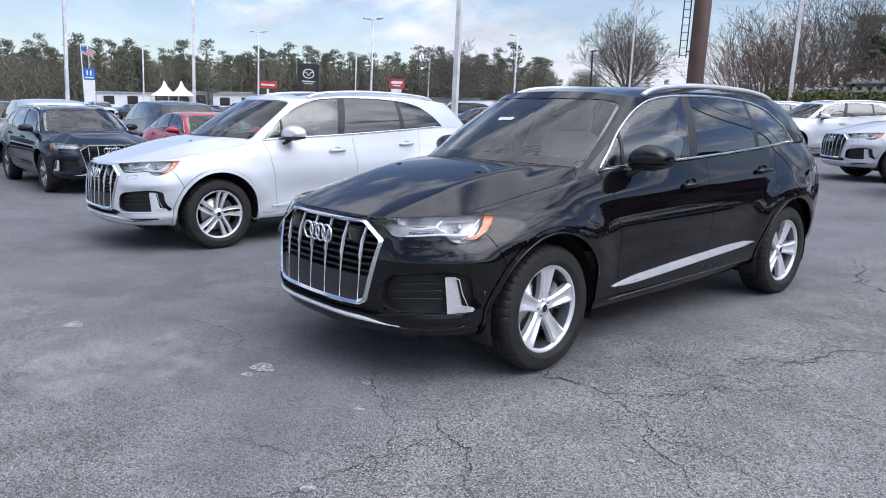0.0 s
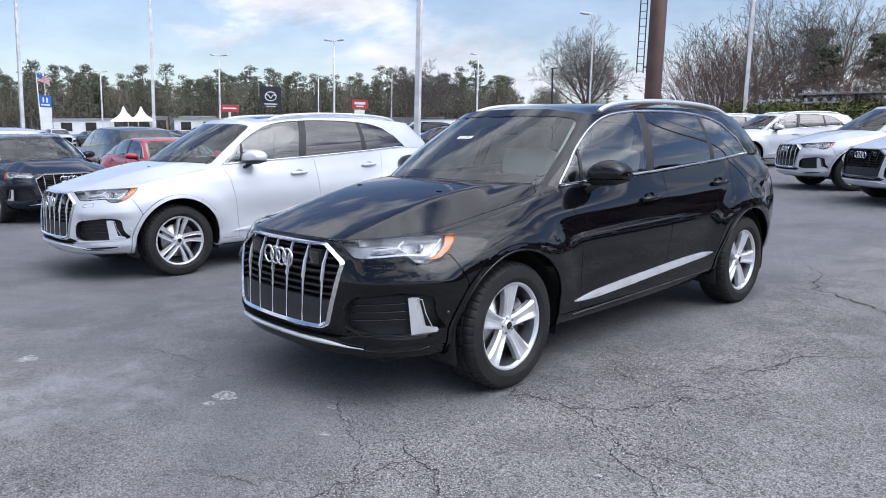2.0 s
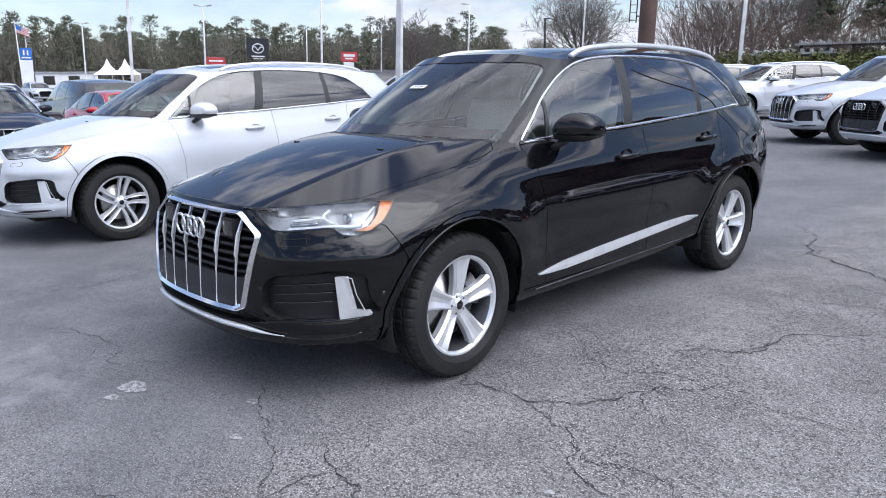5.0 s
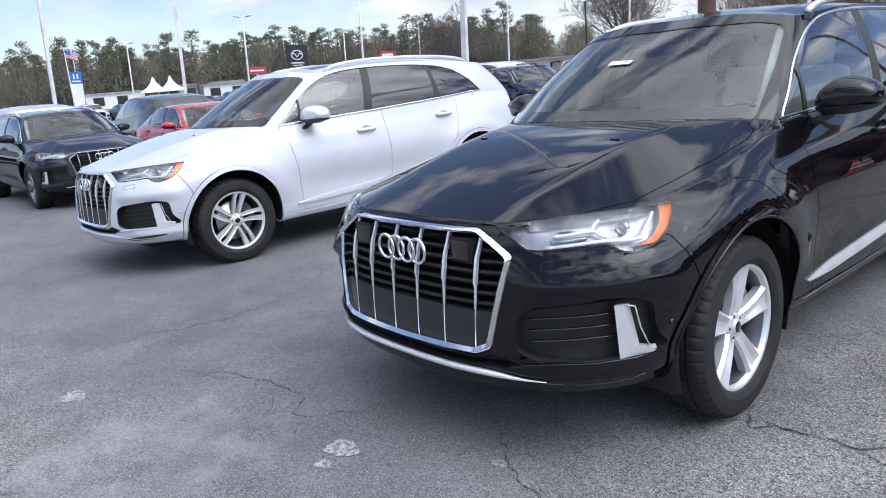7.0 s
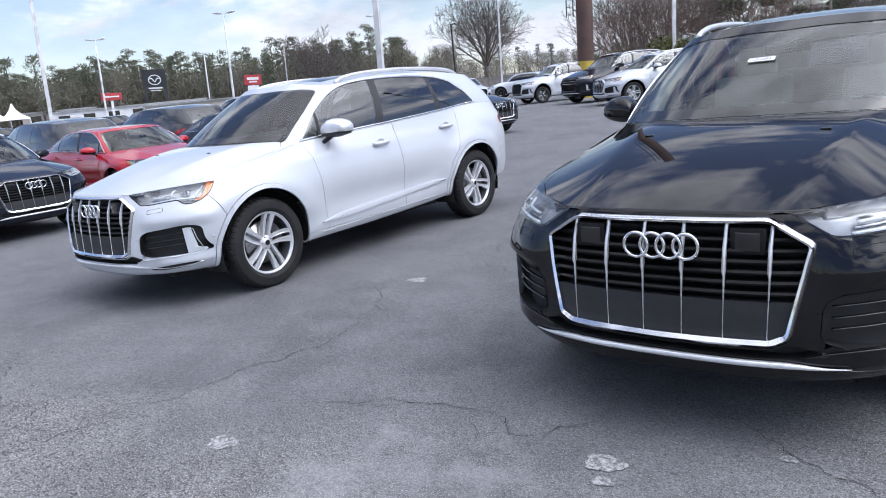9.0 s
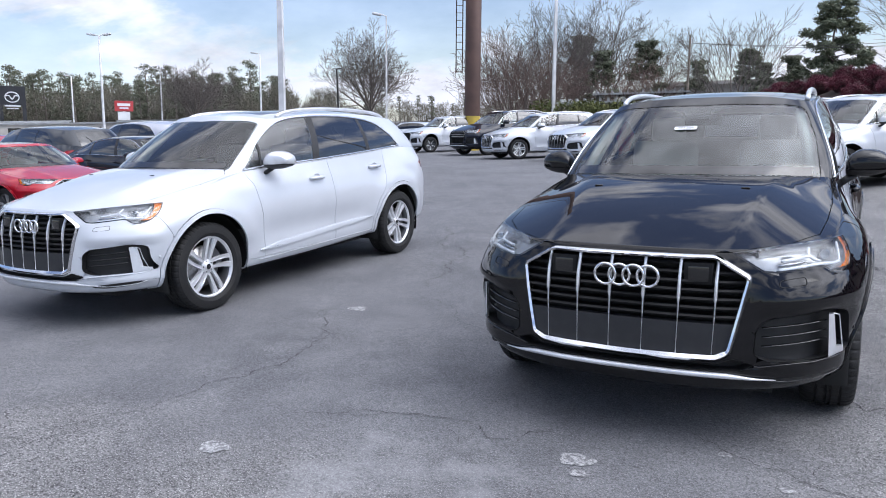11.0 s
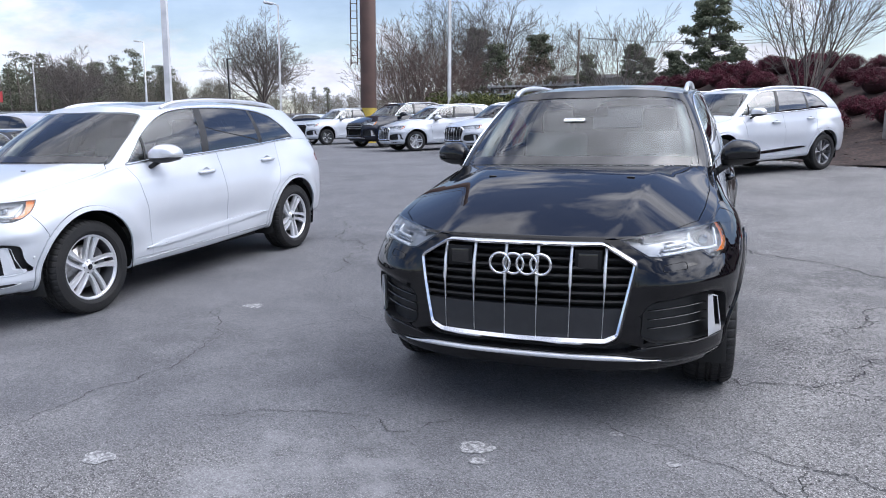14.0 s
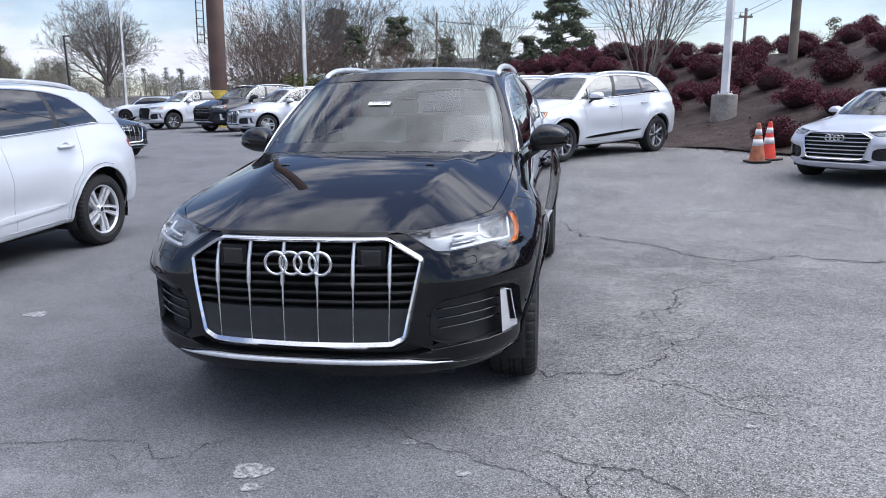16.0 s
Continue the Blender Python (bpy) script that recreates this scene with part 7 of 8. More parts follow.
LAMP_LABEL = "tall white car park lamp post"
lamp_post(-12.4, 11.0, 11.6, 0.088, 2, 20, LAMP_LABEL, 0.7)
lamp_post(-36.75, 13.18, 11.6, 0.10, 2, 70, LAMP_LABEL, 0.7)
lamp_post(-13.1, 33.7, 11.6, 0.10, 2, 40, LAMP_LABEL, 0.7)
lamp_post(-36.5, 53.25, 11.3, 0.10, 1, 220, LAMP_LABEL, 0.7)
lamp_post(-41.2, 7.8, 11.6, 0.10, 2, 100, LAMP_LABEL, 0.7)
for az, el, heads in ((145.0, 6.6, 2), (153.4, 5.43, 2), (161.36, 4.14, 2), (140.6, 4.42, 1), (146.17, 3.93, 1), (150.6, 3.56, 1), (155.48, 3.07, 1), (157.75, 2.86, 1), (159.58, 2.69, 1), (161.15, 2.59, 1),
                      (162.8, 2.48, 1), (163.7, 2.37, 1), (164.83, 3.58, 2), (166.45, 3.38, 1), (167.57, 3.18, 2), (168.74, 3.0, 1), (169.91, 2.83, 1), (142.3, 3.44, 2), (134.0, 5.56, 1)):
    d = 10.1 / math.tan(radians(el))
    x, y = at(E0, az, d)
    lamp_post(x, y, 10.1 + 1.5 - rise(x, y), 0.115, heads, az + 60, "tall white lamp post in a far car park", square=False)
# the lamp post on the bank, on a concrete plinth
p5 = Vector(at(E16, 79.55, 20.6))
u0, s0 = (p5 - BANK_O).dot(BANK_U), (p5 - BANK_O).dot(BANK_N)
lamp_post(p5.x, p5.y, 11.6, 0.10, 2, 60, "tall white lamp post on a round concrete plinth in mulch", 0.62, bank_z(u0, s0) - 0.02)
# dark post far behind
x, y = at(E12, 126.6, 105)
bm = bmesh.new()
lathe(bm, [(0.16, -0.2), (0.11, 9.0), (0.001, 9.0)], 8, axis="z", centre=(x, y, rise(x, y)))
box(bm, x - 0.1, x + 0.9, y - 0.15, y + 0.15, rise(x, y) + 8.95, rise(x, y) + 9.1)
thing_mesh("street_lamp", bm, SIGN_BLACK, "dark slender lamp post by a far road", "street lamp")

# brown steel column with a ladder and a yellow foot
px, py = -16.05, 29.8
pillar = empty("sign_column", stand(px, py, rise(px, py)))
bm = bmesh.new()
lathe(bm, [(0.40, 1.75), (0.40, 24.0), (0.001, 24.0)], 36, axis="z")
bmesh.ops.recalc_face_normals(bm, faces=bm.faces)
part("column", bm, STEEL_BROWN, pillar, "thick brown painted steel column")
bm = bmesh.new()
lathe(bm, [(0.405, -0.3), (0.405, 1.75)], 36, axis="z")
bmesh.ops.recalc_face_normals(bm, faces=bm.faces)
part("foot", bm, YELLOW, pillar, "yellow painted foot")
ldir = Vector((-math.cos(radians(25)), -math.sin(radians(25)), 0))
lad = None
for off in (-0.16, 0.16):
    bm = bmesh.new()
    q = ldir * (0.70 + off) + Vector((0.0, 0, 0))
    tube(bm, [q + Vector((0, 0, 3.9)), q + Vector((0, 0, 23.5))], 0.028, 6)
    part("ladder_rail", bm, STEEL_BROWN, pillar)
for k in range(53):
    bm = bmesh.new()
    z = 4.0 + 0.36 * k
    tube(bm, [ldir * 0.54 + Vector((0, 0, z)), ldir * 0.86 + Vector((0, 0, z))], 0.016, 5)
    part("rung", bm, STEEL_BROWN, pillar)
for z in (4.2, 7.5, 11.0, 15.0):
    bm = bmesh.new()
    tube(bm, [ldir * 0.3 + Vector((0, 0, z)), ldir * 0.56 + Vector((0, 0, z))], 0.03, 5)
    part("ladder_bracket", bm, STEEL_BROWN, pillar)
tagged(pillar, "tall brown steel sign column with ladder and yellow foot", "column")


def pylon(x, y, face_az, width, z0, z1, thick, mat, label, name="sign"):
    """A board whose front looks along face_az."""
    root = empty(name, stand(x, y, rise(x, y), face_az + 90))
    bm = bmesh.new()
    box(bm, -width / 2, width / 2, -thick / 2, thick / 2, z0, z1, bevel=0.05)
    part("board", bm, mat, root, "", False)
    return tagged(root, label, "sign")


def bars_on(root, rows, mat, thick, name="writing_bar"):
    for x0, x1, z0, z1 in rows:
        bm = bmesh.new()
        box(bm, x0, x1, -thick / 2 - 0.05, -thick / 2, z0, z1)
        part(name, bm, mat, root, "", False)


x, y = at(E0, 149.72, 150)
s = pylon(x, y, 149.72 + 180, 4.1, 5.6, 10.0 - rise(x, y), 0.6, SIGN_BLACK, "black dealership pylon sign with a silver winged emblem")
zt = 9.85 - rise(x, y)
for xa in (-1.75, 1.75):
    bm = bmesh.new()
    box(bm, xa - 0.3, xa + 0.3, -0.3, 0.3, 0, 5.7)
    part("leg", bm, SIGN_BLACK, s, "", False)
bm = bmesh.new()
ring = [(1.05 * math.cos(a), -0.33, zt - 1.75 + 0.85 * math.sin(a)) for a in [2 * math.pi * k / 28 for k in range(28)]]
tube(bm, ring, 0.09, 6, closed=True, up=Vector((0, 1, 0)))
part("emblem", bm, SATIN, s, "silver oval emblem")
bm = bmesh.new()
tube(bm, smooth_poly([(-0.95, -0.34, zt - 1.55), (-0.45, -0.34, zt - 1.50), (0, -0.34, zt - 2.1), (0.45, -0.34, zt - 1.50), (0.95, -0.34, zt - 1.55)], 5), 0.10, 6)
part("emblem_wing", bm, SATIN, s)
bars_on(s, ((-1.2, 1.2, zt - 3.35, zt - 3.1), (-0.9, 0.9, zt - 3.75, zt - 3.6)), SATIN, 0.6)
x, y = at(E0, 143.03, 138)
z = 6.05 - rise(x, y)
s = pylon(x, y, 143.03 + 180, 2.9, z - 0.85, z + 0.85, 0.4, SIGN_RED, "red shop sign on a white post")
bars_on(s, ((-1.0, 1.0, z + 0.0, z + 0.45), (-0.7, 0.7, z - 0.45, z - 0.2)), SIGN_WHITE, 0.4)
bm = bmesh.new()
box(bm, -1.0, 0.9, -0.18, 0.18, z - 2.3, z - 0.95)
part("lower_board", bm, SIGN_WHITE, s, "white lower board", False)
bm = bmesh.new()
box(bm, -0.2, 0.2, -0.1, 0.1, 0, z - 0.8)
part("post", bm, SIGN_WHITE, s, "", False)
x, y = at(E0, 152.7, 142)
z = 5.6 - rise(x, y)
s = pylon(x, y, 152.7 + 180, 3.3, z - 0.65, z + 0.6, 0.4, SIGN_RED, "orange-red roadside sign board")
bars_on(s, ((-1.2, 1.2, z - 0.15, z + 0.12),), SIGN_WHITE, 0.4)
bm = bmesh.new()
box(bm, -0.2, 0.2, -0.1, 0.1, 0, z - 0.7)
part("post", bm, SIGN_WHITE, s, "", False)
x, y = at(E0, 164.85, 130)
s = pylon(x, y, 164.85 + 180, 1.66, 0.0, 5.0 - rise(x, y) + 0.4, 0.5, SIGN_WHITE, "white and blue dealership pylon sign")
bm = bmesh.new()
zb = 5.4 - rise(x, y)
box(bm, -0.83, 0.83, -0.27, 0.27, zb, zb + 1.75)
part("blue_board", bm, SIGN_BLUE, s, "blue upper board", False)
for xa in (-0.25, 0.25):
    bm = bmesh.new()
    box(bm, xa - 0.10, xa + 0.10, -0.36, -0.27, zb + 0.7, zb + 1.45)
    part("emblem_bar", bm, SIGN_WHITE, s, "", False)
bars_on(s, ((-0.6, 0.6, zb + 0.25, zb + 0.45),), SIGN_WHITE, 0.6)
# flag
x, y = at(E0, 165.15, 124)
fl = empty("flagpole", pose(x, y, rise(x, y), 0, 0, 75))
bm = bmesh.new()
lathe(bm, [(0.09, 0), (0.05, 9.6), (0.001, 9.6)], 8, axis="z")
part("pole", bm, POLE, fl)
for k in range(9):
    bm = bmesh.new()
    prev = None
    for j in range(13):
        xx = 0.08 + 1.55 * j / 12
        yy = 0.16 * math.sin(3.2 * xx)
        zz = 9.2 - 0.115 * k - 0.42 * xx
        cur = (bm.verts.new((xx, yy, zz)), bm.verts.new((xx, yy, zz - 0.115)))
        if prev:
            bm.faces.new((prev[0], cur[0], cur[1], prev[1]))
        prev = cur
    part("flag_stripe", bm, SIGN_RED if k % 2 == 0 else SIGN_WHITE, fl)
bm = bmesh.new()
vs = [bm.verts.new(p) for p in ((0.08, -0.06, 9.2), (0.72, -0.16, 8.93), (0.72, -0.16, 8.36), (0.08, -0.06, 8.63))]
bm.faces.new(vs)
part("flag_canton", bm, SIGN_BLUE, fl, "", False)
tagged(fl, "striped flag on a tall pole by a far road", "flag")
# tents
for az in (159.9, 158.75):
    x, y = at(E0, az, 140)
    bm = bmesh.new()
    rows = [(3.3, 0.0), (3.2, 0.12), (1.6, 0.85), (0.7, 1.6), (0.12, 2.6), (0.0, 2.65)]
    prev = None
    for r, h in rows:
        ring = [bm.verts.new((r * math.cos(math.pi / 4 + math.pi / 2 * k), r * math.sin(math.pi / 4 + math.pi / 2 * k), 2.2 + h)) for k in range(4)]
        if prev:
            for k in range(4):
                bm.faces.new((prev[k], prev[(k + 1) % 4], ring[(k + 1) % 4], ring[k]))
        prev = ring
    t = empty("tent", pose(x, y, rise(x, y), 0, 0, az))
    part("canopy", bm, CANVAS, t, "white peaked canvas", False)
    for k in range(4):
        bm = bmesh.new()
        a = math.pi / 4 + math.pi / 2 * k
        tube(bm, [(3.15 * math.cos(a), 3.15 * math.sin(a), 0), (3.15 * math.cos(a), 3.15 * math.sin(a), 2.3)], 0.05, 6)
        part("tent_pole", bm, POLE, t)
    tagged(t, "white peaked event tent in a far car park", "tent", "white tents")
# open shelter with two flat roofs
x, y = at(E12, 105.4, 46)
sh = empty("shelter", pose(x, y, rise(x, y), 0, 0, 15))
for x0, x1, y0, y1, z in ((-3.4, 0.8, -2.2, 2.2, 2.40), (-1.4, 4.2, -0.6, 4.0, 2.90)):
    bm = bmesh.new()
    box(bm, x0, x1, y0, y1, z, z + 0.10)
    part("roof_edge", bm, ROOF_TIN, sh, "", False)
    for k in range(int((x1 - x0) / 0.45)):
        bm = bmesh.new()
        xx = x0 + 0.2 + 0.45 * k
        box(bm, xx, xx + 0.09, y0 + 0.05, y1, z + 0.10, z + 0.28)
        part("roof_rib", bm, ROOF_TIN, sh, "", False)
    for xx in (x0 + 0.3, (x0 + x1) / 2, x1 - 0.3):
        bm = bmesh.new()
        box(bm, xx - 0.08, xx + 0.08, y0 + 0.2, y0 + 0.36, 0, z)
        part("post", bm, DARK_TIMBER, sh, "", False)
bm = bmesh.new()
box(bm, -3.0, 4.0, 3.2, 3.4, 0, 2.5)
part("back_wall", bm, DARK_TIMBER, sh, "dark back wall", False)
tagged(sh, "open shelter with pale flat ribbed roofs and dark posts", "shelter")
# long low building beyond the bank
x, y = at(E12, 94.5, 74)
hs = empty("low_building", pose(x, y, 1.45, 0, 0, 6))
bm = bmesh.new()
box(bm, -9.5, 9.0, 0, 9, -1.5, 3.5)
part("wall", bm, WALL_PALE, hs, "", False)
bm = bmesh.new()
box(bm, -10.2, 9.7, -0.8, 9.8, 3.5, 3.62)
box(bm, -10.2, 9.7, -0.82, -0.80, 3.3, 3.62)
part("roof", bm, WALL_PALE, hs, "pale low roof", False)
for k in range(7):
    bm = bmesh.new()
    box(bm, -8.6 + 2.6 * k, -7.2 + 2.6 * k, -0.05, 0.02, 1.0, 2.4)
    part("window", bm, GLOSS_BLACK, hs, "dark window", False)
tagged(hs, "long low pale building behind shrubs", "building")
# far roadside wall and low shops
for az, d, ln, h, dep, mat, lab in ((121.0, 92, 26, 1.5, 0.4, CONCRETE, "long pale concrete roadside wall"), (134.5, 128, 34, 2.0, 3, WALL_PALE, "long pale single-storey shop row"), (144.5, 140, 30, 2.2, 6, WALL_PALE, "low pale shop building across the road"), (151.5, 146, 26, 2.6, 6, SIGN_WHITE, "low white workshop building across the road"), (156.0, 152, 12, 3.0, 6, WALL_PALE, "small pale office building across the road"), (162.5, 150, 10, 2.6, 6, SIGN_WHITE, "small white office building across the road"), (140.0, 134, 16, 2.4, 4, WALL_PALE, "pale flat-roofed store across the road")):
    x, y = at(E0 if az > 130 else E12, az, d)
    b = empty("roadside_wall" if h < 1.8 else "shop_building", pose(x, y, rise(x, y), 0, 0, az - 90))
    bm = bmesh.new()
    box(bm, -ln / 2, ln / 2, 0, dep, -0.3, h)
    part("wall", bm, mat, b, "", False)
    if h > 1.8:
        bm = bmesh.new()
        box(bm, -ln / 2 - 0.3, ln / 2 + 0.3, -0.3, dep + 0.3, h, h + 0.25)
        part("roof", bm, ROOF_TIN, b, "", False)
        for k in range(int(ln / 4)):
            bm = bmesh.new()
            xx = -ln / 2 + 1.2 + 4 * k
            box(bm, xx, xx + 1.8, -0.06, 0.02, 0.6, h - 0.5)
            part("window", bm, GLOSS_BLACK, b, "dark window", False)
    else:
        bm = bmesh.new()
        box(bm, -ln / 2, ln / 2, -0.05, dep + 0.05, h, h + 0.12)
        part("coping", bm, CONCRETE, b, "", False)
    tagged(b, lab, "wall" if h < 1.8 else "building")


def utility_pole(x, y, z, h, r, label, cross=True):
    root = empty("utility_pole", stand(x, y, z, 20))
    bm = bmesh.new()
    lathe(bm, [(r, -0.3), (r * 0.75, h), (0.001, h)], 12, axis="z")
    part("pole", bm, WOODPOLE, root)
    if cross:
        bm = bmesh.new()
        box(bm, -0.55, 0.55, -0.06, 0.06, h - 0.7, h - 0.55)
        part("crossarm", bm, WOODPOLE, root, "", False)
        for xx in (-0.45, 0.45):
            bm = bmesh.new()
            lathe(bm, [(0.05, h - 0.55), (0.06, h - 0.45), (0.03, h - 0.38), (0.001, h - 0.38)], 8, axis="z", centre=(xx, 0, 0))
            part("insulator", bm, CONCRETE, root)
    return tagged(root, label, "utility pole")


q = Vector(at(E16, 75.3, 25.5))
uq, sq = (q - BANK_O).dot(BANK_U), (q - BANK_O).dot(BANK_N)
utility_pole(q.x, q.y, bank_z(uq, sq), 10.5, 0.14, "stout grey wooden pole standing on the mulch bank", False)
x, y = at(E16, 78.5, 62)
utility_pole(x, y, 1.0, 6.6, 0.14, "distant wooden utility pole with a crossarm")
x2, y2 = at(E12, 100.42, 58)
utility_pole(x2, y2, 0.3, 7.4, 0.10, "slender far wooden pole", False)
for dz in (5.0, 5.4):
    bm = bmesh.new()
    a, b = Vector((x, y, 1.9 + dz)), Vector(at(E16, 62, 40) + (12.5 + dz - 5.7,))
    tube(bm, [a.lerp(b, k / 16) - Vector((0, 0, 0.6 * math.sin(math.pi * k / 16))) for k in range(17)], 0.016, 4)
    tagged(mesh_ob("power_line", bm, SIGN_BLACK), "thin black overhead power line", "cable", "power lines")
    bm = bmesh.new()
    b = Vector((x2, y2, 0.3 + 6.8))
    tube(bm, [a.lerp(b, k / 16) - Vector((0, 0, 0.8 * math.sin(math.pi * k / 16))) for k in range(17)], 0.014, 4)
    tagged(mesh_ob("power_line", bm, SIGN_BLACK), "thin black overhead power line", "cable", "power lines")

# ---- traffic cones ----
ORANGE = material("cone_orange", (0.72, 0.055, 0.028), 0.55, second=(0.60, 0.05, 0.03), second_scale=7.0)
ORANGE_OLD = material("cone_faded", (0.42, 0.13, 0.06), 0.7, second=(0.26, 0.10, 0.06), second_scale=9.0)
BAND = material("reflective_band", (0.80, 0.80, 0.80), 0.5, second=(0.66, 0.66, 0.66), second_scale=9.0)


def cone(x, y, mat, turn, tilt, label):
    root = empty("traffic_cone", pose(x, y, rise(x, y), 0, tilt, turn))
    bm = bmesh.new()
    box(bm, -0.185, 0.185, -0.185, 0.185, 0.0, 0.035, bevel=0.012)
    part("base", bm, RUBBER, root, "black rubber base")
    bm = bmesh.new()
    lathe(bm, [(0.150, 0.033), (0.138, 0.06), (0.032, 0.690), (0.024, 0.71), (0.016, 0.70)], 28, axis="z")
    bmesh.ops.recalc_face_normals(bm, faces=bm.faces)
    part("shell", bm, mat, root)
    for z0, z1 in ((0.30, 0.42), (0.50, 0.60)):
        bm = bmesh.new()
        r = lambda z: 0.138 - 0.1683 * (z - 0.06) + 0.0022
        lathe(bm, [(r(z0) - 0.002, z0), (r(z0), z0), (r(z1), z1), (r(z1) - 0.002, z1)], 28, axis="z")
        bmesh.ops.recalc_face_normals(bm, faces=bm.faces)
        part("band", bm, BAND, root, "white reflective band")
    return tagged(root, label, "traffic cone", "cones by the bank")


cone(4.40, 10.35, ORANGE_OLD, 10, 0, "faded dirty orange traffic cone with white bands")
cone(4.68, 10.72, ORANGE, 35, 0, "bright orange traffic cone with white bands")


# ---- parked cars ----
def reshape(s, axle, sx, zs, fast=0.0, nose=1.0):
    """A change of size for another model: arches stay round, glasshouse and length follow."""
    zi = (0.0, 0.88, 1.135, 1.65, 1.75)

    def f(v):
        y, z = v.y, v.z
        if y < 0.55:
            yy = s * y * (nose if y < -0.5 else 1.0)
        elif y > AXLE - 0.55:
            yy = axle + s * (y - AXLE)
        else:
            a, b = s * 0.55, axle - s * 0.55
            yy = a + (b - a) * (y - 0.55) / (AXLE - 1.1)
        if fast and z > 1.12 and y > 1.9:
            z = 1.12 + (z - 1.12) * (1 - fast * sstep(1.9, 4.0, y))
        k = 0
        while k < 3 and z > zi[k + 1]:
            k += 1
        zz = zs[k] + (zs[k + 1] - zs[k]) * (z - zi[k]) / (zi[k + 1] - zi[k])
        return Vector((v.x * sx, yy, zz))
    return f


def on_ground(x, y, turn, back=2.9):
    """A pose that stands a car on the ground by its two axles."""
    r = radians(turn)
    bx, by = x - math.sin(r) * back, y + math.cos(r) * back
    z0, z1 = rise(x, y), rise(bx, by)
    return pose(x, y, z0, 0, 0, turn) @ pose(0, 0, 0, math.degrees(math.atan2(z1 - z0, back)))


black = build_car("family_suv", pose(0, 0, 0), PAINT_BLACK, "five", sticker=True, steer=2)
tagged(black, "glossy black family SUV with chrome grille and silver five-spoke wheels", "car")
white = build_car("family_suv", pose(-4.730, 0.096, 0, 0.10, 0, 0.1), PAINT_WHITE, "twin", strip=PAINT_WHITE, seats=SEAT_DARK)
tagged(white, "clean white family SUV with chrome grille and twin-spoke wheels", "car", "white SUVs")
for x, y, turn in ((-1.84, 13.19, -45.2), (-7.07, 19.93, -35), (-10.40, 21.61, -43.2)):
    tagged(copy_thing(white, on_ground(x, y, turn)), "white family SUV parked in a slanted row", "car", "white SUVs")
w3 = build_car("family_suv", on_ground(0.19, 11.08, -40.5), PAINT_WHITE, "dark", strip=GLOSS_BLACK, face="dark", low_line=False, detail=False)
tagged(w3, "white family SUV with dark grille and dark spoked wheels", "car", "white SUVs")

WAGON = dict(warp=reshape(0.92, 2.82, 0.94, (0, 0.80, 1.01, 1.43, 1.51)), axles=(0, 2.82), track=0.785, size=0.92, hub=HUB * 0.92, low_line=False, detail=False)
SEDAN = dict(warp=reshape(0.90, 2.80, 0.94, (0, 0.755, 0.93, 1.34, 1.40), 0.55), axles=(0, 2.80), track=0.785, size=0.90, hub=HUB * 0.90, low_line=False, detail=False, rails=None)
BIG = dict(warp=reshape(1.05, 3.11, 1.03, (0, 1.02, 1.30, 1.84, 1.93)), axles=(0, 3.11), track=0.86, size=1.05, hub=HUB * 1.05, low_line=False, detail=False, face="wide")
OFFROAD = dict(warp=reshape(1.02, 2.79, 0.98, (0, 0.98, 1.20, 1.72, 1.80)), axles=(0, 2.79), track=0.82, size=1.02, hub=HUB * 1.02, low_line=False, detail=False, face="plain")
c = build_car("estate_car", on_ground(-10.38, 0.71, 91), PAINT_BLUE, "dark", strip=PAINT_BLUE, **WAGON)
tagged(c, "very dark blue estate car with silver roof rails", "car")
c = build_car("saloon_car", on_ground(-10.9, 3.5, 87), PAINT_RED, "dark", strip=PAINT_RED, **SEDAN)
tagged(c, "bright red saloon car parked among others", "car")
c = build_car("saloon_car", on_ground(-10.9, 6.6, 87), PAINT_BLUE, "twin", strip=PAINT_BLUE, **SEDAN)
tagged(c, "dark blue saloon car parked in a row", "car")
c = build_car("saloon_car", on_ground(-9.6, 11.35, 76), PAINT_BLUE, "twin", strip=PAINT_BLUE, **SEDAN)
tagged(c, "black saloon car with a chrome-edged grille", "car")
c = build_car("coupe_car", on_ground(5.48, 8.35, -46), PAINT_SILVER, "twin", strip=PAINT_SILVER, **{**SEDAN, "face": "slats"})
tagged(c, "silver coupe with a wide horizontal-slat grille", "car")
c = build_car("large_suv", on_ground(-13.36, 24.73, -27), PAINT_BLUE, "dark", strip=PAINT_BLUE, **BIG)
tagged(c, "large black full-size SUV with a barred grille", "car")
c = build_car("off_road_car", on_ground(-17.96, 28.02, -33), PAINT_WHITE, "dark", strip=PAINT_WHITE, **OFFROAD)
tagged(c, "white boxy off-road SUV with dark wheels", "car")
off_road = c


bm = bmesh.new()
lathe(bm, [(0.26, 0.10), (0.29, 0.128), (0.34, 0.125), (0.368, 0.10), (0.376, 0.05), (0.376, -0.05), (0.368, -0.10), (0.30, -0.12)], 28)
bmesh.ops.recalc_face_normals(bm, faces=bm.faces)
for f in bm.faces:
    f.smooth = True
FAR_TYRE = bpy.data.meshes.new("tyre")
bm.to_mesh(FAR_TYRE)
bm.free()
FAR_TYRE.materials.append(RUBBER)


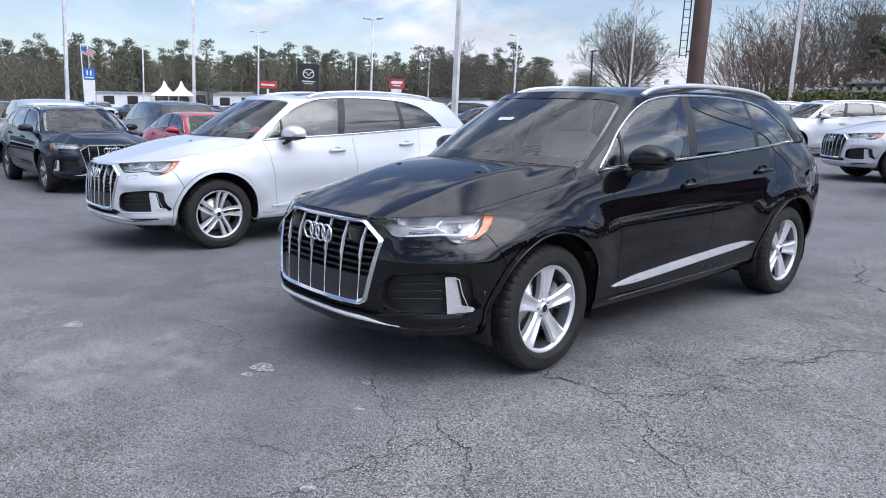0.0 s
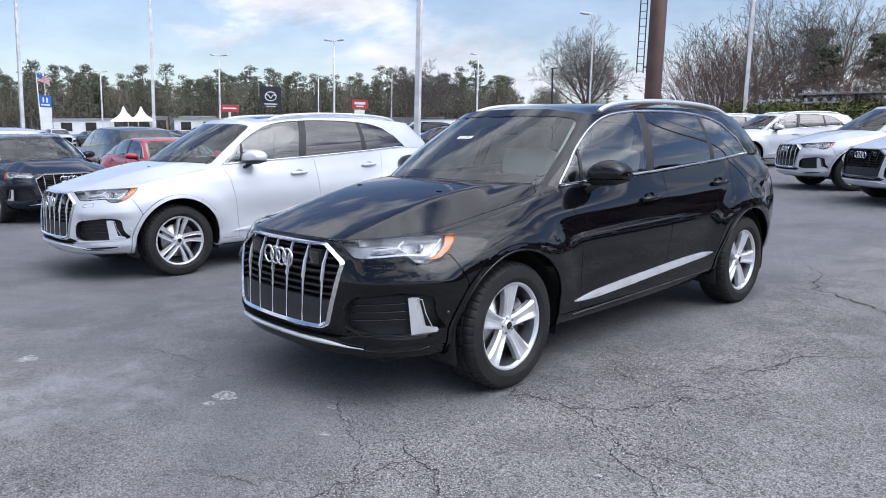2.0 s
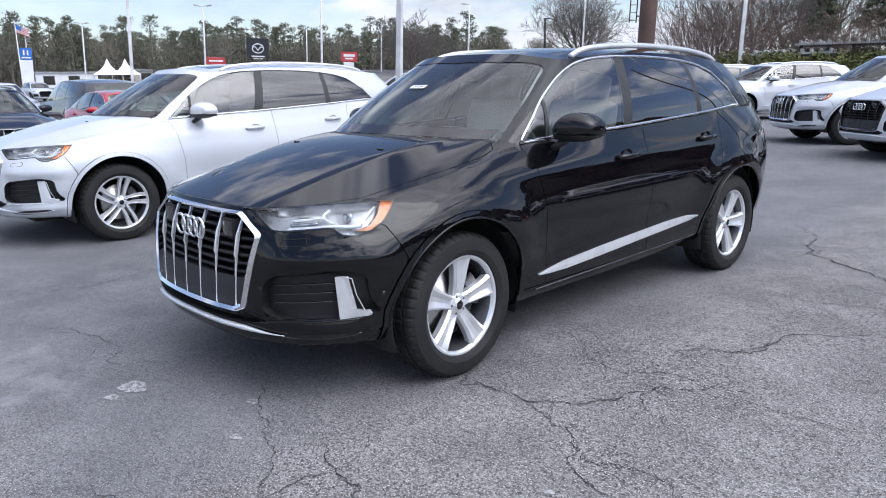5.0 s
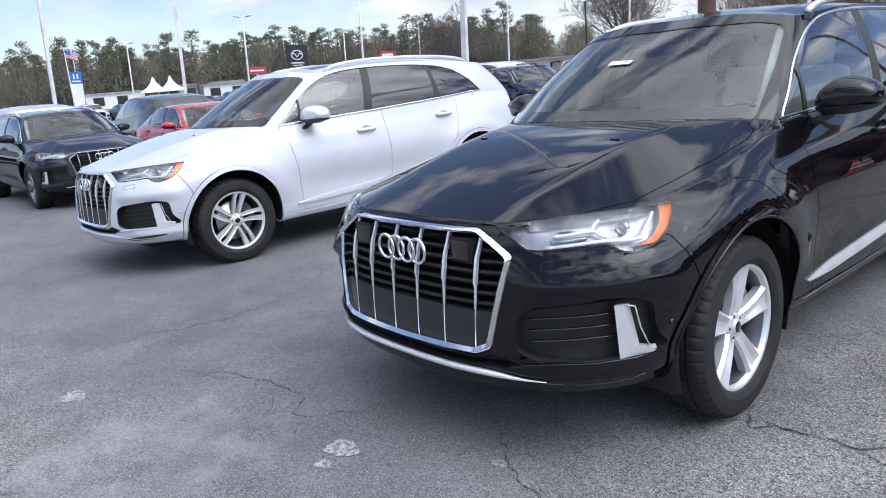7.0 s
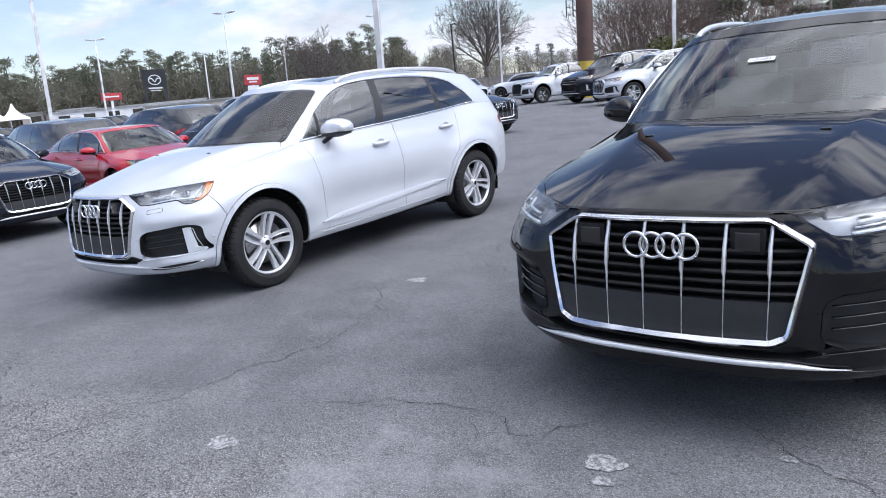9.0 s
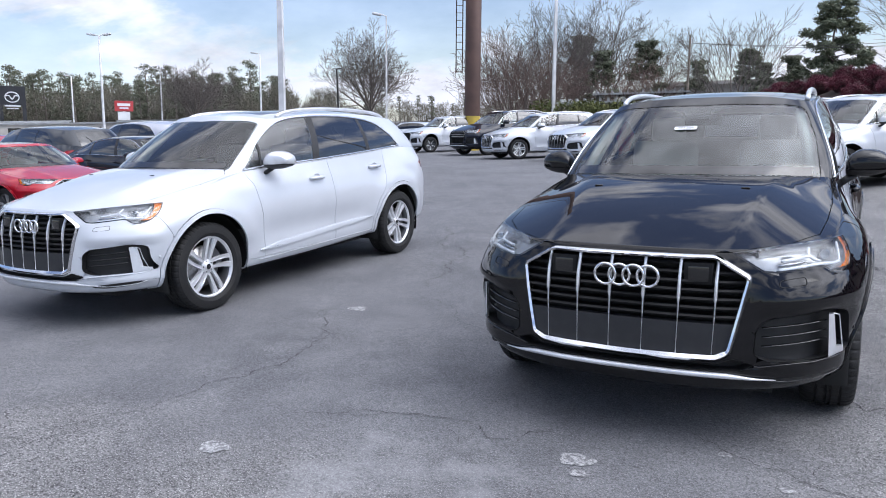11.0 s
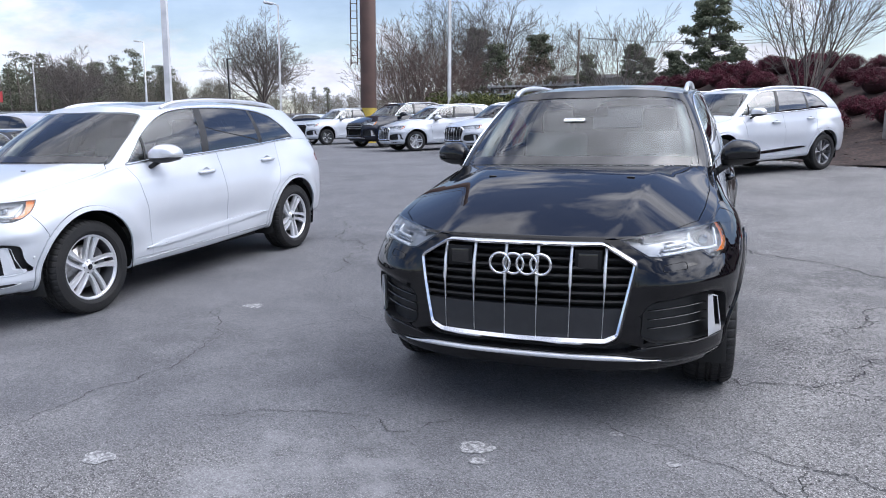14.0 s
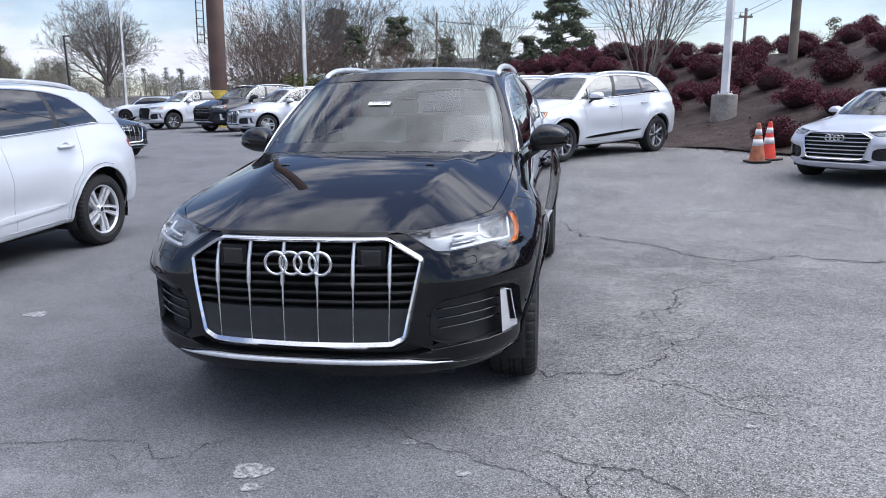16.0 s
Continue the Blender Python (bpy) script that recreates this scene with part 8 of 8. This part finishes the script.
def far_car(m, paint, warp, axles, track, size, label):
    """A parked car far off: skin, glass, lamps and wheels."""
    root = empty("parked_car", m)
    for pn in PANELS:
        if pn in ("intake_back", "lower_slot", "cowl", "front_arch_trim", "rear_arch_trim"):
            continue
        mat = GLASS_TINT if pn in ("windscreen", "rear_glass", "roof_glass") or "window" in pn else LAMP_CHROME if pn == "headlight_lens" else REDLAMP if pn == "tail_lamp" else GLOSS_BLACK if "pillar" in pn else paint
        for s in ((0,) if pn in WHOLE else (1, -1)):
            bm = panel_bm(pn, s, 0.001, 0.01)
            for v in bm.verts:
                v.co = warp(v.co)
            part(pn, bm, mat, root)
    bm = bmesh.new()
    box(bm, -0.8, 0.8, -0.5, 3.7, 0.24, 0.9)
    for v in bm.verts:
        v.co = warp(v.co)
    part("underbody", bm, DARK, root, "", False)
    for s in (1, -1):
        for y in axles:
            ob = new("wheel_rim", WHEELS["dark"][0][1]); ob.parent = root
            ob.matrix_basis = pose(s * track, y, HUB * size, 0, 0, 0 if s > 0 else 180) @ Matrix.Scale(size, 4)
            for name, me, _ in WHEELS["dark"][1:]:
                if name in ("tyre", "hub"):
                    o = new(name, FAR_TYRE if name == "tyre" else me); o.parent = ob
    return tagged(root, label, "car", "parked cars far off")


SHAPES = {"suv": (reshape(0.97, 2.85, 0.97, (0, 0.85, 1.08, 1.58, 1.67)), (0, 2.85), 0.81, 0.97), "sedan": (SEDAN["warp"], (0, 2.80), 0.785, 0.90)}
PROTO = {}
rnd = random.Random(31)


def far_at(x, y, turn, kind, paint, word):
    key = (kind, word)
    label = f"{word} parked {'SUV' if kind == 'suv' else 'saloon car'} in a far row"
    m = on_ground(x, y, turn)
    if key not in PROTO:
        w, ax, tr, sz = SHAPES[kind]
        PROTO[key] = far_car(m, paint, w, ax, tr, sz, label)
    else:
        copy_thing(PROTO[key], m)


far_at(-18.2, 4.3, -92, "suv", PAINT_GREY, "dark grey")
far_at(-18.2, 7.2, -92, "suv", PAINT_GREY, "dark grey")
far_at(-18.2, 10.1, -92, "suv", PAINT_SILVER, "silver")
far_at(-18.2, 1.3, -92, "suv", PAINT_SILVER, "silver")
far_at(-20.0, -1.8, 88, "suv", PAINT_WHITE, "white")
far_at(-19.5, 16.2, -70, "suv", PAINT_WHITE, "white")
far_at(-25.5, 33.5, 58, "suv", PAINT_WHITE, "white")
far_at(-29.8, 43.2, -68, "suv", PAINT_WHITE, "white")
far_at(-31.0, 34.0, 58, "suv", PAINT_SILVER, "silver")
CHOICE = (("suv", PAINT_WHITE, "white"), ("suv", PAINT_GREY, "dark grey"), ("sedan", PAINT_WHITE, "white"), ("sedan", PAINT_BLUE, "dark blue"), ("suv", PAINT_BLUE, "dark blue"), ("sedan", PAINT_GREY, "dark grey"), ("suv", PAINT_SILVER, "silver"), ("sedan", PAINT_RED, "red"))
for row, (x, turn) in enumerate(((-29.0, 90), (-34.5, -90), (-47.0, 90), (-52.5, -90), (-66, 90))):
    y = -12.0
    while y < 0.62 * (-x):
        if rnd.random() < 0.86 and abs(y - 12.8) > 1.5 and abs(y - 7.4) > 1.2:
            far_at(x, y, turn + rnd.uniform(-2, 2), *CHOICE[rnd.randrange(len(CHOICE))])
        y += 2.9
